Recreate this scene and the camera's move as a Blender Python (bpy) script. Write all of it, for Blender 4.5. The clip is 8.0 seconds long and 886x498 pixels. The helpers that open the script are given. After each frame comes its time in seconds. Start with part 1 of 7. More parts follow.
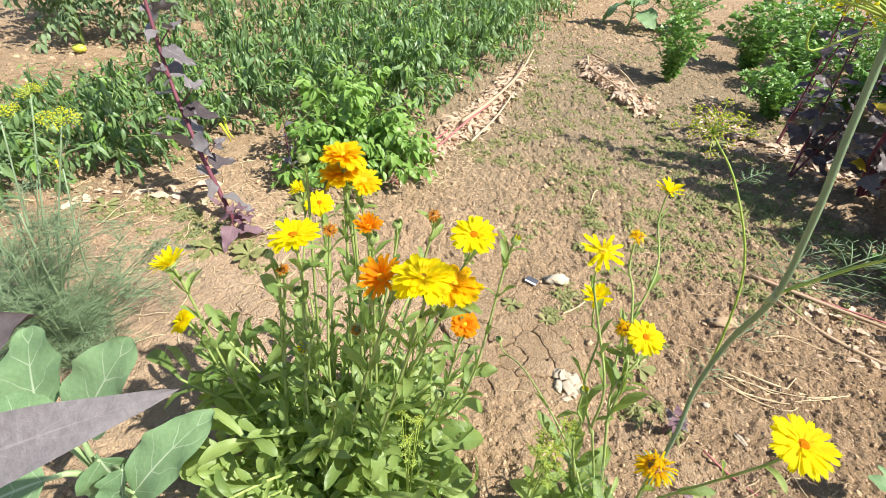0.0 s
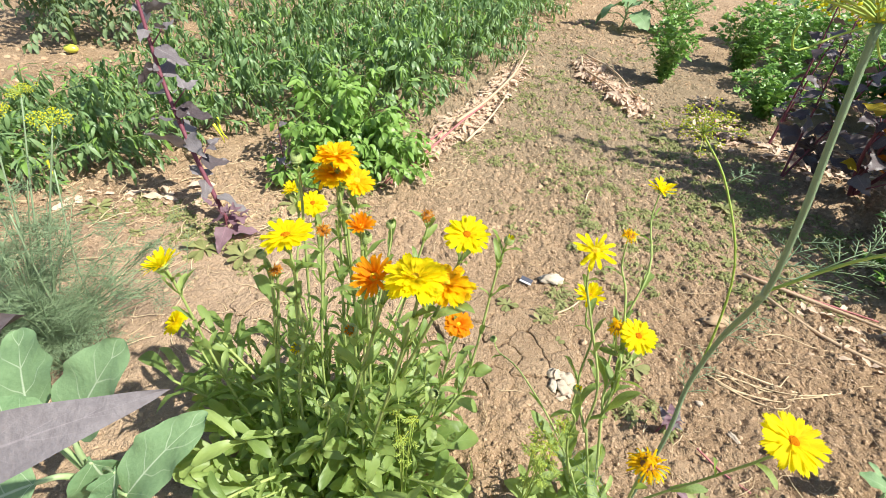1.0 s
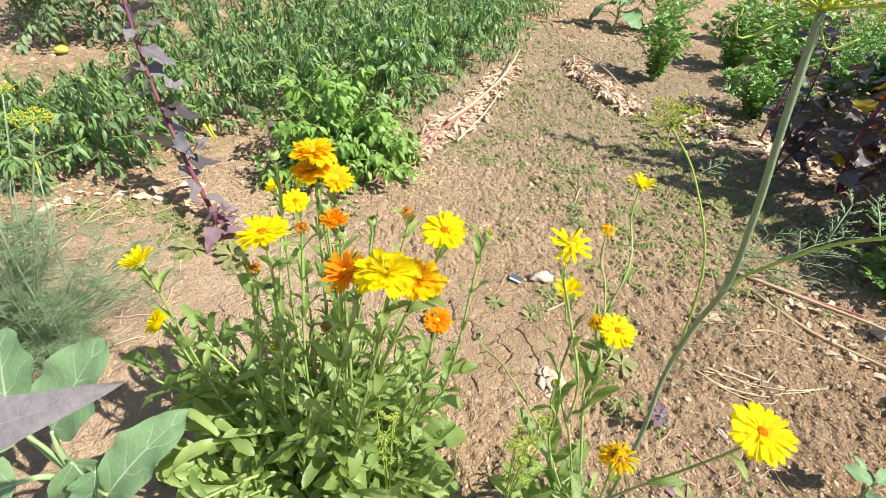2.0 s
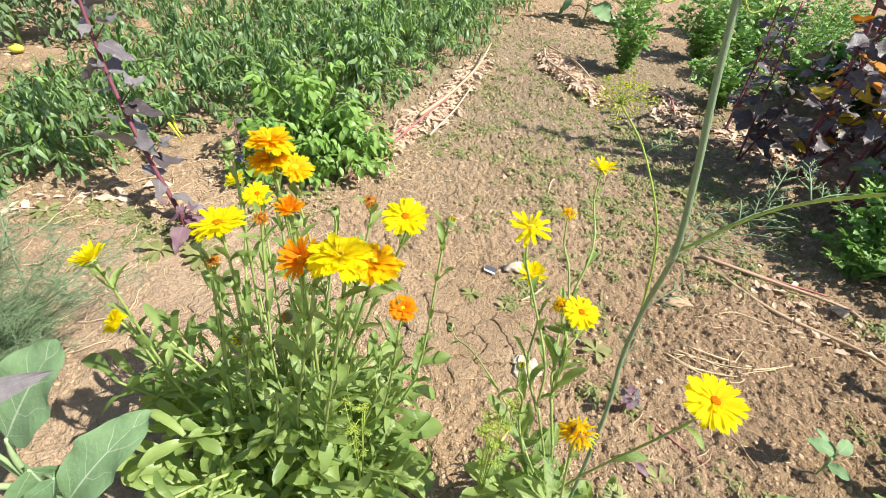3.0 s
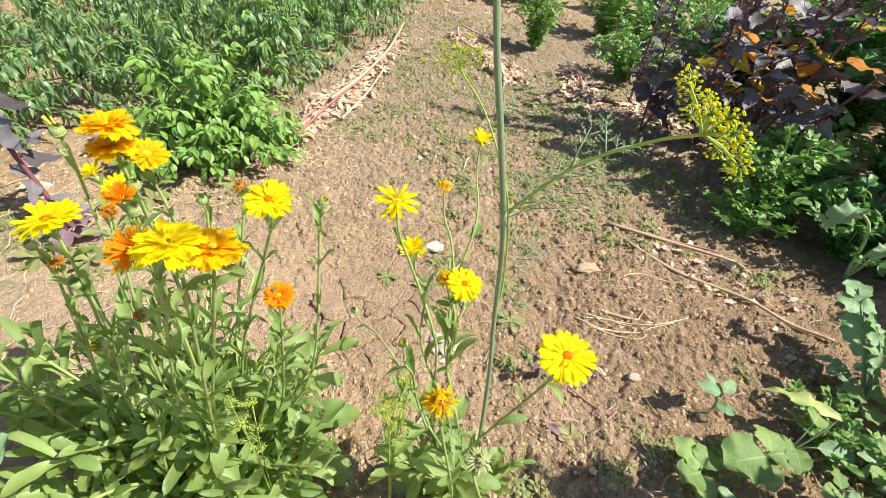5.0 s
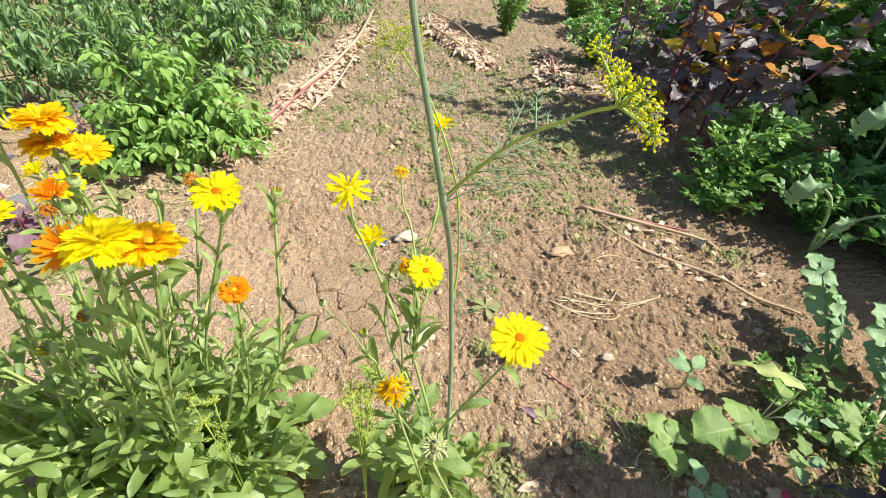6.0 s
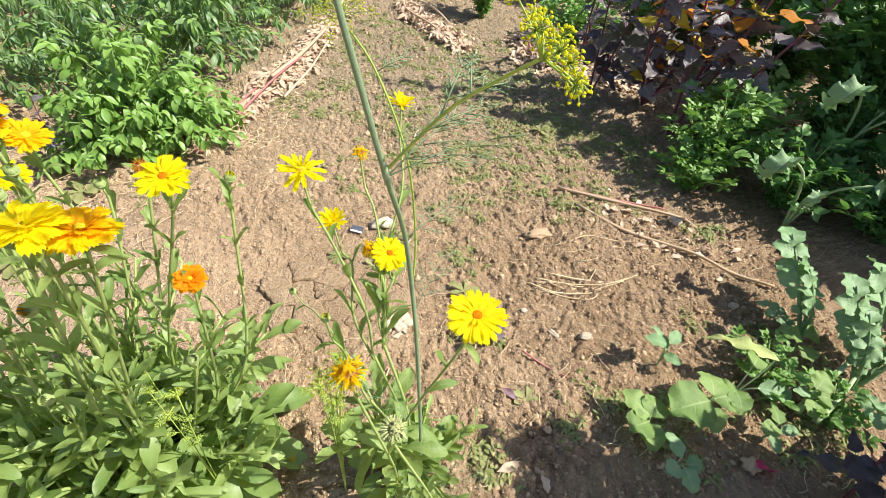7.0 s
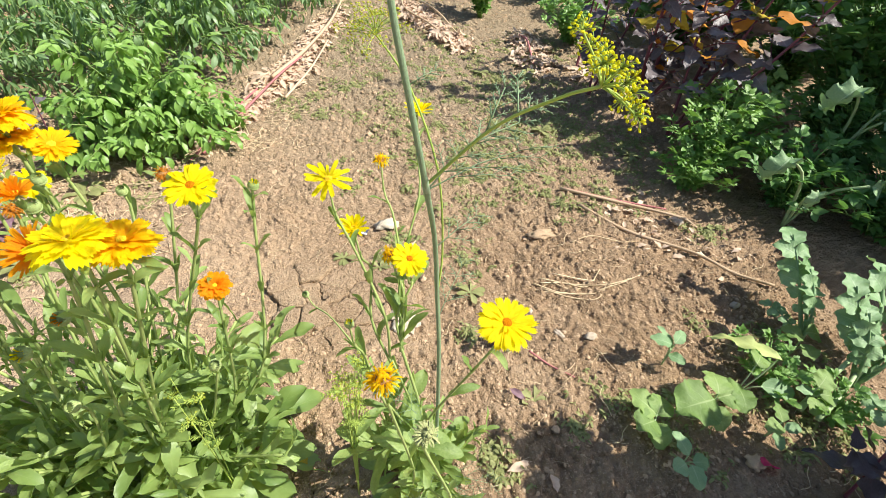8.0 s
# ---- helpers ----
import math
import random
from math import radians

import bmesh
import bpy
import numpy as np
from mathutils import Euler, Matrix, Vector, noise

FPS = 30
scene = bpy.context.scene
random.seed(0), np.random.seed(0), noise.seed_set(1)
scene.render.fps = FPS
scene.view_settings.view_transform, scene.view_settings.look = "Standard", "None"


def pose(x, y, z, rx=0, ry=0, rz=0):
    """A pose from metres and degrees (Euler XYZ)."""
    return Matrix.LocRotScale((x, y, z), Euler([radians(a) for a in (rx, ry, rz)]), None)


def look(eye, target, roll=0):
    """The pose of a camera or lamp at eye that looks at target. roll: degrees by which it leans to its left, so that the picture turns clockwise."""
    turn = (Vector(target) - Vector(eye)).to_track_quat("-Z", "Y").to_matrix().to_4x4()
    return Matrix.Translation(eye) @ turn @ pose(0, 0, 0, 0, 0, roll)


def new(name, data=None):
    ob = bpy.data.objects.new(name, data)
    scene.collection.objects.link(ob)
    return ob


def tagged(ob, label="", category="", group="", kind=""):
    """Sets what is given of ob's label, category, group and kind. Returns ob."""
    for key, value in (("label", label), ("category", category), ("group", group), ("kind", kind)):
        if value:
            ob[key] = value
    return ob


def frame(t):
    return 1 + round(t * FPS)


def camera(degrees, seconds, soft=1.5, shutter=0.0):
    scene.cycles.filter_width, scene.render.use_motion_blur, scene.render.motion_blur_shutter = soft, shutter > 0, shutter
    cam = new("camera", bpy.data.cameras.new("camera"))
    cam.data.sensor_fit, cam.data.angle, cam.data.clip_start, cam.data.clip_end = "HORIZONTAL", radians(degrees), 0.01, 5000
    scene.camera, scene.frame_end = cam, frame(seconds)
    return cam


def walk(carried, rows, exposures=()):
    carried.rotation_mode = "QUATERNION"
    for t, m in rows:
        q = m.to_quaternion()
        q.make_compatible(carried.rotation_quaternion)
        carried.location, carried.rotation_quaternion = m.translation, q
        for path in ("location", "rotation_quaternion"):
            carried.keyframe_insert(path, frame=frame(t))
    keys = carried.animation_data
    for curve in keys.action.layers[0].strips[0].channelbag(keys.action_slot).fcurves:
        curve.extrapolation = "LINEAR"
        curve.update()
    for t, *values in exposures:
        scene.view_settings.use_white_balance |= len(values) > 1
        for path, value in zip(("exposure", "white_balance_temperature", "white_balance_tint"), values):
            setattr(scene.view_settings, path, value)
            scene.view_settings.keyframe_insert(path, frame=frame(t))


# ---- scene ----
# ---------------------------------------------------------------- camera
cam = camera(87.0, 8.0, soft=0.4)
PATH = [
    (0.0, (0.0000, 0.0000, 1.0520), 0.00, -38.92, 4.12),
    (0.5, (-0.0001, -0.0030, 1.0502), -0.29, -38.85, 4.15),
    (1.0, (0.0027, -0.0009, 1.0518), -0.71, -38.81, 4.38),
    (1.5, (0.0133, -0.0008, 1.0521), -1.01, -38.78, 4.34),
    (2.8, (0.0465, -0.0100, 1.0400), -2.80, -38.75, 4.05),
    (3.0, (0.0506, -0.0100, 1.0383), -4.27, -38.94, 4.53),
    (3.5, (0.0713, -0.0117, 1.0357), -5.94, -39.20, 4.51),
    (4.0, (0.0915, -0.0086, 1.0363), -9.18, -39.46, 5.55),
    (4.5, (0.1119, -0.0123, 1.0303), -11.77, -39.74, 6.14),
    (5.0, (0.1321, -0.0156, 1.0298), -14.00, -40.08, 6.45),
    (6.5, (0.1815, -0.0223, 1.0191), -17.91, -41.79, 5.89),
    (7.0, (0.1953, -0.0246, 1.0124), -19.14, -42.39, 5.83),
    (7.5, (0.1809, -0.0162, 1.0222), -20.07, -42.58, 6.08),
    (8.0, (0.1630, -0.0155, 1.0236), -20.05, -42.58, 6.22),
]


def heading(eye, yaw, pitch, roll):
    a, b = radians(yaw), radians(pitch)
    return look(eye, Vector(eye) + Vector((-math.sin(a) * math.cos(b), math.cos(a) * math.cos(b), math.sin(b))), roll)


walk(cam, [(t, heading(eye, yaw, pitch, roll)) for t, eye, yaw, pitch, roll in PATH])

# ---------------------------------------------------------------- light
TO_SUN = Vector((0.80, -0.32, 1.0)).normalized()
sun = new("sun", bpy.data.lights.new("sun", "SUN"))
sun.data.energy, sun.data.angle, sun.data.color = 5.0, radians(0.53), (1.0, 0.965, 0.88)
sun.matrix_basis = look((0, 0, 30), Vector((0, 0, 30)) - TO_SUN)
world = bpy.data.worlds.new("sky")
scene.world = world
world.use_nodes = True
wn = world.node_tree.nodes
sky = wn.new("ShaderNodeTexSky")
sky.sky_type, sky.sun_disc = "NISHITA", False
sky.sun_elevation, sky.sun_rotation = math.asin(TO_SUN.z), math.atan2(TO_SUN.x, TO_SUN.y)
sky.altitude, sky.air_density, sky.dust_density = 300, 1.0, 1.4
world.node_tree.links.new(sky.outputs[0], wn["Background"].inputs[0])
wn["Background"].inputs[1].default_value = 0.096
scene.view_settings.exposure = 0.73

# ---------------------------------------------------------------- mesh helpers
RNG = np.random.default_rng(7)


class Buf:
    """A growing mesh: templates (verts, faces, uvs) are laid into it one after another."""

    def __init__(self):
        self.v, self.f, self.uv, self.n = [], [], [], 0

    def add(self, tpl, m=None):
        v, f, uv = tpl
        if m is not None:
            a = np.array(m)
            v = v @ a[:3, :3].T + a[:3, 3]
        self.v.append(v)
        self.uv.append(uv)
        self.f.extend([[i + self.n for i in q] for q in f])
        self.n += len(v)
        return self

    def mesh(self, name, material, smooth=True):
        me = bpy.data.meshes.new(name)
        v = np.concatenate(self.v)
        me.from_pydata(v.tolist(), [], self.f)
        uv = np.concatenate(self.uv)
        idx = np.empty(len(me.loops), dtype=np.int32)
        me.loops.foreach_get("vertex_index", idx)
        me.uv_layers.new(name="UVMap").data.foreach_set("uv", uv[idx].astype(np.float32).ravel())
        if smooth:
            me.polygons.foreach_set("use_smooth", np.ones(len(me.polygons), dtype=bool))
        me.materials.append(material)
        me.update()
        return me


def tpl_mesh(name, tpl, material, smooth=True):
    return Buf().add(tpl).mesh(name, material, smooth)


def thing(name, x, y, z, label, category, group="", kind="", rz=0):
    """An empty at a thing's base, which its parts hang on."""
    return tagged(place_ob(new(name), pose(x, y, z, 0, 0, rz)), label, category, group, kind)


def place_ob(ob, m):
    ob.matrix_basis = m
    return ob


def part(name, me, parent, m=None, label=""):
    """One mesh object under a thing or under a part."""
    ob = new(name, me)
    ob.parent = parent
    if m is not None:
        ob.matrix_basis = m
    return tagged(ob, label)


def aim(p, d, up=(0, 0, 1), s=1.0, roll=0.0):
    """The pose at p whose x axis runs along d, with z as near to up as may be, scaled by s."""
    x = Vector(d).normalized()
    y = Vector(up).cross(x)
    if y.length < 1e-4:
        y = Vector((0, 1, 0)).cross(x)
    y.normalize()
    z = x.cross(y)
    m = Matrix((x, y, z)).transposed().to_4x4()
    m.translation = p
    return m @ pose(0, 0, 0, roll) @ Matrix.Scale(s, 4)


def spline(pts, n=14):
    """A smooth line through the points."""
    p = [Vector(q) for q in pts]
    p = [p[0] * 2 - p[1]] + p + [p[-1] * 2 - p[-2]]
    out = []
    seg = len(p) - 3
    for k in range(n + 1):
        s = min(k * seg / n, seg - 1e-9)
        i, t = int(s), s - int(s)
        a, b, c, d = p[i:i + 4]
        out.append(0.5 * (2 * b + (c - a) * t + (2 * a - 5 * b + 4 * c - d) * t * t + (3 * b - a - 3 * c + d) * t ** 3))
    return out


def tube(line, r0, r1, sides=6, wob=0.0):
    """A tapered tube along a line."""
    line = [Vector(p) for p in line]
    n = len(line)
    v, uv, f = [], [], []
    side = Vector((0.3, 0.9, 0.1))
    for i, p in enumerate(line):
        d = (line[min(i + 1, n - 1)] - line[max(i - 1, 0)]).normalized()
        side = (side - d * side.dot(d)).normalized()
        up = d.cross(side)
        r = r0 + (r1 - r0) * i / (n - 1)
        for k in range(sides):
            a = 2 * math.pi * k / sides
            q = r * (1 + wob * math.sin(7.1 * i + 3.3 * k))
            v.append(p + (side * math.cos(a) + up * math.sin(a)) * q)
            uv.append((k / sides, i / (n - 1)))
    for i in range(n - 1):
        for k in range(sides):
            a, b = i * sides + k, i * sides + (k + 1) % sides
            f.append((a, b, b + sides, a + sides))
    f.append(tuple(range(sides))[::-1])
    f.append(tuple(range((n - 1) * sides, n * sides)))
    return np.array(v, float), f, np.array(uv, float)


def outline(kind, v):
    """Half width of a leaf of that kind at v along it, 0 to 1."""
    if kind == "lance":
        return 0.02 + 0.98 * math.sin(math.pi * v ** 0.85) ** 1.1
    if kind == "spoon":
        return (0.16 + 0.84 * max(0, min(1, (v - 0.05) / 0.6)) ** 1.3) * math.sqrt(max(0, 1 - max(0, (v - 0.72) / 0.28) ** 2))
    if kind == "oblong":
        return (0.5 + 0.5 * min(1, v / 0.5)) * math.sqrt(max(0, 1 - max(0, (v - 0.66) / 0.34) ** 2.2))
    if kind == "ovate":
        return 0.03 if v < 0.1 else 2.35 * ((v - 0.08) / 0.92) ** 0.62 * (1 - (v - 0.08) / 0.92) ** 0.95 * 0.92
    if kind == "arrow":
        return 0.03 if v < 0.14 else (1 - (v - 0.16) / 0.84) ** 0.85 * (0.72 + 0.28 * min(1, (v - 0.12) / 0.12)) if v >= 0.16 else 0.4
    if kind == "round":
        return 0.05 if v < 0.06 else math.sin(math.pi * ((v - 0.05) / 0.95) ** 0.8) ** 0.55
    if kind == "broad":
        return 0.04 if v < 0.08 else math.sin(math.pi * ((v - 0.07) / 0.93) ** 0.72 * 0.985) ** 0.62
    if kind == "strap":
        return 0.68 + 0.32 * min(1, v / 0.45) if v < 0.86 else 1.0 - 0.35 * ((v - 0.86) / 0.14) ** 2
    return 1.0


def leaf(kind, length, width, curl=0.4, fold=0.15, wave=0.0, waves=3.0, teeth=0.0, tooth_n=9, twist=0.0, nl=8, nw=4, seed=0):
    """A leaf along +x with its upper face to +z; uv: across, along."""
    rg = random.Random(seed)
    ph, ph2 = rg.uniform(0, 6.28), rg.uniform(0, 6.28)
    v, uv, f = [], [], []
    for i in range(nl + 1):
        t = 1 - (1 - i / nl) ** 1.55 if kind in ("spoon", "oblong", "round", "broad") else i / nl
        w = outline(kind, t) * width / 2
        c = curl if abs(curl) > 1e-3 else 1e-3
        x0, z0 = math.sin(c * t) / c * length, -(1 - math.cos(c * t)) / c * length
        if teeth and 0 < i < nl:
            w *= 1 + teeth * math.sin(t * tooth_n * 6.28 + ph2)
        tw = twist * t
        for j in range(nw + 1):
            s = 2 * j / nw - 1
            y, z = s * w, fold * abs(s) ** 1.3 * w
            z += wave * length * s * s * math.sin(t * waves * 6.28 + ph + (1.7 if s > 0 else 0)) * (0.25 + 0.75 * min(1, 2 * t))
            y, z = y * math.cos(tw) - z * math.sin(tw), y * math.sin(tw) + z * math.cos(tw)
            v.append((x0, y, z0 + z))
            uv.append((j / nw, t))
    for i in range(nl):
        for j in range(nw):
            a = i * (nw + 1) + j
            f.append((a, a + nw + 1, a + nw + 2, a + 1))
    return np.array(v, float), f, np.array(uv, float)


def petal(length, width, curl, seed, nl=6):
    """A ray floret: a strap with three short teeth at its tip."""
    v, uv, f = [], [], []
    nw = 4
    for i in range(nl + 1):
        t = i / nl
        w = outline("strap", t) * width / 2
        c = curl if abs(curl) > 1e-3 else 1e-3
        for j in range(nw + 1):
            s = 2 * j / nw - 1
            ext = length * (0.0 if i < nl else (0.05 if j % 2 == 0 else -0.045) - 0.05 * abs(s))
            tt = t + ext / length
            v.append((math.sin(c * tt) / c * length, s * w, -(1 - math.cos(c * tt)) / c * length - 0.10 * w * (1 - abs(s)) + 0.05 * w * math.sin(9 * s + seed)))
            uv.append((j / nw, t))
    for i in range(nl):
        for j in range(nw):
            a = i * (nw + 1) + j
            f.append((a, a + nw + 1, a + nw + 2, a + 1))
    return np.array(v, float), f, np.array(uv, float)


def dome(r, h, rings=5, sides=14, bump=0.0, bottom=True, seed=0):
    """A rounded cap over z = 0, with a little relief."""
    rg = random.Random(seed)
    v, uv, f = [(0, 0, h)], [(0.5, 0.5)], []
    for i in range(1, rings + 1):
        a = math.pi / 2 * i / rings
        for k in range(sides):
            b = 2 * math.pi * (k + 0.5 * (i % 2)) / sides
            q = 1 + bump * rg.uniform(-1, 1)
            v.append((r * q * math.sin(a) * math.cos(b), r * q * math.sin(a) * math.sin(b), h * q * math.cos(a)))
            uv.append((0.5 + 0.5 * i / rings * math.cos(b), 0.5 + 0.5 * i / rings * math.sin(b)))
    for k in range(sides):
        f.append((0, 1 + k, 1 + (k + 1) % sides))
    for i in range(1, rings):
        for k in range(sides):
            a, b = 1 + (i - 1) * sides + k, 1 + (i - 1) * sides + (k + 1) % sides
            f.append((a, a + sides, b + sides, b))
    if bottom:
        f.append(tuple(range(1 + (rings - 1) * sides, 1 + rings * sides))[::-1])
    return np.array(v, float), f, np.array(uv, float)


def lump(seed, rough=0.25, sub=1):
    """A rough stone or clod of about unit radius."""
    bm = bmesh.new()
    bmesh.ops.create_icosphere(bm, subdivisions=sub, radius=1.0)
    rg = random.Random(seed)
    k = [rg.uniform(-9, 9) for _ in range(3)]
    sq = (rg.uniform(0.8, 1.25), rg.uniform(0.7, 1.0), rg.uniform(0.5, 0.8))
    v = []
    for q in bm.verts:
        p = q.co.normalized()
        d = 1 + rough * noise.noise(Vector((p.x * 1.6 + k[0], p.y * 1.6 + k[1], p.z * 1.6 + k[2]))) * 1.6 + rough * 0.5 * rg.uniform(-1, 1)
        v.append((p.x * d * sq[0], p.y * d * sq[1], p.z * d * sq[2]))
    bm.verts.index_update()
    f = [tuple(q.index for q in face.verts) for face in bm.faces]
    bm.free()
    v = np.array(v, float)
    return v, f, v[:, :2] * 0.5 + 0.5


def shard(seed):
    """A small angular crumb of about unit radius with eight faces."""
    rg = random.Random(seed)
    v = []
    for p in ((1, 0, 0), (0, 1, 0), (-1, 0, 0), (0, -1, 0), (0, 0, 1), (0, 0, -1)):
        v.append([c * rg.uniform(0.65, 1.2) + rg.uniform(-0.38, 0.38) for c in p])
    v = np.array(v, float) * (1, rg.uniform(0.7, 1), rg.uniform(0.6, 0.85))
    f = [(0, 1, 4), (1, 2, 4), (2, 3, 4), (3, 0, 4), (1, 0, 5), (2, 1, 5), (3, 2, 5), (0, 3, 5)]
    return v, f, v[:, :2] * 0.5 + 0.5


# ---------------------------------------------------------------- relief of the soil
def lattice(ix, iy, s):
    n = (ix.astype(np.int64) * 374761393 + iy.astype(np.int64) * 668265263 + s * 974711) & 0x7FFFFFFF
    n = ((n ^ (n >> 13)) * 1274126177) & 0x7FFFFFFF
    return ((n ^ (n >> 16)) & 0xFFFF) / 65535.0 * 2 - 1


def vnoise(x, y, s=0):
    x, y = np.asarray(x, float), np.asarray(y, float)
    ix, iy = np.floor(x), np.floor(y)
    fx, fy = x - ix, y - iy
    fx, fy = fx * fx * (3 - 2 * fx), fy * fy * (3 - 2 * fy)
    a, b = lattice(ix, iy, s), lattice(ix + 1, iy, s)
    c, d = lattice(ix, iy + 1, s), lattice(ix + 1, iy + 1, s)
    return (a * (1 - fx) + b * fx) * (1 - fy) + (c * (1 - fx) + d * fx) * fy


def box_mask(x, y, cx, cy, rx, ry):
    return np.clip(1.35 - np.sqrt(((x - cx) / rx) ** 2 + ((y - cy) / ry) ** 2) * 1.0, 0, 1)


def cell_edges(x, y, size, s):
    """Distance to the edges of irregular cells, in metres, and the cell's own random height."""
    gx, gy = x / size, y / size
    ix, iy = np.floor(gx), np.floor(gy)
    d1 = np.full(gx.shape, 9.0)
    d2 = np.full(gx.shape, 9.0)
    own = np.zeros(gx.shape)
    for dx in (-1, 0, 1):
        for dy in (-1, 0, 1):
            jx, jy = ix + dx, iy + dy
            px, py = jx + 0.5 + 0.42 * lattice(jx, jy, s), jy + 0.5 + 0.42 * lattice(jx, jy, s + 5)
            d = np.hypot(gx - px, gy - py)
            near = d < d1
            d2 = np.where(near, d1, np.minimum(d2, d))
            own = np.where(near, lattice(jx, jy, s + 9), own)
            d1 = np.where(near, d, d1)
    return (d2 - d1) * size * 0.5, own


def soil(x, y):
    """Height of the ground."""
    x, y = np.asarray(x, float), np.asarray(y, float)
    near = np.exp(-np.maximum(0, np.hypot(x - 0.4, y - 1.2) - 3.5) / 3) * np.clip((y + 0.5) / 0.5, 0, 1)
    wx, wy = x + 0.02 * vnoise(x * 14, y * 14, 31), y + 0.02 * vnoise(x * 14, y * 14, 32)
    tilled = np.clip(0.72 + 0.06 * box_mask(x, y, 1.0, 0.7, 0.75, 0.7) + 0.35 * vnoise(x * 2.1, y * 2.1, 3), 0.35, 1.25)
    tilled = tilled * (1 - 0.5 * box_mask(x, y, -0.65, 1.0, 0.5, 0.45))
    h = 0.014 * vnoise(x * 1.7, y * 1.7, 1) + 0.010 * vnoise(x * 4.3, y * 4.3, 2)
    h = h + tilled * (0.012 * np.abs(vnoise(wx * 13, wy * 13, 4)) + 0.010 * np.abs(vnoise(wx * 29, wy * 29, 5)) + 0.007 * np.abs(vnoise(wx * 57, wy * 57, 6)))
    e1, o1 = cell_edges(wx + 3.1, wy, 0.040, 60)
    e2, o2 = cell_edges(wx, wy + 1.7, 0.021, 70)
    h = h + tilled * (0.0055 * o1 - 0.0065 * np.exp(-(e1 / 0.0040) ** 2) + 0.0036 * o2 - 0.0042 * np.exp(-(e2 / 0.0030) ** 2))
    h = h + 0.0028 * vnoise(x * 105, y * 105, 7)
    # dried crust, split by shrinkage cracks
    crust = np.clip(box_mask(x, y, 0.2, 0.92, 0.25, 0.28) + 0.8 * box_mask(x, y, -0.45, 0.95, 0.3, 0.25), 0, 1)
    h = h * (1 - 0.7 * crust) + crust * 0.0022 * vnoise(x * 40, y * 40, 35)
    # furrow edge along the dug ground
    h = h + 0.02 * np.exp(-((y - 0.62 + 0.35 * (x - 1.3)) / 0.05) ** 2) * box_mask(x, y, 1.25, 0.72, 0.35, 0.3) * vnoise(x * 9, y * 9, 8)
    return h * near - 0.004


def soil_at(x, y):
    return float(soil(np.array([x]), np.array([y]))[0])


# ---------------------------------------------------------------- materials
def nodes_of(name):
    m = bpy.data.materials.new(name)
    m.use_nodes = True
    nt = m.node_tree
    return m, nt.nodes, nt.links, nt.nodes["Principled BSDF"], nt.nodes["Material Output"]


def math_node(N, L, op, a, b=None, clamp=False):
    n = N.new("ShaderNodeMath")
    n.operation, n.use_clamp = op, clamp
    for k, s in enumerate((a, b)):
        if s is None:
            continue
        if isinstance(s, (int, float)):
            n.inputs[k].default_value = s
        else:
            L.new(s, n.inputs[k])
    return n.outputs[0]


def mix(N, L, fac, a, b, blend="MIX"):
    n = N.new("ShaderNodeMix")
    n.data_type, n.blend_type = "RGBA", blend
    for s, k in ((fac, 0), (a, 6), (b, 7)):
        if isinstance(s, (int, float)):
            n.inputs[k].default_value = s
        elif isinstance(s, tuple):
            n.inputs[k].default_value = (*s, 1)
        else:
            L.new(s, n.inputs[k])
    return n.outputs[2]


def noise_node(N, L, scale, detail=4, coord=None, rough=0.55):
    n = N.new("ShaderNodeTexNoise")
    n.inputs["Scale"].default_value, n.inputs["Detail"].default_value, n.inputs["Roughness"].default_value = scale, detail, rough
    if coord is not None:
        L.new(coord, n.inputs["Vector"])
    return n.outputs["Fac"]


def ramp(N, L, fac, stops):
    n = N.new("ShaderNodeValToRGB")
    el = n.color_ramp.elements
    while len(el) < len(stops):
        el.new(0.5)
    for e, (p, c) in zip(el, stops):
        e.position, e.color = p, (*c, 1)
    L.new(fac, n.inputs[0])
    return n.outputs[0]


def bump(N, L, bsdf, height, strength, dist):
    n = N.new("ShaderNodeBump")
    n.inputs["Strength"].default_value, n.inputs["Distance"].default_value = strength, dist
    L.new(height, n.inputs["Height"])
    L.new(n.outputs[0], bsdf.inputs["Normal"])


def random_of(N, L):
    """A random number for each object and each island of a mesh."""
    a, b = N.new("ShaderNodeObjectInfo"), N.new("ShaderNodeNewGeometry")
    return math_node(N, L, "FRACT", math_node(N, L, "ADD", a.outputs["Random"], b.outputs["Random Per Island"]))


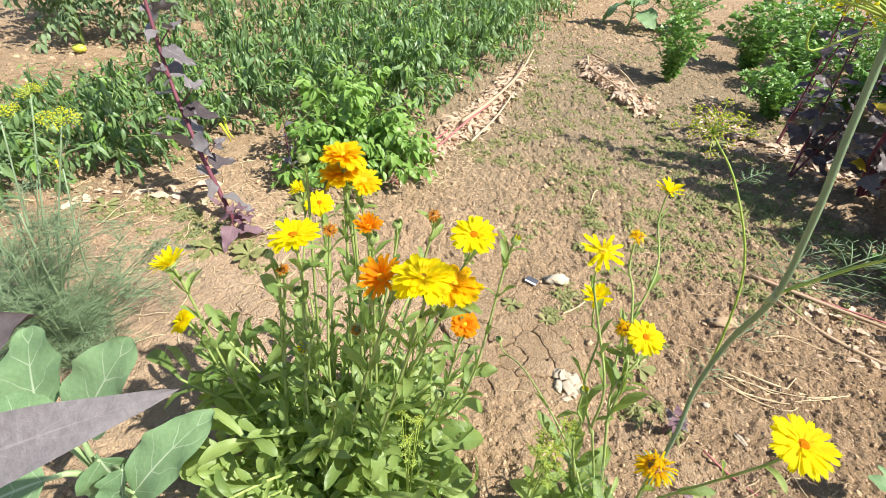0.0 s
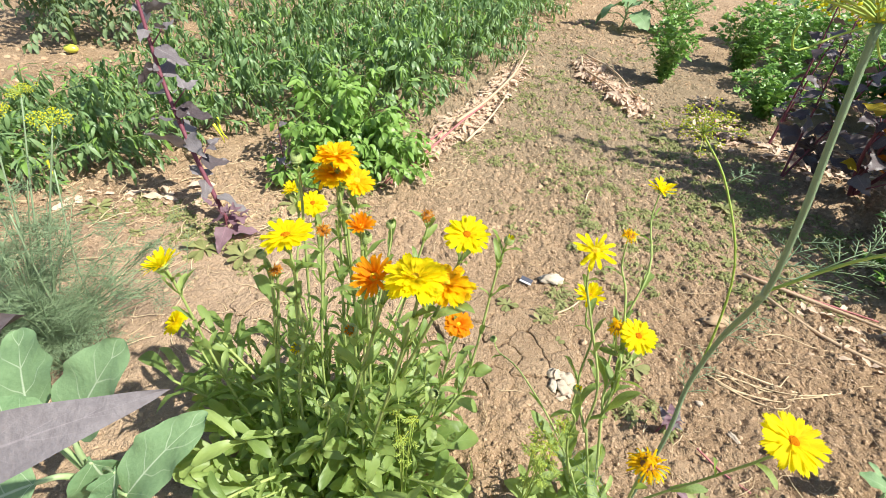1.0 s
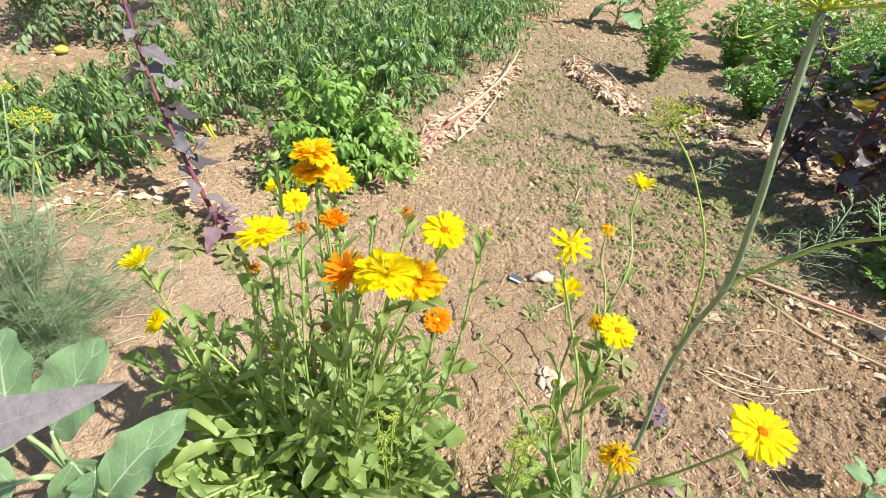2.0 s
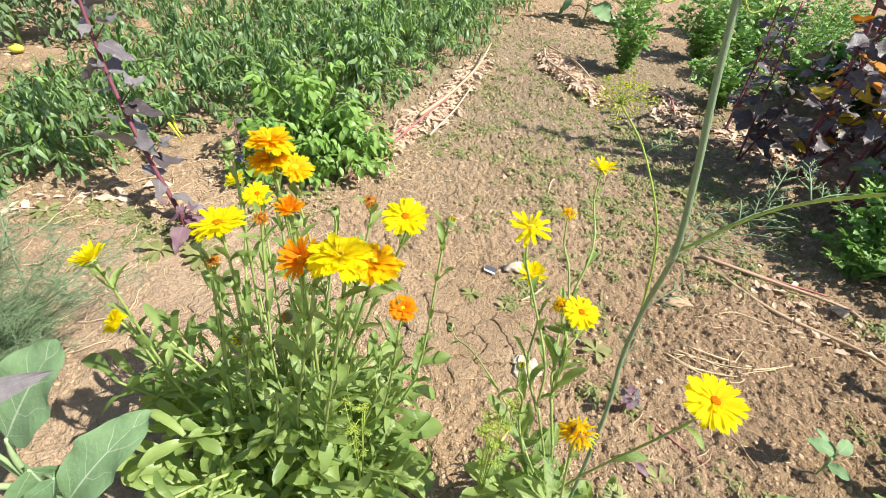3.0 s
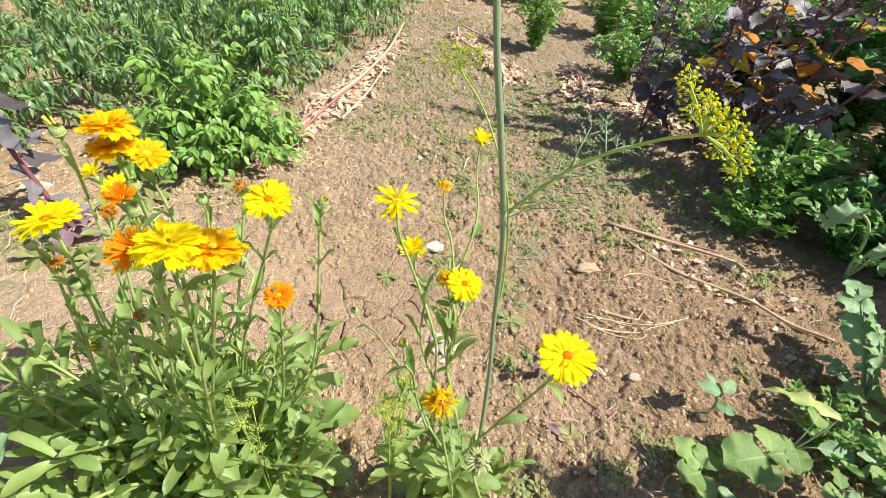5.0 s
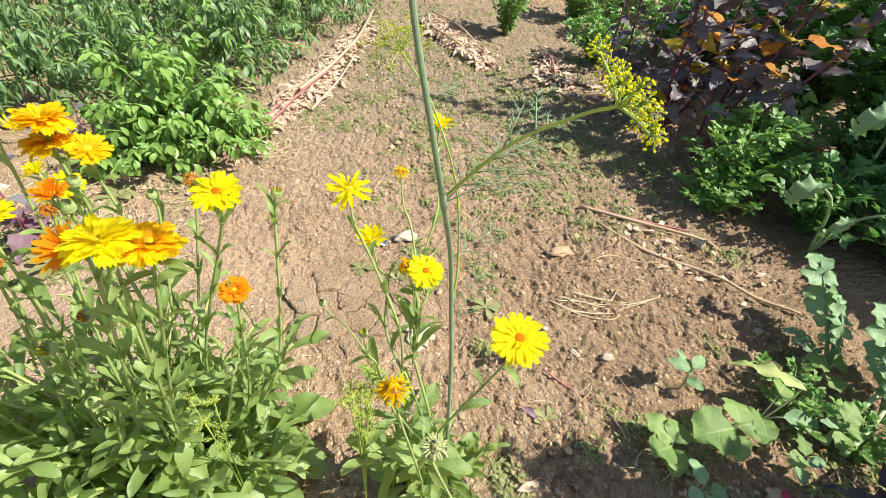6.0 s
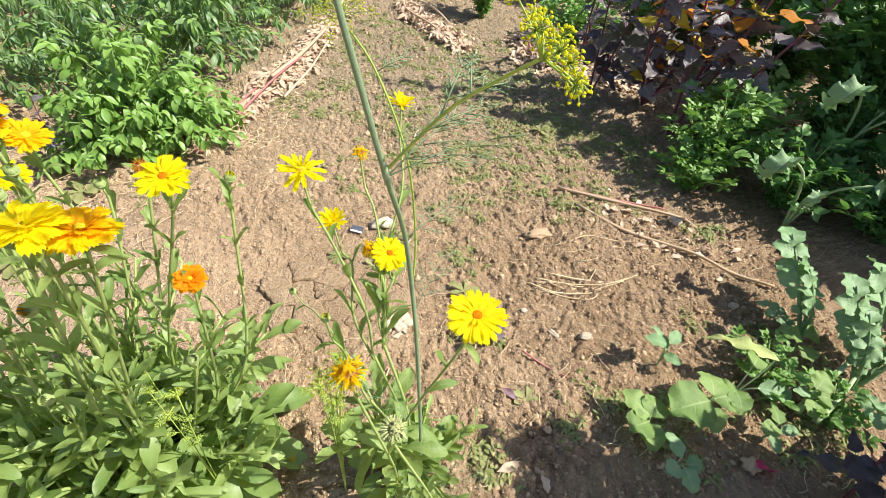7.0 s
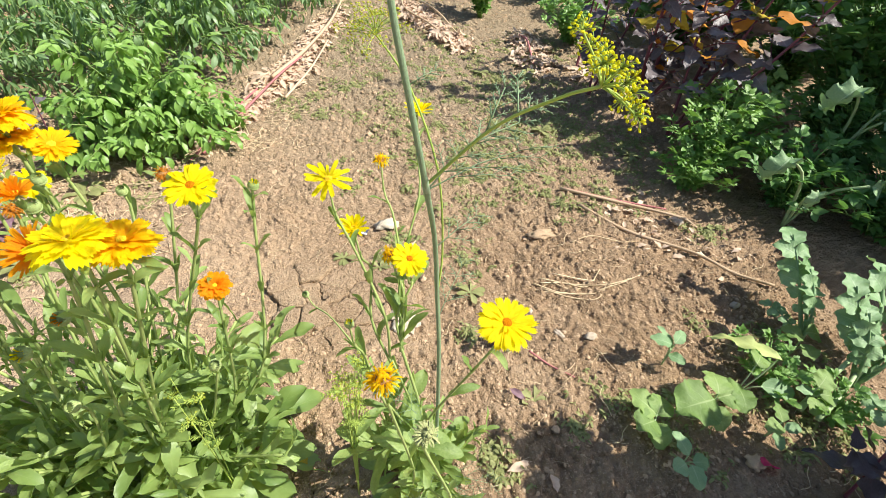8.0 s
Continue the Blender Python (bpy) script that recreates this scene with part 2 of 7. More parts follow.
def leaf_mat(name, dark, light, vein, veins=7, vein_amount=0.5, rough=0.5, through_col=None, through_amount=0.3, speck=None, rib=0.035, spec=0.35):
    """A leaf: two tones, a midrib with side veins, and light that shines through."""
    m, N, L, bsdf, out = nodes_of(name)
    uv = N.new("ShaderNodeUVMap")
    sep = N.new("ShaderNodeSeparateXYZ")
    L.new(uv.outputs[0], sep.inputs[0])
    off = math_node(N, L, "ABSOLUTE", math_node(N, L, "SUBTRACT", sep.outputs[0], 0.5))
    geo = N.new("ShaderNodeTexCoord")
    rnd = random_of(N, L)
    big = noise_node(N, L, 22, 3, geo.outputs["Object"])
    fine = noise_node(N, L, 160, 4, geo.outputs["Object"])
    f = math_node(N, L, "ADD", math_node(N, L, "MULTIPLY", rnd, 0.65), math_node(N, L, "MULTIPLY", math_node(N, L, "SUBTRACT", big, 0.35), 0.9), True)
    col = mix(N, L, f, dark, light)
    col = mix(N, L, math_node(N, L, "MULTIPLY", fine, 0.35), col, mix(N, L, 0.5, col, (dark[0] * 0.6, dark[1] * 0.6, dark[2] * 0.6)))
    if speck:
        sp = math_node(N, L, "GREATER_THAN", noise_node(N, L, 55, 2, geo.outputs["Object"]), 0.66)
        col = mix(N, L, math_node(N, L, "MULTIPLY", sp, 0.7), col, speck)
    mid = math_node(N, L, "MULTIPLY", math_node(N, L, "SUBTRACT", math_node(N, L, "MULTIPLY", math_node(N, L, "SUBTRACT", 1.15, sep.outputs[1]), rib), off), 55, True)
    bend = math_node(N, L, "MULTIPLY", math_node(N, L, "SUBTRACT", noise_node(N, L, 3.5, 1, geo.outputs["Object"]), 0.5), 0.16)
    along = math_node(N, L, "ADD", math_node(N, L, "SUBTRACT", sep.outputs[1], math_node(N, L, "MULTIPLY", off, 0.62)), bend)
    wave = math_node(N, L, "SINE", math_node(N, L, "MULTIPLY", along, veins * 6.283))
    thin = math_node(N, L, "ADD", math_node(N, L, "MULTIPLY", off, 0.03), 0.966)
    side = math_node(N, L, "MULTIPLY", math_node(N, L, "SUBTRACT", wave, thin), 38, True)
    side = math_node(N, L, "MULTIPLY", side, math_node(N, L, "SUBTRACT", 1.0, math_node(N, L, "MULTIPLY", off, 1.7)))
    vm = math_node(N, L, "MAXIMUM", mid, math_node(N, L, "MULTIPLY", side, 0.7))
    vm = math_node(N, L, "MULTIPLY", vm, vein_amount)
    col = mix(N, L, vm, col, vein)
    L.new(col, bsdf.inputs["Base Color"])
    bsdf.inputs["Roughness"].default_value = rough
    bsdf.inputs["Specular IOR Level"].default_value = spec
    bump(N, L, bsdf, math_node(N, L, "ADD", math_node(N, L, "MULTIPLY", wave, -0.3 * vein_amount), math_node(N, L, "ADD", math_node(N, L, "MULTIPLY", big, 1.6), math_node(N, L, "MULTIPLY", fine, 0.3))), 0.4, 0.002)
    tr = N.new("ShaderNodeBsdfTranslucent")
    L.new(mix(N, L, 0.6, col, through_col or (light[0] * 1.3, light[1] * 1.25, light[2] * 0.6)), tr.inputs[0])
    ms = N.new("ShaderNodeMixShader")
    ms.inputs[0].default_value = through_amount
    L.new(bsdf.outputs[0], ms.inputs[1])
    L.new(tr.outputs[0], ms.inputs[2])
    L.new(ms.outputs[0], out.inputs[0])
    return m


def plain_mat(name, a, b, scale=60, rough=0.8, bump_d=0.002, spec=0.3, through_amount=0.0, stretch=None):
    """Two tones of one stuff, mottled, and varied from piece to piece."""
    m, N, L, bsdf, out = nodes_of(name)
    tc = N.new("ShaderNodeTexCoord")
    coord = tc.outputs["Object"]
    if stretch:
        mp = N.new("ShaderNodeMapping")
        mp.inputs["Scale"].default_value = stretch
        L.new(tc.outputs["UV"], mp.inputs[0])
        coord = mp.outputs[0]
    n1 = noise_node(N, L, scale, 5, coord)
    n2 = noise_node(N, L, scale * 0.2, 3, coord)
    f = math_node(N, L, "ADD", math_node(N, L, "MULTIPLY", math_node(N, L, "SUBTRACT", math_node(N, L, "ADD", n1, n2), 0.65), 1.1), math_node(N, L, "MULTIPLY", random_of(N, L), 0.5), True)
    col = mix(N, L, f, a, b)
    L.new(col, bsdf.inputs["Base Color"])
    bsdf.inputs["Roughness"].default_value = rough
    bsdf.inputs["Specular IOR Level"].default_value = spec
    bump(N, L, bsdf, n1, 0.5, bump_d)
    if through_amount:
        tr = N.new("ShaderNodeBsdfTranslucent")
        L.new(col, tr.inputs[0])
        ms = N.new("ShaderNodeMixShader")
        ms.inputs[0].default_value = through_amount
        L.new(bsdf.outputs[0], ms.inputs[1])
        L.new(tr.outputs[0], ms.inputs[2])
        L.new(ms.outputs[0], out.inputs[0])
    return m


def soil_mat():
    m, N, L, bsdf, out = nodes_of("dry_soil")
    tc = N.new("ShaderNodeTexCoord")
    o = tc.outputs["Object"]
    big, mid, fine, grit, crumb = noise_node(N, L, 1.6, 3, o), noise_node(N, L, 9, 5, o), noise_node(N, L, 55, 6, o, 0.65), noise_node(N, L, 330, 3, o), noise_node(N, L, 125, 3, o, 0.7)
    f = math_node(N, L, "ADD", math_node(N, L, "MULTIPLY", big, 0.5), math_node(N, L, "MULTIPLY", mid, 0.5))
    col = ramp(N, L, f, [(0.32, (0.315, 0.208, 0.122)), (0.5, (0.475, 0.333, 0.205)), (0.66, (0.585, 0.428, 0.276))])
    # shade in the fine hollows, put into the colour
    col = mix(N, L, math_node(N, L, "MULTIPLY", math_node(N, L, "SUBTRACT", fine, 0.42), 3.2, True), mix(N, L, 0.36, col, (0.15, 0.095, 0.055)), col)
    pale = math_node(N, L, "GREATER_THAN", grit, 0.61)
    col = mix(N, L, math_node(N, L, "MULTIPLY", pale, 0.5), col, (0.66, 0.51, 0.36))
    dug = N.new("ShaderNodeVectorMath")
    dug.operation = "DISTANCE"
    L.new(o, dug.inputs[0])
    dug.inputs[1].default_value = (1.25, 0.45, 0.0)
    reach = math_node(N, L, "ADD", dug.outputs["Value"], math_node(N, L, "MULTIPLY", math_node(N, L, "SUBTRACT", mid, 0.5), 0.7))
    fresh = math_node(N, L, "MULTIPLY", math_node(N, L, "SUBTRACT", 1.0, reach), 1.6, True)
    col = mix(N, L, math_node(N, L, "MULTIPLY", fresh, 0.42), col, (0.25, 0.162, 0.094))
    hard = N.new("ShaderNodeVectorMath")
    hard.operation = "DISTANCE"
    L.new(o, hard.inputs[0])
    hard.inputs[1].default_value = (-0.65, 1.0, 0.0)
    packed = math_node(N, L, "SUBTRACT", 0.75, math_node(N, L, "ADD", hard.outputs["Value"], math_node(N, L, "MULTIPLY", math_node(N, L, "SUBTRACT", mid, 0.5), 0.6)))
    col = mix(N, L, math_node(N, L, "MULTIPLY", math_node(N, L, "MULTIPLY", packed, 2.2, True), 0.4), col, (0.62, 0.46, 0.325))
    path = N.new("ShaderNodeVectorMath")
    path.operation = "DISTANCE"
    L.new(o, path.inputs[0])
    path.inputs[1].default_value = (0.75, 3.1, 0.0)
    trod_shade = math_node(N, L, "SUBTRACT", 2.1, math_node(N, L, "ADD", path.outputs["Value"], math_node(N, L, "MULTIPLY", math_node(N, L, "SUBTRACT", mid, 0.5), 1.6)))
    # greyer trodden path, darkened further to stand for the weeds' small shadows
    col = mix(N, L, math_node(N, L, "MULTIPLY", math_node(N, L, "MULTIPLY", trod_shade, 0.9, True), 0.66), col, (0.295, 0.24, 0.16))
    # small shadows between crumbs, painted as a darker tone
    col = mix(N, L, math_node(N, L, "MULTIPLY", math_node(N, L, "SUBTRACT", 0.52, crumb), 3.0, True), col, mix(N, L, 0.42, col, (0.13, 0.085, 0.05)))
    L.new(col, bsdf.inputs["Base Color"])
    bsdf.inputs["Roughness"].default_value = 0.95
    bsdf.inputs["Specular IOR Level"].default_value = 0.12
    relief = math_node(N, L, "ADD", math_node(N, L, "MULTIPLY", fine, 0.9), math_node(N, L, "MULTIPLY", crumb, 0.7))
    warp = N.new("ShaderNodeVectorMath")
    warp.operation = "ADD"
    L.new(o, warp.inputs[0])
    shift = N.new("ShaderNodeTexNoise")
    shift.inputs["Scale"].default_value = 60
    scaled = N.new("ShaderNodeVectorMath")
    scaled.operation = "SCALE"
    scaled.inputs["Scale"].default_value = 0.012
    L.new(o, shift.inputs["Vector"])
    L.new(shift.outputs["Color"], scaled.inputs[0])
    L.new(scaled.outputs[0], warp.inputs[1])
    for size, amount in ((62, 0.16), (150, 0.10)):
        cells = N.new("ShaderNodeTexVoronoi")
        cells.feature = "DISTANCE_TO_EDGE"
        cells.inputs["Scale"].default_value = size
        L.new(warp.outputs[0], cells.inputs["Vector"])
        relief = math_node(N, L, "ADD", relief, math_node(N, L, "MULTIPLY", math_node(N, L, "MULTIPLY", cells.outputs["Distance"], 3.0, True), amount))
    bump(N, L, bsdf, math_node(N, L, "ADD", relief, math_node(N, L, "MULTIPLY", grit, 0.2)), 1.0, 0.013)
    return m


SOIL = soil_mat()
CLOD = plain_mat("clod_soil", (0.25, 0.168, 0.098), (0.55, 0.395, 0.255), 70, 0.95, 0.001, 0.1)
STONE = plain_mat("pale_stone", (0.36, 0.29, 0.21), (0.54, 0.45, 0.35), 60, 0.85, 0.002)
CREAM = plain_mat("cream_stone", (0.42, 0.34, 0.24), (0.62, 0.53, 0.41), 90, 0.9, 0.003)
CAL_LEAF = leaf_mat("calendula_leaf", (0.135, 0.235, 0.058), (0.44, 0.565, 0.185), (0.46, 0.54, 0.24), 5, 0.3, 0.45, (0.46, 0.60, 0.08), 0.44, spec=0.5)
CAL_STEM = plain_mat("calendula_stem", (0.21, 0.28, 0.07), (0.38, 0.46, 0.16), 90, 0.6, 0.001, 0.3)
CALYX = plain_mat("calyx_green", (0.22, 0.32, 0.09), (0.40, 0.48, 0.19), 120, 0.6, 0.001)


def petal_mat(name, base, tip, through_col):
    m, N, L, bsdf, out = nodes_of(name)
    uv = N.new("ShaderNodeUVMap")
    sep = N.new("ShaderNodeSeparateXYZ")
    L.new(uv.outputs[0], sep.inputs[0])
    mp = N.new("ShaderNodeMapping")
    mp.inputs["Scale"].default_value = (9, 0.8, 1)
    L.new(uv.outputs[0], mp.inputs[0])
    streak = noise_node(N, L, 2.2, 3, mp.outputs[0])
    f = math_node(N, L, "ADD", math_node(N, L, "MULTIPLY", sep.outputs[1], 0.9), math_node(N, L, "MULTIPLY", math_node(N, L, "SUBTRACT", streak, 0.5), 0.9), True)
    f = math_node(N, L, "ADD", f, math_node(N, L, "MULTIPLY", math_node(N, L, "SUBTRACT", random_of(N, L), 0.5), 0.35), True)
    col = mix(N, L, f, base, tip)
    L.new(col, bsdf.inputs["Base Color"])
    bsdf.inputs["Roughness"].default_value = 0.6
    bsdf.inputs["Specular IOR Level"].default_value = 0.25
    bump(N, L, bsdf, streak, 0.5, 0.0012)
    tr = N.new("ShaderNodeBsdfTranslucent")
    tr.inputs[0].default_value = (*through_col, 1)
    ms = N.new("ShaderNodeMixShader")
    ms.inputs[0].default_value = 0.58
    L.new(bsdf.outputs[0], ms.inputs[1])
    L.new(tr.outputs[0], ms.inputs[2])
    L.new(ms.outputs[0], out.inputs[0])
    return m


YELLOW = petal_mat("yellow_petal", (0.93, 0.71, 0.003), (0.96, 0.87, 0.005), (0.97, 0.86, 0.004))
GOLD = petal_mat("golden_petal", (0.92, 0.50, 0.003), (0.95, 0.74, 0.004), (0.95, 0.60, 0.003))
ORANGE = petal_mat("orange_petal", (0.87, 0.28, 0.004), (0.92, 0.43, 0.006), (0.93, 0.38, 0.003))
FADED = petal_mat("faded_petal", (0.58, 0.20, 0.02), (0.76, 0.36, 0.04), (0.6, 0.25, 0.01))
DISC = plain_mat("orange_disc", (0.20, 0.045, 0.003), (0.55, 0.19, 0.004), 400, 0.95, 0.002, 0.04)
DISC_GOLD = plain_mat("golden_disc", (0.76, 0.40, 0.006), (0.92, 0.66, 0.02), 400, 0.7, 0.002)
SEED_HEAD = plain_mat("green_seed_head", (0.24, 0.30, 0.10), (0.46, 0.45, 0.21), 300, 0.75, 0.002)
DISC_DRY = plain_mat("dry_disc", (0.22, 0.10, 0.03), (0.45, 0.26, 0.09), 300, 0.8, 0.002)
DILL_STEM = plain_mat("dill_stem", (0.16, 0.245, 0.12), (0.30, 0.38, 0.235), 8, 0.5, 0.0008, 0.4, 0.0, (14, 0.6, 1))
DILL_LEAF = plain_mat("dill_thread", (0.16, 0.26, 0.125), (0.33, 0.44, 0.25), 40, 0.55, 0.001, 0.35, 0.25)
DILL_FLOWER = plain_mat("dill_flower", (0.62, 0.60, 0.012), (0.86, 0.82, 0.03), 200, 0.6, 0.001, 0.3, 0.45)
DILL_SEED = plain_mat("dill_seed", (0.36, 0.40, 0.02), (0.60, 0.60, 0.05), 200, 0.6, 0.001, 0.3, 0.2)
DILL_RAY = plain_mat("dill_ray", (0.28, 0.42, 0.06), (0.50, 0.60, 0.14), 60, 0.5, 0.001, 0.3, 0.2)
PEPPER_LEAF = leaf_mat("pepper_leaf", (0.115, 0.205, 0.078), (0.26, 0.38, 0.16), (0.24, 0.40, 0.12), 6, 0.35, 0.38, (0.20, 0.42, 0.04), 0.26, spec=0.5)
PEPPER_NEW = leaf_mat("pepper_young_leaf", (0.15, 0.29, 0.05), (0.32, 0.49, 0.125), (0.32, 0.48, 0.14), 6, 0.35, 0.4, (0.32, 0.52, 0.05), 0.3, spec=0.45)
TOMATO_LEAF = leaf_mat("tomato_leaf", (0.12, 0.19, 0.085), (0.26, 0.35, 0.18), (0.3, 0.4, 0.2), 4, 0.3, 0.5, (0.22, 0.38, 0.06), 0.25)
PEPPER_STEM = plain_mat("pepper_stem", (0.10, 0.17, 0.04), (0.20, 0.28, 0.08), 70, 0.55, 0.001)
CHILI = plain_mat("yellow_green_chili", (0.52, 0.60, 0.04), (0.75, 0.74, 0.08), 30, 0.25, 0.0005, 0.5)
TOMATO = plain_mat("unripe_tomato", (0.55, 0.60, 0.06), (0.72, 0.70, 0.10), 20, 0.25, 0.0003, 0.5)
ORACH_LEAF = leaf_mat("purple_orach_leaf", (0.12, 0.102, 0.108), (0.30, 0.277, 0.28), (0.37, 0.33, 0.34), 5, 0.45, 0.45, (0.22, 0.13, 0.15), 0.15, spec=0.4)
ORACH_DARK = leaf_mat("dark_orach_leaf", (0.055, 0.041, 0.044), (0.155, 0.132, 0.132), (0.17, 0.11, 0.13), 5, 0.3, 0.4, (0.14, 0.06, 0.06), 0.12, spec=0.4)
ORACH_PINK = leaf_mat("pinkish_orach_leaf", (0.18, 0.10, 0.125), (0.31, 0.21, 0.235), (0.45, 0.25, 0.32), 5, 0.4, 0.5, (0.45, 0.12, 0.2), 0.25)
ORACH_ORANGE = leaf_mat("orange_turned_leaf", (0.46, 0.16, 0.015), (0.66, 0.31, 0.03), (0.65, 0.35, 0.1), 5, 0.3, 0.6, (0.75, 0.25, 0.02), 0.35)
ORACH_YELLOW = leaf_mat("yellowed_leaf", (0.42, 0.30, 0.02), (0.62, 0.50, 0.05), (0.65, 0.55, 0.15), 5, 0.3, 0.6, (0.75, 0.55, 0.03), 0.35)
ORACH_STEM = plain_mat("magenta_stalk", (0.095, 0.025, 0.038), (0.225, 0.075, 0.10), 30, 0.5, 0.001, 0.3, 0.0, (10, 1, 1))
COLE_LEAF = leaf_mat("blue_green_cole_leaf", (0.135, 0.24, 0.11), (0.24, 0.36, 0.18), (0.52, 0.60, 0.42), 4, 0.85, 0.6, (0.26, 0.45, 0.10), 0.2, rib=0.03, spec=0.35)
KALE_LEAF = leaf_mat("grey_green_kale_leaf", (0.16, 0.285, 0.12), (0.33, 0.48, 0.24), (0.45, 0.56, 0.36), 6, 0.5, 0.55, (0.25, 0.45, 0.10), 0.2, spec=0.35)
COLE_STEM = plain_mat("cole_stalk", (0.22, 0.34, 0.13), (0.40, 0.50, 0.26), 40, 0.5, 0.001)
CELERY_LEAF = leaf_mat("celery_leaf", (0.115, 0.245, 0.05), (0.29, 0.475, 0.115), (0.24, 0.42, 0.10), 4, 0.3, 0.4, (0.22, 0.46, 0.04), 0.25, spec=0.5)
CELERY_STEM = plain_mat("celery_stalk", (0.15, 0.30, 0.06), (0.30, 0.46, 0.13), 60, 0.45, 0.001)
BUSH_LEAF = leaf_mat("dark_bush_leaf", (0.09, 0.21, 0.055), (0.19, 0.36, 0.10), (0.18, 0.32, 0.10), 5, 0.3, 0.45, (0.18, 0.40, 0.05), 0.3)
MALLOW_LEAF = leaf_mat("pale_green_leaf", (0.15, 0.25, 0.062), (0.30, 0.42, 0.135), (0.46, 0.56, 0.26), 5, 0.45, 0.55, (0.4, 0.55, 0.1), 0.28)
LIME_LEAF = leaf_mat("lime_leaf", (0.44, 0.52, 0.15), (0.62, 0.68, 0.28), (0.6, 0.66, 0.32), 5, 0.4, 0.55, (0.6, 0.66, 0.12), 0.3)
WEED_LEAF = leaf_mat("weed_leaf", (0.235, 0.25, 0.088), (0.42, 0.42, 0.18), (0.36, 0.4, 0.2), 4, 0.2, 0.6, (0.25, 0.4, 0.06), 0.25)
STRAW = plain_mat("dry_straw", (0.42, 0.30, 0.17), (0.70, 0.56, 0.36), 60, 0.75, 0.001, 0.3)
DRY_STALK = plain_mat("dry_stalk", (0.40, 0.27, 0.16), (0.64, 0.48, 0.32), 30, 0.75, 0.001, 0.3, 0.0, (12, 1, 1))
RED_STALK = plain_mat("dry_reddish_stalk", (0.33, 0.085, 0.10), (0.55, 0.24, 0.22), 30, 0.7, 0.001, 0.3, 0.0, (12, 1, 1))
DRY_LEAF = plain_mat("dried_leaf", (0.46, 0.31, 0.205), (0.77, 0.60, 0.45), 60, 0.8, 0.002, 0.2, 0.2)
CHIP = plain_mat("dark_chip", (0.05, 0.055, 0.075), (0.10, 0.105, 0.13), 120, 0.45, 0.0004)
CHIP_EDGE = plain_mat("white_chip_edge", (0.70, 0.70, 0.70), (0.82, 0.82, 0.82), 120, 0.5, 0.0003)
MAGENTA = plain_mat("magenta_petal", (0.55, 0.03, 0.12), (0.70, 0.06, 0.20), 60, 0.6, 0.001, 0.3, 0.3)

# ---------------------------------------------------------------- ground
def graded(lo, hi, dense, far):
    """Grid lines: given steps inside, growing steps out to the horizon."""
    out = []
    for a, b, step in dense:
        out.extend(np.arange(a, b - 1e-6, step))
    out.append(dense[-1][1])
    x, s = out[-1], dense[-1][2]
    while x < hi:
        s *= far
        x += s
        out.append(x)
    x, s = out[0], dense[0][2]
    head = []
    while x > lo:
        s *= far
        x -= s
        head.append(x)
    return np.array(head[::-1] + out)


def build_ground():
    xs = graded(-400, 400, [(-2.6, -0.8, 0.016), (-0.8, -0.2, 0.009), (-0.2, 1.4, 0.005), (1.4, 2.4, 0.012)], 1.22)
    ys = graded(-400, 400, [(0.0, 0.3, 0.012), (0.3, 1.5, 0.005), (1.5, 2.6, 0.008), (2.6, 5.0, 0.016)], 1.22)
    gx, gy = np.meshgrid(xs, ys)
    v = np.stack([gx.ravel(), gy.ravel(), soil(gx, gy).ravel()], 1)
    nx, ny = len(xs), len(ys)
    i = (np.arange(ny - 1)[:, None] * nx + np.arange(nx - 1)[None]).ravel()
    quads = np.stack([i, i + 1, i + nx + 1, i + nx], 1).astype(np.int32)
    me = bpy.data.meshes.new("ground")
    me.vertices.add(len(v))
    me.vertices.foreach_set("co", v.astype(np.float32).ravel())
    me.loops.add(quads.size)
    me.loops.foreach_set("vertex_index", quads.ravel())
    me.polygons.add(len(quads))
    me.polygons.foreach_set("loop_start", np.arange(0, quads.size, 4, dtype=np.int32))
    me.polygons.foreach_set("use_smooth", np.ones(len(quads), dtype=bool))
    me.update(calc_edges=True)
    me.materials.append(SOIL)
    return tagged(new("ground", me), "dry cracked brown garden soil with loose crumbs", "ground", kind="structure")


GROUND = build_ground()


def scatter(name, tpls, rows, material, smooth=False):
    """Many small pieces as one mesh. rows: which template, x, y, z, size, turn, lean."""
    v_all, f_all, uv_all, n = [], [], [], 0
    for k, x, y, z, s, a, b in rows:
        v, f, uv = tpls[k]
        m = np.array(pose(x, y, z, math.degrees(b) * math.cos(a * 3), math.degrees(b) * math.sin(a * 3), math.degrees(a)))
        v_all.append(v @ m[:3, :3].T * s + m[:3, 3])
        f_all.extend([[i + n for i in q] for q in f])
        uv_all.append(uv)
        n += len(v)
    buf = Buf()
    buf.v, buf.f, buf.uv, buf.n = v_all, f_all, uv_all, n
    return new(name, buf.mesh(name, material, smooth))


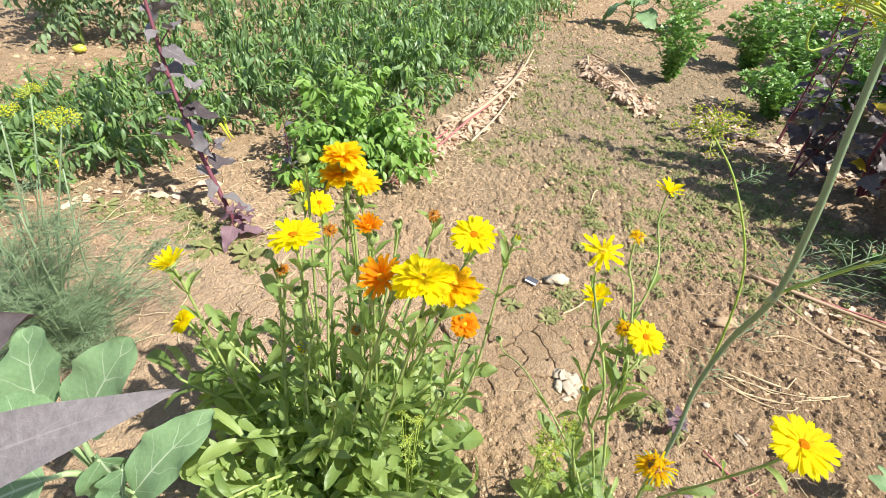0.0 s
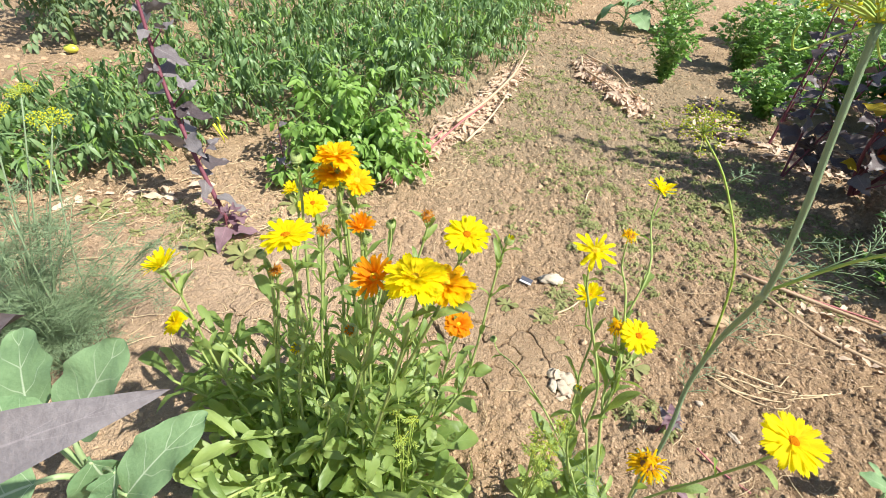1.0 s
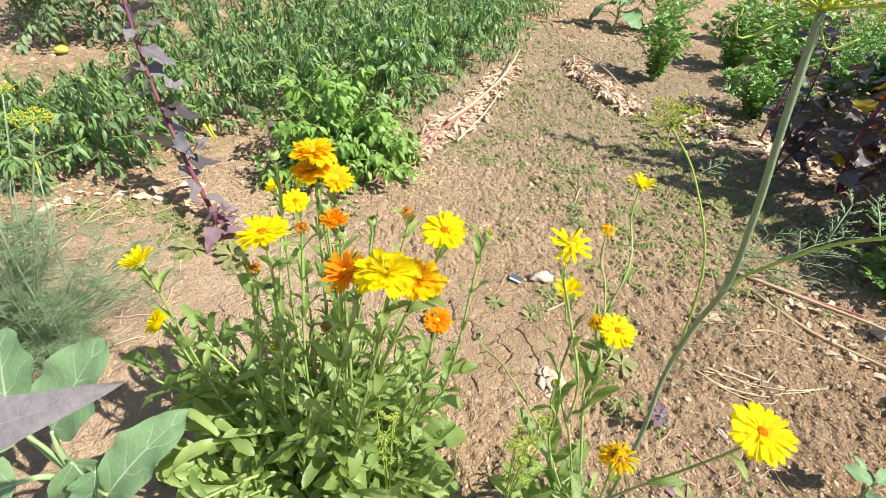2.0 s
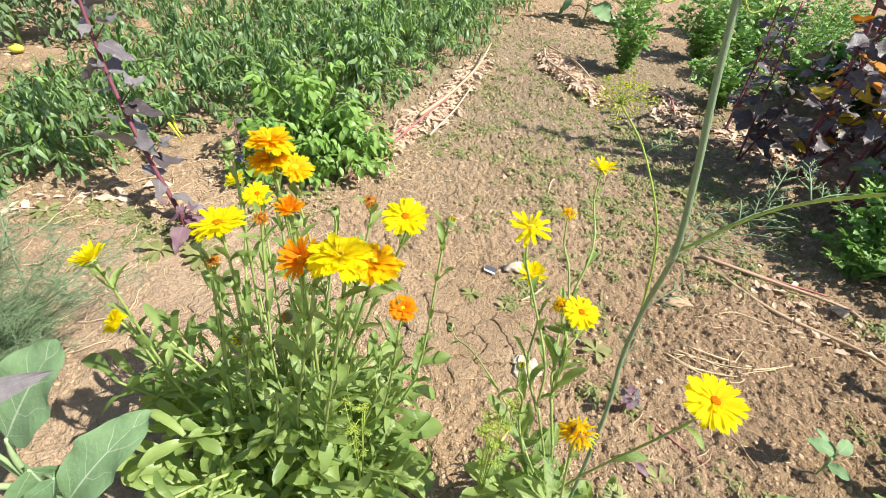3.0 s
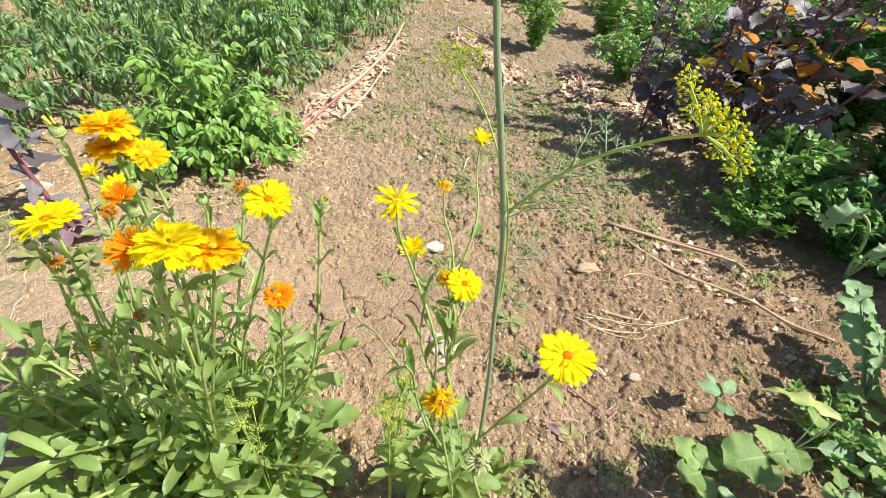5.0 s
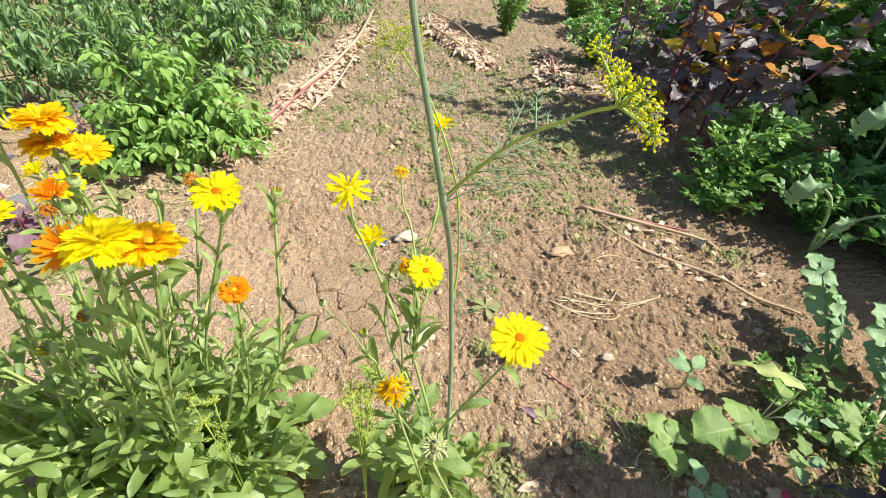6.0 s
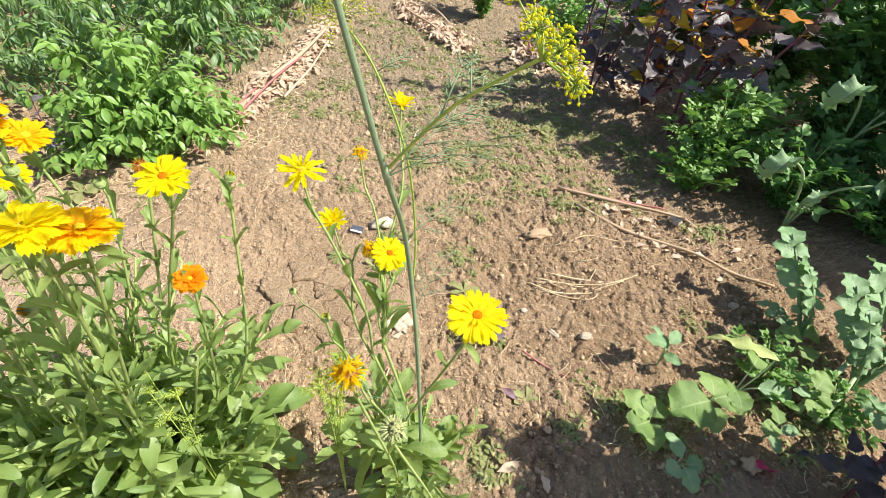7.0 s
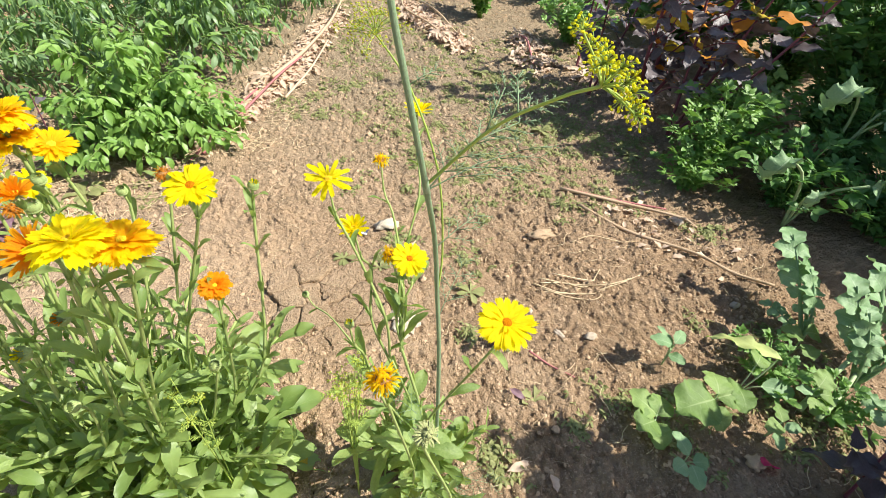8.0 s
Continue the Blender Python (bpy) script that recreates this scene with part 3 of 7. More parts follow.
def build_clods():
    tpls = [shard(k) for k in range(6)] + [lump(k, 0.34, 1) for k in range(6)]
    rows = []
    for n, (x0, x1, y0, y1), smin, smax in ((36000, (-0.3, 1.7, 0.1, 1.9), 0.0018, 0.0075), (22000, (-0.3, 1.5, 0.35, 2.2), 0.0024, 0.0048), (21000, (-1.6, 2.0, 1.4, 4.4), 0.0035, 0.015), (1800, (-3.4, -1.6, 2.3, 4.4), 0.006, 0.022), (3600, (0.1, 3.4, 4.2, 6.6), 0.009, 0.032), (400, (0.4, 1.6, 0.15, 1.2), 0.006, 0.014), (7000, (-1.6, -0.2, 0.3, 1.7), 0.002, 0.009)):
        for _ in range(n):
            x, y = RNG.uniform(x0, x1), RNG.uniform(y0, y1)
            s = smin + (smax - smin) * RNG.random() ** 4.5
            rows.append((int(RNG.integers(6)) + (6 if s > 0.0040 + 0.002 * (y > 1.5) else 0), x, y, 0.0, s, RNG.uniform(0, 6.28), RNG.uniform(0, 0.6)))
    rows = [r for r in rows if box_mask(r[1], r[2], 0.21, 0.91, 0.2, 0.2) < 0.4 or RNG.random() < 0.06]
    hz = soil(np.array([r[1] for r in rows]), np.array([r[2] for r in rows]))
    rows = [(k, x, y, float(h) - 0.22 * s, s, a, b) for (k, x, y, _, s, a, b), h in zip(rows, hz)]
    ob = scatter("soil_crumbs", tpls, rows, CLOD)
    tagged(ob, "loose brown soil crumbs strewn over the ground", "soil crumbs", kind="stuff")


build_clods()


def clip_cell(poly, mx, my, nx, ny):
    """The part of a polygon on the near side of a line through (mx, my) with the normal (nx, ny)."""
    out = []
    for k, p in enumerate(poly):
        q = poly[(k + 1) % len(poly)]
        dp, dq = (p[0] - mx) * nx + (p[1] - my) * ny, (q[0] - mx) * nx + (q[1] - my) * ny
        if dp <= 0:
            out.append(p)
        if dp * dq < 0:
            t = dp / (dp - dq)
            out.append((p[0] + (q[0] - p[0]) * t, p[1] + (q[1] - p[1]) * t))
    return out


def crust_plates(cx, cy, rx, ry, step, seed):
    """Dried soil crust, split into plates by shrinkage cracks."""
    rg = random.Random(seed)
    seeds = []
    for i in range(-5, 6):
        for j in range(-5, 6):
            px, py = cx + (i + rg.uniform(-0.42, 0.42)) * step, cy + (j + rg.uniform(-0.42, 0.42)) * step
            if ((px - cx) / (rx + 2 * step)) ** 2 + ((py - cy) / (ry + 2 * step)) ** 2 < 1:
                seeds.append((px, py))
    for px, py in seeds:
        if ((px - cx) / rx) ** 2 + ((py - cy) / ry) ** 2 > 1 + rg.uniform(-0.25, 0.25):
            continue
        poly = [(px - step, py - step), (px + step, py - step), (px + step, py + step), (px - step, py + step)]
        for qx, qy in seeds:
            if (qx, qy) != (px, py) and math.hypot(qx - px, qy - py) < 3 * step:
                n = Vector((qx - px, qy - py)).normalized()
                gap = rg.choice((-0.0012, 0.0005, 0.0008, 0.0014, 0.0022))
                poly = clip_cell(poly, (px + qx) / 2 - n.x * gap, (py + qy) / 2 - n.y * gap, n.x, n.y)
        rim = []
        for k, p in enumerate(poly):
            q = poly[(k + 1) % len(poly)]
            m = max(2, int(math.hypot(q[0] - p[0], q[1] - p[1]) / 0.008))
            rim += [(p[0] + (q[0] - p[0]) * i / m, p[1] + (q[1] - p[1]) * i / m) for i in range(m)]
        rim = np.array(rim)
        rim = rim + 0.006 * np.stack([vnoise(rim[:, 0] * 70, rim[:, 1] * 70, 36), vnoise(rim[:, 0] * 70, rim[:, 1] * 70, 37)], 1)
        mid = rim.mean(0)
        top = soil_at(px, py) + 0.007 + rg.uniform(-0.003, 0.004)
        tip, lean = rg.uniform(-0.04, 0.04), rg.uniform(-0.04, 0.04)
        rings = []
        for f, dz in ((1.0, -0.016), (0.995, -0.002), (0.955, 0.0), (0.7, 0.0006), (0.4, 0.0006)):
            w = mid + (rim - mid) * f
            z = top + dz + tip * (w[:, 0] - mid[0]) + lean * (w[:, 1] - mid[1]) + (0.0022 * vnoise(w[:, 0] * 90, w[:, 1] * 90, 38) if f < 1 else 0)
            rings.append(np.column_stack([w, z]))
        n = len(rim)
        v = np.concatenate(rings + [np.array([[mid[0], mid[1], top + 0.0006]])])
        faces = [(a * n + k, a * n + (k + 1) % n, (a + 1) * n + (k + 1) % n, (a + 1) * n + k) for a in range(4) for k in range(n)]
        faces += [(4 * n + k, 4 * n + (k + 1) % n, 5 * n) for k in range(n)]
        part("crust_plate", tpl_mesh("crust_plate", (v, faces, v[:, :2]), SOIL), GROUND)


crust_plates(0.21, 0.90, 0.19, 0.17, 0.075, 46)
crust_plates(-0.42, 0.98, 0.16, 0.14, 0.07, 47)

# ---------------------------------------------------------------- marigolds
BASAL_T = [leaf("spoon", 1.0, 0.27 + 0.03 * (k % 3), 0.2 + 0.28 * k, 0.45, 0.035, 2.3, 0.04, 3.2, 0.3 * (k % 3 - 1), 10, 4, k) for k in range(6)]
CAULINE_T = [leaf("oblong", 1.0, 0.20 + 0.025 * (k % 3), -0.35 + 0.35 * k, 0.55, 0.03, 1.6, 0.05, 2.6, 0.45 * (k % 3 - 1), 8, 2, 20 + k) for k in range(6)]
BASAL = [tpl_mesh("leaf", t, CAL_LEAF) for t in BASAL_T]
CAULINE = [tpl_mesh("leaf", t, CAL_LEAF) for t in CAULINE_T]
LEAF_TPL = dict(zip(BASAL + CAULINE, BASAL_T + CAULINE_T))


class Foliage:
    """The first 290 leaves of a plant are parts; those past that are joined."""

    def __init__(self, plant, limit=290):
        self.plant, self.left, self.rest = plant, limit, Buf()

    def add(self, me, m):
        if self.left > 0:
            self.left -= 1
            part("leaf", me, self.plant, m)
        else:
            self.rest.add(LEAF_TPL[me], m)

    def close(self):
        if self.rest.n:
            tagged(part("small_foliage", self.rest.mesh("small_foliage", CAL_LEAF), self.plant), kind="stuff")


PETALS = {}
for _name, _mat in (("yellow", YELLOW), ("gold", GOLD), ("orange", ORANGE), ("faded", FADED), ("seed", SEED_HEAD)):
    PETALS[_name] = [tpl_mesh("petal", petal(1.0, 0.25, c, k), _mat) for k, c in enumerate((0.1, 0.35, -0.2, 0.55))]
    PETALS[_name + "_wide"] = [tpl_mesh("petal", petal(1.0, 0.36, c, 30 + k), _mat) for k, c in enumerate((0.3, 0.6, 0.0, 0.9))]
    PETALS[_name + "_thin"] = [tpl_mesh("petal", petal(1.0, 0.22, c, 10 + k), _mat) for k, c in enumerate((0.1, 0.4, -0.3, 0.2))]
    PETALS[_name + "_curled"] = [tpl_mesh("petal", petal(1.0, 0.105, c, 20 + k, 8), _mat) for k, c in enumerate((2.4, -2.6, 1.6, 3.2))]
DISCS = {"orange": tpl_mesh("disc", dome(1.0, 0.42, 6, 20, 0.13), DISC, False), "gold": tpl_mesh("disc", dome(1.0, 0.5, 6, 20, 0.13), DISC_GOLD, False), "dry": tpl_mesh("disc", dome(1.0, 0.8, 5, 14, 0.14), DISC_DRY), "seed": tpl_mesh("disc", dome(1.0, 0.9, 7, 18, 0.16), SEED_HEAD, False)}


def calyx_tpl(closed):
    """A green cup with pointed bracts under a flower head; closed: a bud."""
    b = Buf()
    d = dome(1.0, 0.9, 5, 16, 0.02)
    b.add((d[0] * (1, 1, -1), [q[::-1] for q in d[1]], d[2]))
    for k in range(16):
        a = 2 * math.pi * k / 16
        el = 80 if closed else 18
        m = Matrix.Rotation(a, 4, "Z") @ Matrix.Translation((0.95, 0, -0.12)) @ Matrix.Rotation(-radians(el), 4, "Y")
        b.add(leaf("lance", 1.25, 0.42, -0.9 if closed else 0.4, 0.2, 0, 1, 0, 0, 0, 4, 2, k), m)
    return b


CALYX_OPEN, CALYX_BUD = calyx_tpl(False).mesh("calyx", CALYX), calyx_tpl(True).mesh("calyx", CALYX)


def flower(parent, pos, normal, dia, kind, colour, seed):
    """A flower head under a plant: disc, calyx and every petal."""
    rg = random.Random(seed)
    n = Vector(normal).normalized()
    m = n.to_track_quat("Z", "Y").to_matrix().to_4x4()
    m.translation = pos
    r = dia / 2
    if kind in ("bud", "tipped"):
        head = part("flower_bud", CALYX_BUD, parent, m @ Matrix.Diagonal((r, r, r * 1.0, 1)), "closed green bud")
        if kind == "tipped":
            for k in range(9):
                a = 2 * math.pi * k / 9 + rg.uniform(-0.2, 0.2)
                part("petal", PETALS[colour][k % 4], head, Matrix.Rotation(a, 4, "Z") @ Matrix.Translation((0.35, 0, 0.3)) @ Matrix.Rotation(-radians(70), 4, "Y") @ Matrix.Scale(0.85, 4))
        return head
    dr = r * {"open": 0.18, "star": 0.17, "cup": 0.26, "side": 0.24, "wilt": 0.34, "double": 0.16}[kind]
    disc = DISCS["dry" if kind == "wilt" and colour != "seed" else "orange" if colour == "yellow" and kind == "open" else "seed" if colour == "seed" else "gold"]
    head = part("flower_head", disc, parent, m @ Matrix.Scale(dr, 4), {"yellow": "yellow flower with an orange disc", "gold": "golden yellow flower", "orange": "orange flower", "faded": "withered brownish orange flower"}[colour] if kind != "wilt" else "pale green seed head" if colour == "seed" else "withered curled flower")
    part("calyx", CALYX_OPEN, head, Matrix.Translation((0, 0, -0.25)))
    layers = {"open": [(23, 1.0, 3, 8), (21, 0.92, 12, 8), (15, 0.6, 26, 10)], "star": [(13, 1.0, 2, 10), (8, 0.92, 16, 14), (5, 0.5, 40, 14)], "cup": [(17, 1.0, 36, 10), (15, 0.85, 55, 10), (9, 0.6, 75, 8)], "side": [(16, 1.0, 24, 16), (14, 0.9, 44, 14), (8, 0.7, 66, 12)], "double": [(22, 1.0, 4, 9), (20, 0.88, 15, 10), (18, 0.72, 30, 11), (13, 0.5, 50, 12)], "wilt": [(30, 0.95, 12, 40), (28, 0.95, 42, 32), (22, 0.9, 70, 24)]}[kind]
    fam = colour + ("_wide" if kind == "double" else "_thin" if kind in ("star", "side") else "_curled" if kind == "wilt" else "")
    if kind == "open" and colour == "yellow":
        layers = [(22, 1.0, 0, 6), (20, 0.93, 9, 6), (10, 0.5, 24, 8)]
    for cnt, ln, el, jit in layers:
        for k in range(cnt):
            if kind == "star" and rg.random() < 0.1:
                continue
            a = 2 * math.pi * (k + rg.uniform(-0.25, 0.25)) / cnt
            q = Matrix.Rotation(a, 4, "Z") @ Matrix.Translation((0.55, 0, 0.05)) @ Matrix.Rotation(-radians(el + rg.uniform(-jit, jit)), 4, "Y") @ Matrix.Rotation(rg.uniform(-0.25, 0.25), 4, "X")
            s = (r / dr - 0.55) * ln * rg.uniform(0.9, 1.05)
            part("petal", rg.choice(PETALS[fam]), head, q @ Matrix.Scale(s, 4))
    return head


def stem_with_leaves(plant, leaves, pts, r0, r1, n_leaves, rg, size=(0.05, 0.092), lo=0.10, hi=0.86, mat=None):
    line = spline(pts, 16)
    part("stem", tpl_mesh("stem", tube(line, r0, r1, 6, 0.06), mat or CAL_STEM), plant)
    for k in range(n_leaves):
        t = lo + (hi - lo) * (k + rg.random() * 0.6) / max(1, n_leaves)
        i = int(t * 16)
        p, d = line[i], (line[min(i + 1, 16)] - line[max(i - 1, 0)]).normalized()
        a = k * 2.4 + rg.uniform(-0.5, 0.5)
        side = Vector((math.cos(a), math.sin(a), 0.0))
        way = d * rg.uniform(0.9, 2.2) + side * rg.uniform(0.4, 0.95)
        leaves.add(rg.choice(CAULINE), aim(p, way, d, rg.uniform(*size) * (1.15 - 0.78 * t)))
    return line


def marigold(x, y, label, heads, basal, seed, spread=0.035, reach=(0.10, 0.16), stem_leaves=7, leaf_up=(5, 60), shoots=0, shoot_r=(0.1, 0.2), shoot_h=(0.08, 0.26), sprawl=(), thick=1.0, stem_leaf=(0.05, 0.092), shoot_leaf=(0.05, 0.10), foot_r=(0.01, 0.05), forks=()):
    """A marigold: heads are (place, normal, size, kind, colour, stem's foot as an angle, bow)."""
    rg = random.Random(seed)
    z = soil_at(x, y)
    base = Vector((x, y, z))
    plant = thing("marigold_plant", x, y, z, label, "flowering plant", "marigolds in the vegetable bed")
    leaves = Foliage(plant)
    for k in range(shoots):
        a = k * 2.39996 + rg.uniform(-0.35, 0.35)
        r, hh = rg.uniform(*shoot_r), rg.uniform(*shoot_h)
        end = Vector((math.cos(a) * r, math.sin(a) * r, hh))
        line = spline([(math.cos(a) * 0.02, math.sin(a) * 0.02, 0.0), (end.x * 0.45, end.y * 0.45, hh * 0.62), end], 16)
        part("stem", tpl_mesh("stem", tube(line, 0.0034, 0.0022, 6, 0.06), CAL_STEM), plant)
        for j in range(15):
            t = 0.2 + 0.8 * j / 14
            i = int(t * 16)
            b = j * 2.4 + a
            run = (line[min(i + 1, 16)] - line[i - 1]).normalized()
            d = Vector((math.cos(b), math.sin(b), 0)) * rg.uniform(0.45, 1.0) + run * rg.uniform(0.7, 1.5)
            leaves.add(rg.choice(BASAL if rg.random() < 0.22 else CAULINE), aim(line[i], d, run, rg.uniform(*shoot_leaf) * (1.2 - 0.5 * t), rg.uniform(-40, 40)))
    for ex, ey, ez in sprawl:
        line = spline([(0, 0, 0.02), ((ex - x) * 0.5, (ey - y) * 0.5, (ez - z) * 0.62), (ex - x, ey - y, ez - z)], 16)
        part("stem", tpl_mesh("stem", tube(line, 0.0036, 0.0022, 6, 0.06), CAL_STEM), plant)
        for j in range(15):
            b = j * 2.4
            d = Vector((math.cos(b), math.sin(b), 0)) * 0.9 + (line[16] - line[8]).normalized() * rg.uniform(0.4, 1.0) + Vector((0, 0, rg.uniform(0, 0.5)))
            leaves.add(rg.choice(BASAL + CAULINE), aim(line[5 + j * 11 // 14], d, (0, 0, 1), rg.uniform(0.055, 0.10), rg.uniform(-40, 40)))
    for k in range(basal):
        a = k * 2.39996 + rg.uniform(-0.3, 0.3)
        t = rg.random()
        el = radians(leaf_up[0] + (leaf_up[1] - leaf_up[0]) * t)
        d = Vector((math.cos(a) * math.cos(el), math.sin(a) * math.cos(el), math.sin(el)))
        p = Vector((math.cos(a), math.sin(a), 0)) * rg.uniform(*foot_r) + Vector((0, 0, rg.uniform(0.01, 0.07 + 0.08 * t)))
        leaves.add(rg.choice(BASAL), aim(p, d, (0, 0, 1), rg.uniform(*reach), rg.uniform(-25, 25)))
    forked = {}
    for point, r, which in forks:
        f = Vector(point) - base
        stem_with_leaves(plant, leaves, [(f.x * 0.1, f.y * 0.1, 0), f * 0.5 + Vector((0.012, 0, 0.01)), f], r, r * 0.8, 9, rg, stem_leaf)
        forked.update({k: f for k in which})
    for k, (pos, normal, dia, kind, colour, bow) in enumerate(heads):
        p = Vector(pos) - base
        n = Vector(normal).normalized()
        a = math.atan2(p.y, p.x) + rg.uniform(-0.4, 0.4)
        foot = Vector((math.cos(a), math.sin(a), 0)) * rg.uniform(0.3, 1.0) * spread
        flower(plant, p, n, dia, kind, colour, seed * 100 + k)
        cup = p - n * dia * (0.5 if kind in ("bud", "tipped") else 0.17)
        mid = foot.lerp(cup, 0.5) + Vector((bow[0] + rg.uniform(-0.022, 0.022), bow[1] + rg.uniform(-0.022, 0.022), 0.03))
        low = foot.lerp(cup, 0.22) + Vector((bow[0] * 0.7, bow[1] * 0.7, 0.035))
        if k in forked:
            foot = forked[k] + Vector((rg.uniform(-0.003, 0.003), rg.uniform(-0.003, 0.003), -0.004))
            low = foot.lerp(cup, 0.3) + Vector((rg.uniform(-0.014, 0.014), rg.uniform(-0.014, 0.014), 0.012))
            mid = foot.lerp(cup, 0.65) + Vector((rg.uniform(-0.012, 0.012), rg.uniform(-0.012, 0.012), 0.012))
        top = cup - (n * 0.5 + Vector((0, 0, 0.6)) + (cup - mid).normalized()) * 0.022
        stem_with_leaves(plant, leaves, [foot, low, mid, top, cup], 0.0031 * thick, 0.0018 * thick, (stem_leaves if kind not in ("bud",) else max(4, stem_leaves // 2)) // (2 if k in forked else 1), rg, stem_leaf)
    leaves.close()
    return plant


MAIN = [
    ((-0.133, 0.527, 0.767), (0.05, 0.10, 0.98), 0.064, "double", "gold", (0.0, 0.01)),
    ((-0.142, 0.532, 0.738), (-0.2, 0.05, 0.95), 0.060, "double", "gold", (-0.01, 0.01)),
    ((-0.116, 0.555, 0.715), (0.3, -0.2, 0.9), 0.052, "open", "gold", (0.01, 0.02)),
    ((-0.215, 0.656, 0.604), (0.05, -0.45, 0.88), 0.050, "open", "yellow", (-0.01, 0.02)),
    ((-0.250, 0.668, 0.620), (-0.3, -0.1, 0.95), 0.040, "side", "yellow", (-0.02, 0.02)),
    ((-0.177, 0.429, 0.711), (-0.12, 0.10, 0.98), 0.066, "open", "yellow", (-0.01, 0.0)),
    ((-0.079, 0.387, 0.762), (0.05, -0.2, 0.97), 0.034, "cup", "orange", (0.0, 0.0)),
    ((-0.397, 0.477, 0.487), (-0.45, -0.25, 0.6), 0.046, "double", "yellow", (-0.05, 0.0)),
    ((-0.349, 0.440, 0.640), (-0.35, 0.05, 0.93), 0.054, "side", "yellow", (-0.04, 0.0)),
    ((-0.016, 0.554, 0.665), (0.05, -0.1, 1.0), 0.030, "wilt", "faded", (0.0, 0.02)),
    ((0.036, 0.457, 0.709), (0.0, -0.25, 0.95), 0.060, "open", "yellow", (0.0, 0.01)),
    ((-0.016, 0.305, 0.772), (-0.1, 0.06, 0.98), 0.062, "double", "yellow", (0.0, -0.01)),
    ((0.012, 0.316, 0.757), (0.25, 0.0, 0.95), 0.058, "double", "gold", (0.01, -0.01)),
    ((-0.057, 0.330, 0.745), (-0.40, -0.40, 0.82), 0.050, "side", "orange", (0.0, -0.01)),
    ((0.036, 0.418, 0.590), (0.15, -0.30, 0.92), 0.040, "double", "orange", (0.02, 0.0)),
    ((-0.150, 0.489, 0.676), (0.3, -0.4, 0.6), 0.028, "wilt", "faded", (-0.01, 0.0)),
    ((-0.211, 0.457, 0.628), (0.2, -0.3, 0.8), 0.024, "wilt", "faded", (-0.02, 0.0)),
    ((-0.185, 0.525, 0.759), (0.0, -0.15, 1.0), 0.016, "bud", "yellow", (-0.01, 0.0)),
    ((0.095, 0.491, 0.678), (0.3, -0.1, 0.9), 0.014, "tipped", "yellow", (0.04, 0.0)),
    ((-0.223, 0.453, 0.657), (-0.3, -0.2, 0.9), 0.013, "bud", "yellow", (-0.03, 0.0)),
    ((-0.094, 0.364, 0.627), (0.0, -0.7, 0.7), 0.017, "tipped", "orange", (0.0, -0.02)),
    ((-0.180, 0.405, 0.535), (0.0, -0.7, 0.7), 0.020, "tipped", "yellow", (-0.02, -0.02)),
    ((-0.182, 0.426, 0.620), (0.0, -0.3, 0.9), 0.015, "bud", "yellow", (-0.01, 0.0)),
    ((-0.071, 0.560, 0.640), (0.0, -0.2, 0.9), 0.014, "bud", "yellow", (0.0, 0.02)),
    ((-0.123, 0.510, 0.697), (0.05, -0.2, 0.9), 0.015, "bud", "yellow", (0.0, 0.0)),
    ((-0.076, 0.394, 0.742), (0.1, -0.2, 0.9), 0.014, "bud", "yellow", (0.01, 0.0)),
    ((-0.140, 0.360, 0.480), (-0.2, -0.5, 0.7), 0.016, "bud", "yellow", (-0.02, -0.02)),
    ((0.010, 0.390, 0.470), (0.2, -0.4, 0.8), 0.016, "bud", "yellow", (0.02, -0.02)),
]
marigold(-0.18, 0.475, "bushy pot marigold in full yellow and orange bloom", MAIN, 130, 11, 0.085, (0.11, 0.18), 32, (-6, 42), 44, (0.04, 0.28), (0.14, 0.40), [(-0.47, 0.53, 0.28), (-0.44, 0.47, 0.34), (-0.40, 0.56, 0.36), (-0.36, 0.42, 0.30), (-0.42, 0.40, 0.22), (-0.30, 0.38, 0.33), (0.06, 0.60, 0.24), (0.05, 0.50, 0.30), (-0.28, 0.58, 0.40), (-0.10, 0.38, 0.36), (-0.37, 0.35, 0.20), (-0.33, 0.31, 0.16), (-0.26, 0.32, 0.25), (-0.17, 0.31, 0.20), (-0.06, 0.33, 0.22), (0.03, 0.38, 0.18)], 0.88, (0.045, 0.085), (0.05, 0.095), (0.02, 0.17))

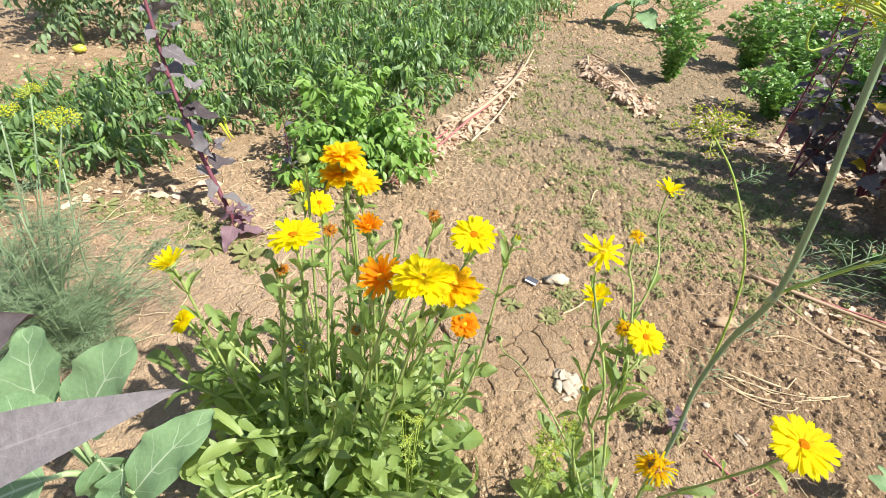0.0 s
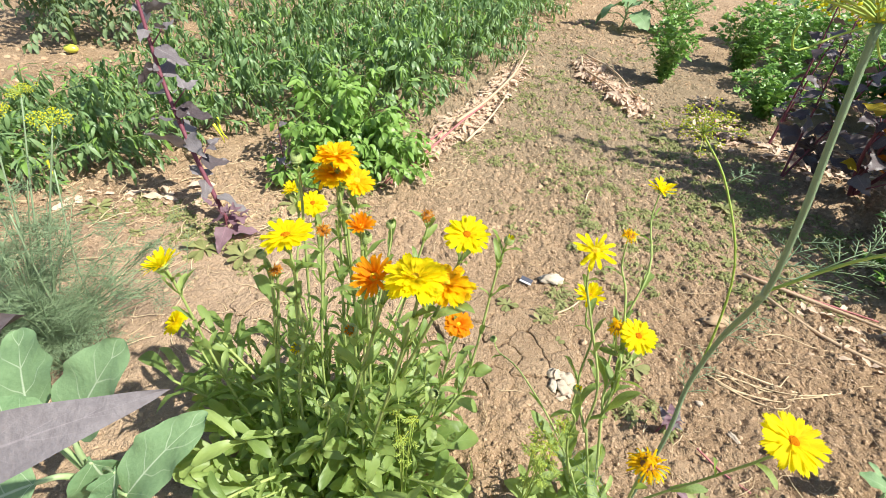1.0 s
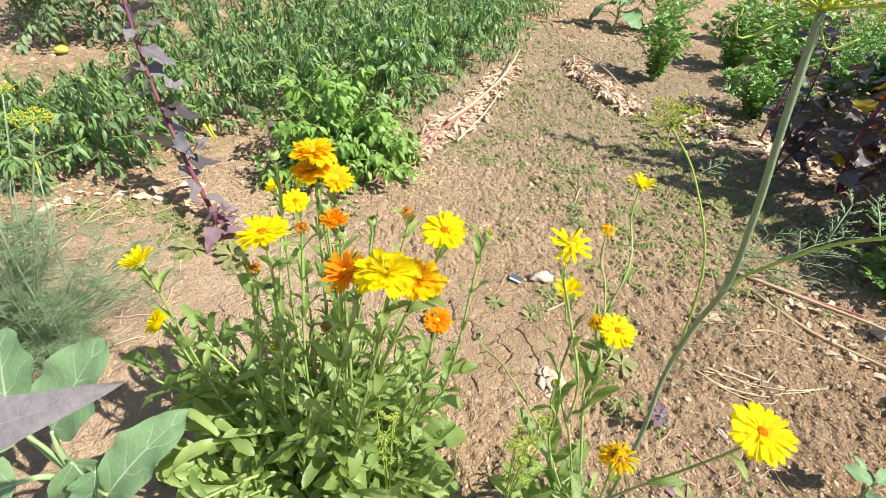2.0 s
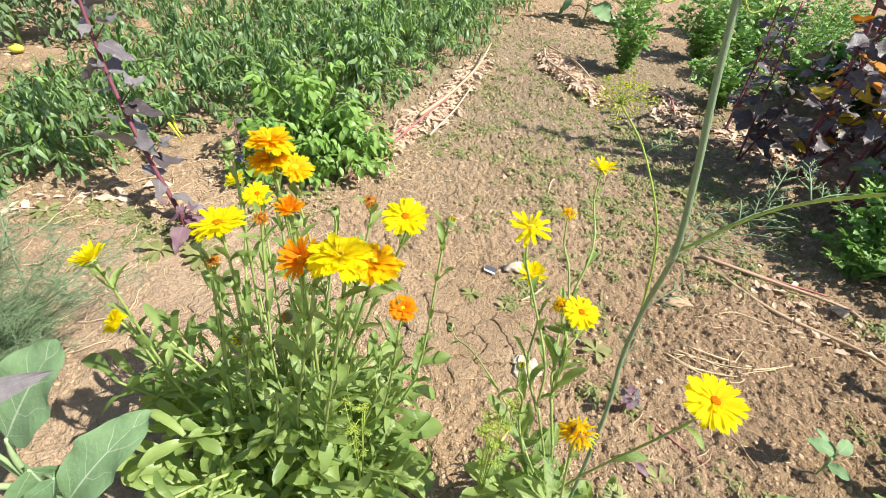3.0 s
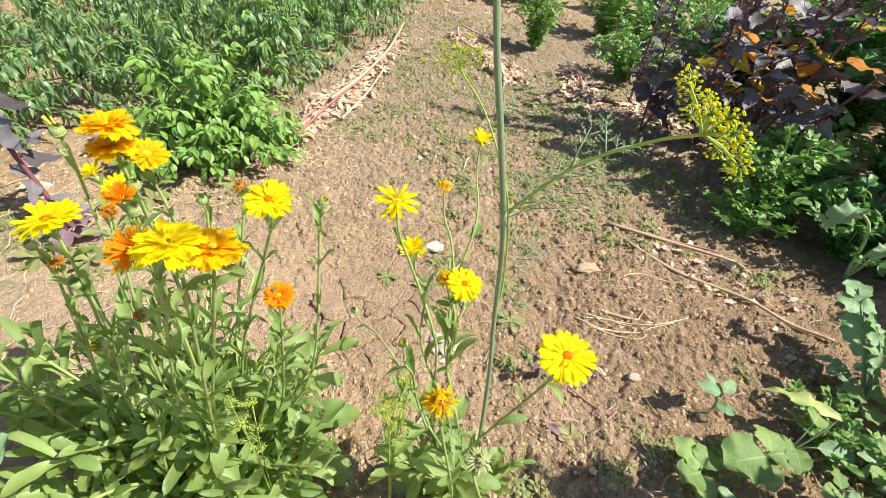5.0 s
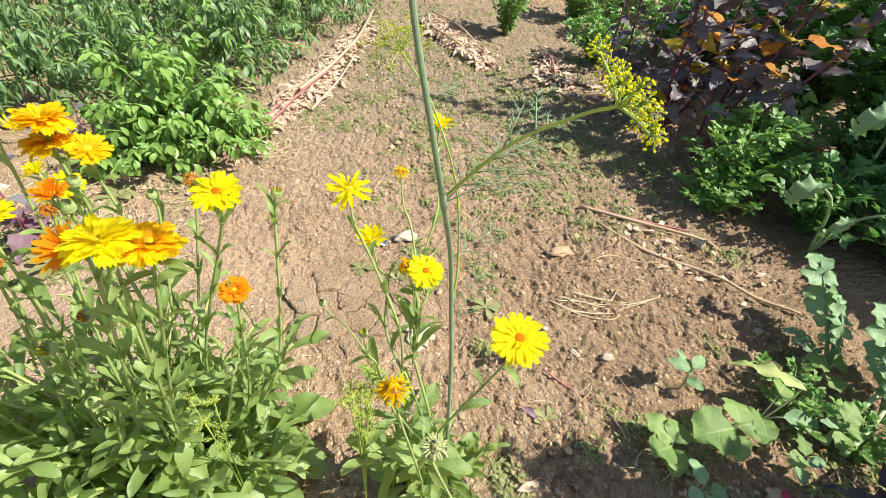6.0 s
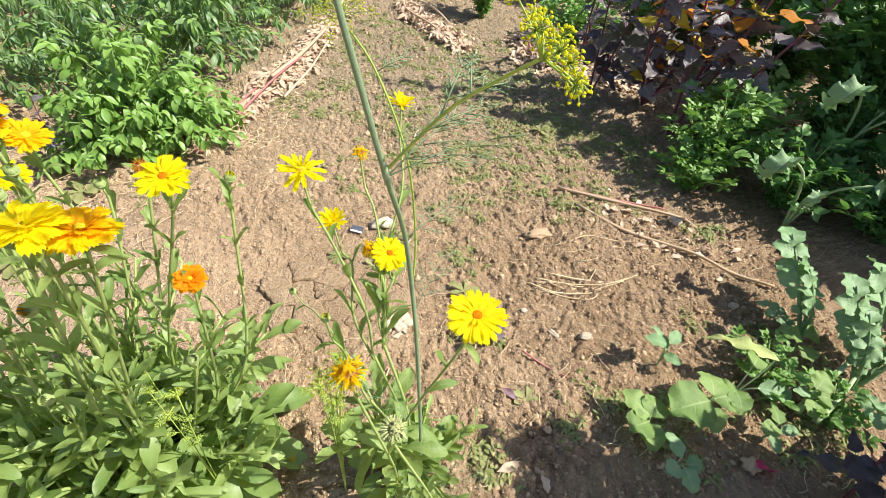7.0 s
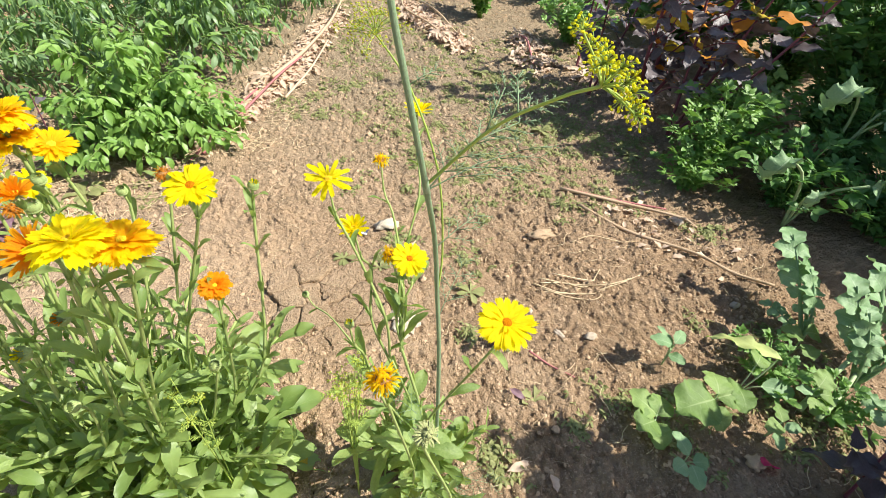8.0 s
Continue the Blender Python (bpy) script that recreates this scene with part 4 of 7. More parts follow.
SECOND = [
    ((0.181, 0.418, 0.728), (0.0, -0.2, 0.97), 0.056, "star", "yellow", (-0.03, 0.02)),
    ((0.276, 0.420, 0.588), (0.05, -0.38, 0.92), 0.052, "open", "yellow", (0.0, 0.01)),
    ((0.329, 0.608, 0.703), (0.15, 0.05, 0.98), 0.048, "side", "yellow", (0.0, 0.06)),
    ((0.318, 0.219, 0.690), (0.05, -0.15, 0.98), 0.057, "open", "yellow", (-0.045, -0.01)),
    ((0.202, 0.209, 0.652), (-0.1, -0.1, 0.98), 0.044, "wilt", "gold", (-0.02, -0.05)),
    ((0.233, 0.167, 0.618), (0.1, -0.35, 0.9), 0.034, "wilt", "seed", (0.0, -0.06)),
    ((0.208, 0.453, 0.624), (-0.1, -0.1, 0.98), 0.044, "side", "yellow", (-0.03, 0.02)),
    ((0.253, 0.499, 0.694), (0.0, -0.1, 1.0), 0.030, "wilt", "gold", (-0.01, 0.05)),
    ((0.252, 0.435, 0.586), (-0.3, -0.3, 0.8), 0.034, "wilt", "gold", (-0.01, 0.01)),
    ((0.185, 0.344, 0.568), (0.0, -0.2, 0.9), 0.012, "tipped", "yellow", (-0.03, 0.0)),
    ((0.125, 0.620, 0.330), (-0.2, -0.4, 0.8), 0.014, "bud", "yellow", (-0.06, 0.05)),
]
marigold(0.315, 0.365, "leggy pot marigold with a few yellow blooms and withered heads", SECOND, 26, 12, 0.03, (0.05, 0.10), 12, (0, 60), 8, (0.05, 0.15), (0.05, 0.20), [(0.24, 0.40, 0.28), (0.20, 0.36, 0.22), (0.27, 0.30, 0.28)], 0.68, (0.03, 0.068), (0.04, 0.08), (0.01, 0.06), [((0.262, 0.390, 0.43), 0.0030, (1, 2, 7, 8)), ((0.248, 0.392, 0.40), 0.0026, (0, 6)), ((0.235, 0.360, 0.33), 0.0024, (9, 10))])

# ---------------------------------------------------------------- dill
def umbel(parent, hub, axis, radius, rays, rg, lift=0.45, thick=0.0007, florets=9, name="umbel", label="yellow flower umbel", bloom=None, clump=1.0, bead_s=1.0):
    """Rays from a hub, each with a small umbel of yellow florets; rays and floret clusters are parts."""
    ax = Vector(axis).normalized()
    m = ax.to_track_quat("Z", "Y").to_matrix().to_4x4()
    rays_b, fl = Buf(), Buf()
    bead = lump(3, 0.2, 1)
    for k in range(rays):
        a = k * 2.39996
        t = math.sqrt((k + 0.6) / rays)
        end = Vector((math.cos(a) * t, math.sin(a) * t, lift * (1.25 - 0.8 * t * t))) * radius * rg.uniform(0.6, 1.15)
        mid = Vector((end.x * 0.42, end.y * 0.42, end.z * 0.62))
        rays_b.add(tube(spline([(0, 0, 0), mid, end], 5), thick * 1.3, thick, 5))
        along = end.to_track_quat("Z", "Y").to_matrix()
        for j in range(florets):
            b = j * 2.39996
            c = 1 - 1.5 * (j + 0.5) / florets
            u = math.sqrt(max(0, 1 - c * c))
            q = end + along @ Vector((math.cos(b) * u, math.sin(b) * u, c + 0.35)) * radius * clump * rg.uniform(0.12, 0.19)
            rays_b.add(tube([end, end.lerp(q, 0.6) + Vector((0, 0, 0.001)), q], thick * 0.6, thick * 0.5, 3))
            fl.add(bead, Matrix.Translation(q) @ Matrix.Rotation(rg.uniform(0, 6), 4, "X") @ Matrix.Scale(radius * bead_s * rg.uniform(0.028, 0.043), 4))
    m.translation = hub
    ob = part(name, rays_b.mesh(name, DILL_RAY), parent, m, label)
    tagged(part("bloom", fl.mesh("bloom", bloom or DILL_FLOWER, False), ob, None, "bright yellow florets"), kind="stuff")
    return ob


def feather(b, p, d, size, rg, depth=3, thick=0.0007):
    """A thread-like leaf: a rib that forks again and again."""
    d = d.normalized()
    end = p + d * size
    if depth == 0:
        b.add(tube([p, end], thick, thick * 0.6, 3))
        return
    b.add(tube([p, p.lerp(end, 0.5) + Vector((0, 0, size * 0.04)), end], thick, thick * 0.6, 3))
    side = d.cross(Vector((rg.uniform(-0.3, 0.3), rg.uniform(-0.3, 0.3), 1))).normalized()
    n = 4 if depth > 1 else 3
    for k in range(n):
        t = 0.3 + 0.7 * k / (n - 1) if n > 1 else 1
        q = p.lerp(end, t)
        for sgn in (1, -1):
            w = d * rg.uniform(0.6, 1.0) + side * sgn * rg.uniform(0.5, 0.9) + Vector((0, 0, rg.uniform(-0.25, 0.3)))
            feather(b, q, w, size * rg.uniform(0.3, 0.42) * (1.1 - 0.4 * t), rg, depth - 1, thick * 0.8)


def tall_dill():
    rg = random.Random(5)
    x, y = 0.318, 0.325
    z = soil_at(x, y)
    o = Vector((x, y, z))
    plant = thing("dill_plant", x, y, z, "tall blue-green dill with bright yellow umbels", "herb", "dill in the bed")
    L = lambda *p: Vector(p) - o
    main = [L(x, y, z - 0.01), L(0.305, 0.308, 0.28), L(0.288, 0.300, 0.532), L(0.280, 0.307, 0.636), L(0.266, 0.290, 0.734), L(0.243, 0.253, 0.824), L(0.227, 0.245, 0.894), L(0.215, 0.245, 0.95), L(0.207, 0.250, 1.008)]
    part("stem", tpl_mesh("stem", tube(spline(main, 40), 0.0028, 0.0020, 8, 0.03), DILL_STEM), plant)
    umbel(plant, L(0.207, 0.250, 1.008), (0.10, 0.12, 1), 0.052, 24, rg, 0.28, 0.0006, 24, clump=0.9, bead_s=0.5)
    for pts in ([(0.207, 0.25, 1.007), (0.190, 0.246, 1.003), (0.170, 0.242, 0.995), (0.164, 0.241, 1.001), (0.164, 0.241, 1.008)], [(0.207, 0.25, 1.007), (0.211, 0.247, 0.998), (0.217, 0.245, 0.992), (0.228, 0.244, 0.998)]):
        part("ray", tpl_mesh("ray", tube(spline([L(*p) for p in pts], 14), 0.0006, 0.0005, 6), DILL_RAY), plant, None, "drooping curled umbel ray")
    br = [L(0.243, 0.255, 0.826), L(0.279, 0.236, 0.879), L(0.299, 0.198, 0.917), L(0.298, 0.165, 0.938)]
    part("branch", tpl_mesh("branch", tube(spline(br, 18), 0.0013, 0.0009, 7), DILL_RAY), plant, None, "yellow-green side branch")
    umbel(plant, L(0.298, 0.165, 0.938), (0.45, -0.05, 0.42), 0.027, 15, rg, 0.30, 0.0005, 17, clump=1.25, bead_s=1.15)
    b2 = [L(0.280, 0.307, 0.64), L(0.284, 0.318, 0.70), L(0.277, 0.335, 0.785), L(0.256, 0.372, 0.85), L(0.232, 0.398, 0.884)]
    part("branch", tpl_mesh("branch", tube(spline(b2, 18), 0.0013, 0.0009, 6), DILL_RAY), plant, None, "thin yellow-green branch")
    umbel(plant, L(0.232, 0.398, 0.884), (-0.25, -0.35, 0.9), 0.027, 26, rg, 0.6, 0.0003, 9, "umbel", "green-yellow umbel going to seed", DILL_SEED)
    # knees on the stem and the thread-like leaves
    part("node", tpl_mesh("node", tube([L(0.2455, 0.258, 0.815), L(0.243, 0.253, 0.824), L(0.241, 0.252, 0.834)], 0.0030, 0.0026, 8), DILL_STEM), plant)
    leaves = [(L(0.262, 0.247, 0.856), (1, 0.35, 0.2), 0.055), (L(0.276, 0.238, 0.876), (0.5, 0.5, 0.7), 0.032), (L(0.288, 0.222, 0.897), (0.9, 0.2, 0.1), 0.026), (L(0.288, 0.222, 0.897), (0.2, 0.7, 0.4), 0.024), (L(0.245, 0.257, 0.82), (1, 0.6, -0.12), 0.12), (L(0.245, 0.257, 0.82), (1, 1.0, 0.1), 0.09), (L(0.268, 0.293, 0.725), (0.8, 0.5, 0.1), 0.06), (L(0.283, 0.305, 0.60), (0.6, 0.8, 0.2), 0.08), (L(0.305, 0.31, 0.30), (-0.5, 0.5, 0.3), 0.10), (L(0.315, 0.315, 0.14), (0.2, -1, 0.3), 0.11), (L(0.315, 0.315, 0.12), (-0.5, -0.8, 0.4), 0.11), (L(0.257, 0.372, 0.85), (0.4, 0.2, 0.1), 0.03), (L(0.315, 0.315, 0.12), (0.7, -0.5, 0.4), 0.11)]
    for p, d, s in leaves:
        b = Buf()
        feather(b, p, Vector(d), s, rg, 2, 0.0007)
        part("feathery_leaf", b.mesh("feathery_leaf", DILL_LEAF), plant)
    return plant


tall_dill()


def bushy_dill(x, y, h, label, umbels, seed, n=58, r=0.34):
    """A dense dill or fennel clump: stems, thread-like leaves, some umbels."""
    rg = random.Random(seed)
    z = soil_at(x, y)
    o = Vector((x, y, z))
    plant = thing("dill_plant", x, y, z, label, "herb", "dill in the bed")
    for k in range(n):
        a = k * 2.4 + rg.uniform(-0.3, 0.3)
        t = rg.random()
        top = Vector((math.cos(a) * r * (0.25 + 0.75 * t), math.sin(a) * r * (0.25 + 0.75 * t), h * (1.0 - 0.55 * t) * rg.uniform(0.7, 1.05)))
        line = spline([(0.02 * math.cos(a), 0.02 * math.sin(a), 0), (top.x * 0.35, top.y * 0.35, top.z * 0.55), top], 8)
        b = Buf()
        b.add(tube(line, 0.0022, 0.0010, 5))
        for i in (2, 3, 4, 5, 6, 7, 8):
            for _ in range(2):
                d = Vector((rg.uniform(-1, 1), rg.uniform(-1, 1), rg.uniform(-0.1, 0.8)))
                feather(b, line[i], d, rg.uniform(0.05, 0.09), rg, 2, 0.0008)
        part("feathery_stem", b.mesh("feathery_stem", DILL_LEAF), plant)
    for k in range(7):
        a = k * 2.4
        q = rg.uniform(0.03, 0.10)
        line = spline([(math.cos(a) * q, math.sin(a) * q, 0), (math.cos(a) * q * 1.2, math.sin(a) * q * 1.2, h * 0.5), (math.cos(a) * q * 1.7, math.sin(a) * q * 1.7, h * rg.uniform(0.9, 1.15))], 8)
        part("stem", tpl_mesh("stem", tube(line, 0.0028, 0.0016, 6, 0.05), DILL_STEM), plant)
    for px, py, pz, rad in umbels:
        hub = Vector((px, py, pz)) - o
        part("stem", tpl_mesh("stem", tube(spline([(0, 0, 0), (hub.x * 0.4, hub.y * 0.4, hub.z * 0.5), hub], 10), 0.003, 0.0016, 6), DILL_STEM), plant)
        umbel(plant, hub, (rg.uniform(-0.2, 0.2), rg.uniform(-0.2, 0.2), 1), rad, 20, rg, 0.3, 0.0007, 8)
    return plant


bushy_dill(-0.93, 0.72, 0.52, "feathery grey-green dill clump with yellow umbels", [(-0.75, 0.82, 0.637, 0.042), (-0.87, 0.82, 0.637, 0.04), (-0.86, 0.90, 0.655, 0.03)], 31)


def small_dill(x, y, h, seed, spread, n):
    rg = random.Random(seed)
    z = soil_at(x, y)
    plant = thing("dill_seedling", x, y, z, "small dill seedling with yellow-green tips", "herb", "dill in the bed")
    for k in range(n):
        a = k * 2.4
        top = Vector((math.cos(a) * spread * rg.uniform(0.3, 1), math.sin(a) * spread * rg.uniform(0.3, 1), h * rg.uniform(0.85, 1.02)))
        b = Buf()
        line = spline([(0, 0, 0), (top.x * 0.3, top.y * 0.3, top.z * 0.6), top], 6)
        b.add(tube(line, 0.0012, 0.0007, 4))
        for i in (4, 5, 6):
            feather(b, line[i], Vector((rg.uniform(-1, 1), rg.uniform(-1, 1), rg.uniform(0, 0.8))), spread * 0.8, rg, 2, 0.0009)
        part("feathery_stem", b.mesh("feathery_stem", DILL_RAY), plant)
        if k < 9:
            umbel(plant, top, (0, 0, 1), spread * 0.5, 9, rg, 0.4, 0.0005, 7, bloom=DILL_SEED, bead_s=1.6)


small_dill(0.175, 0.355, 0.46, 41, 0.028, 9)
small_dill(-0.03, 0.365, 0.495, 42, 0.020, 5)

# ---------------------------------------------------------------- cole crops
COLE = [tpl_mesh("leaf", leaf("broad", 1.0, 0.62 + 0.04 * (k % 2), 0.35 + 0.3 * k, 0.2, 0.036, 2.7, 0.03, 5, 0.1 * k, 26, 10, 60 + k), COLE_LEAF) for k in range(4)]
KALE = [tpl_mesh("leaf", leaf("round", 1.0, 0.80, 0.7 + 0.35 * k, 0.14, 0.055, 3.4, 0.045, 7.0, 0.15 * k, 24, 8, 70 + k), KALE_LEAF) for k in range(4)]
FRILL = [tpl_mesh("leaf", leaf("round", 1.0, 0.62, 1.5 + 0.4 * k, 0.2, 0.10, 5.0, 0.16, 6.0, 0.4, 26, 8, 80 + k), KALE_LEAF) for k in range(2)]


RUFFLED = tpl_mesh("leaf", leaf("broad", 1.0, 0.6, 0.9, 0.5, 0.05, 4.5, 0.06, 6.0, 0.3, 26, 12, 67), COLE_LEAF)


def cole_leaf(plant, foot, base, tip, size_w, me, up=(0, 0, 1), roll=0.0):
    """A leaf blade from base to tip on a stalk from foot; places within the plant."""
    base, tip = Vector(base), Vector(tip)
    d = tip - base
    m = aim(base, d, up, 1.0, roll) @ Matrix.Diagonal((d.length * 1.06, size_w, d.length, 1))
    blade = part("leaf", me, plant, m)
    part("leaf_stalk", tpl_mesh("leaf_stalk", tube(spline([foot, Vector(foot).lerp(base, 0.55) + Vector((0, 0, 0.02)), base + d * 0.08], 8), min(0.006, size_w * 0.03), min(0.004, size_w * 0.02), 7), COLE_STEM), plant, None, "pale green leaf stalk")
    return blade


def kohlrabi():
    x, y = -0.53, 0.33
    z = soil_at(x, y)
    o = Vector((x, y, z))
    plant = thing("kohlrabi_plant", x, y, z, "blue-green kohlrabi with broad pale-veined leaves", "vegetable")
    part("stalk", tpl_mesh("stalk", tube(spline([(0, 0, -0.02), (0.01, 0.01, 0.10), (0, 0.01, 0.24)], 6), 0.016, 0.011, 9), COLE_STEM), plant)
    L = lambda *p: Vector(p) - o
    foot = Vector((0, 0.01, 0.22))
    cole_leaf(plant, foot, L(-0.625, 0.38, 0.325), L(-0.70, 0.485, 0.42), 0.19, COLE[0], (-0.1, -0.6, 0.8))
    cole_leaf(plant, foot, L(-0.525, 0.345, 0.365), L(-0.458, 0.405, 0.505), 0.19, COLE[0], (-0.45, -0.6, 0.65), 10)
    cole_leaf(plant, foot, L(-0.435, 0.285, 0.305), L(-0.348, 0.345, 0.435), 0.128, COLE[1], (-0.3, -0.55, 0.8))
    cole_leaf(plant, foot, L(-0.445, 0.315, 0.35), L(-0.455, 0.235, 0.26), 0.105, RUFFLED, (-0.2, -0.7, 0.7))
    cole_leaf(plant, foot, L(-0.50, 0.33, 0.34), L(-0.46, 0.29, 0.20), 0.15, COLE[3], (0.5, -0.8, 0.4))
    cole_leaf(plant, foot, L(-0.57, 0.31, 0.30), L(-0.70, 0.24, 0.30), 0.20, COLE[1], (0, -0.3, 1))
    cole_leaf(plant, foot, L(-0.56, 0.35, 0.36), L(-0.62, 0.33, 0.44), 0.13, COLE[2], (0, -0.5, 1))
    return plant


kohlrabi()


def kale(x, y, h, leaves, label, seed, name="kale_plant", size=0.17, frill=0.3, stalk=(0.06, 0.12), thick=1.0):
    rg = random.Random(seed)
    z = soil_at(x, y)
    plant = thing(name, x, y, z, label, "vegetable", "cole plants in the bed")
    part("stalk", tpl_mesh("stalk", tube(spline([(0, 0, -0.02), (0.02, 0.01, h * 0.35), (0.01, 0.02, h * 0.75)], 8), 0.010 * thick, 0.007 * thick, 8), COLE_STEM), plant)
    for k in range(leaves):
        a = k * 2.39996 + rg.uniform(-0.3, 0.3)
        t = (k + 0.5) / leaves
        zb = h * (0.2 + 0.55 * t)
        el = radians(10 + 55 * t + rg.uniform(-10, 10))
        d = Vector((math.cos(a) * math.cos(el), math.sin(a) * math.cos(el), math.sin(el)))
        foot = Vector((0.01, 0.01, zb))
        base = foot + d * rg.uniform(*stalk)
        tip = base + Vector((d.x, d.y, d.z * 0.6)) * size * rg.uniform(0.8, 1.2)
        cole_leaf(plant, foot, base, tip, size * rg.uniform(0.75, 1.0), rg.choice(FRILL if rg.random() < frill else KALE), (0, 0, 1), rg.uniform(-20, 20))
    return plant




def lyrate_tpl(seed, curl):
    """A long leaf: a rib with paired round lobes and a broad end lobe."""
    rg = random.Random(seed)
    b = Buf()
    at = lambda t: Vector((math.sin(curl * t) / curl, 0, -(1 - math.cos(curl * t)) / curl))
    b.add(tube([at(t * 0.125) for t in range(8)], 0.020, 0.008, 6))
    for t, size in ((0.26, 0.08), (0.37, 0.12), (0.48, 0.15), (0.59, 0.17), (0.70, 0.16)):
        for sgn in (-1, 1):
            m = Matrix.Translation(at(t + rg.uniform(-0.03, 0.03))) @ Matrix.Rotation(curl * t, 4, "Y") @ pose(0, 0, 0, rg.uniform(-35, 35), rg.uniform(-30, 15), sgn * rg.uniform(50, 72))
            b.add(leaf("round", 1.0, 0.95, 0.8, 0.2, 0.09, 1.8, 0.05, 4.0, 0.3, 12, 6, seed + int(t * 90) + sgn), m @ Matrix.Scale(size * rg.uniform(0.85, 1.15), 4))
    m = Matrix.Translation(at(0.78)) @ Matrix.Rotation(curl * 0.8, 4, "Y") @ pose(0, 0, 0, rg.uniform(-15, 15))
    b.add(leaf("round", 1.0, 0.95, 0.9, 0.2, 0.08, 2.4, 0.05, 5.0, 0.2, 16, 8, seed + 200), m @ Matrix.Scale(0.22, 4))
    return np.concatenate(b.v), b.f, np.concatenate(b.uv)


LYRATE = [tpl_mesh("leaf", lyrate_tpl(700 + 10 * k, 0.5 + 0.3 * k), KALE_LEAF) for k in range(4)]
CRUMPLED = tpl_mesh("leaf", leaf("broad", 1.0, 0.62, 2.7, 0.45, 0.13, 4.3, 0.15, 6.0, 1.3, 30, 12, 88), KALE_LEAF)


def turnip(x, y, label, tips, lying=()):
    """A turnip: long lobed leaves from the crown to the given tips, and pale stalks."""
    z = soil_at(x, y)
    o = Vector((x, y, z))
    plant = thing("turnip_plant", x, y, z, label, "vegetable", "cole plants in the bed")
    for k, (tip, way_up) in enumerate(tips):
        d = Vector(tip) - o
        part("leaf", LYRATE[k % 4], plant, aim((0, 0, 0.01), d, way_up, d.length * 1.06))
    for pts in lying:
        part("leaf_stalk", tpl_mesh("leaf_stalk", tube(spline([Vector(p) - o for p in pts], 10), 0.0075, 0.005, 8), COLE_STEM), plant, None, "thick pale green leaf stalk")
    return plant


turnip(1.41, 0.44, "turnip with upright lobed blue-green leaves", [((1.42, 0.63, 0.29), (-0.5, -0.7, 0.5)), ((1.53, 0.58, 0.22), (0.1, -0.7, 0.7)), ((1.43, 0.48, 0.25), (-0.2, -0.8, 0.5)), ((1.34, 0.50, 0.15), (-0.3, -0.3, 0.9))])
turnip(1.45, 0.30, "turnip with lobed leaves and thick pale stalks", [((1.40, 0.40, 0.29), (-0.4, -0.6, 0.7)), ((1.56, 0.40, 0.33), (0, -0.6, 0.8)), ((1.38, 0.30, 0.24), (-0.5, -0.5, 0.7)), ((1.52, 0.24, 0.27), (0, -0.5, 0.8)), ((1.62, 0.33, 0.24), (0.3, -0.3, 0.9)), ((1.36, 0.22, 0.15), (-0.3, -0.2, 0.9))], [[(1.24, 0.275, 0.03), (1.32, 0.305, 0.05), (1.42, 0.335, 0.08), (1.46, 0.35, 0.10)], [(1.27, 0.245, 0.025), (1.36, 0.275, 0.045), (1.46, 0.32, 0.07)]])


def wilted_kale(x, y, label, leaves):
    z = soil_at(x, y)
    o = Vector((x, y, z))
    plant = thing("kale_plant", x, y, z, label, "vegetable", "cole plants in the bed")
    for base, way, size in leaves:
        p = Vector(base) - o
        part("leaf", CRUMPLED, plant, aim(p, way, (-0.4, -0.5, 0.8), size))
        part("leaf_stalk", tpl_mesh("leaf_stalk", tube(spline([(0, 0, 0), (p.x * 0.35, p.y * 0.35, p.z * 0.7), p], 8), 0.006, 0.004, 7), COLE_STEM), plant, None, "pale green leaf stalk")
    return plant


wilted_kale(1.82, 0.90, "kale with drooping crumpled pale blue-green leaves", [((1.66, 0.92, 0.31), (-0.7, -0.45, 0.15), 0.13), ((1.76, 0.84, 0.22), (-0.5, -0.6, 0.1), 0.08), ((1.92, 0.80, 0.25), (0.4, -0.5, 0.1), 0.10)])
wilted_kale(2.16, 1.10, "kale with drooping crumpled pale blue-green leaves", [((1.99, 1.06, 0.47), (-0.8, -0.35, 0.1), 0.15), ((2.12, 1.00, 0.36), (0.2, -0.7, 0.2), 0.12), ((2.26, 1.04, 0.44), (0.6, -0.3, 0.2), 0.12)])
kale(1.56, 4.75, 0.34, 10, "blue-green cabbage at the end of the path", 105, "cabbage_plant", 0.24, 0.0)
kale(2.75, 4.5, 0.40, 10, "blue-green cabbage at the end of the path", 106, "cabbage_plant", 0.26, 0.0)

# ---------------------------------------------------------------- purple orach
def arrow_tpl(seed, wav=0.05):
    return leaf("arrow", 1.0, 0.66, 0.12 + 0.2 * (seed % 3), 0.10, wav, 2.2, 0.09, 4.0, 0.2 * (seed % 3 - 1), 12, 6, seed)


ORACH = {m.name: [tpl_mesh("leaf", arrow_tpl(90 + k), m) for k in range(3)] for m in (ORACH_LEAF, ORACH_DARK, ORACH_PINK, ORACH_ORANGE, ORACH_YELLOW)}


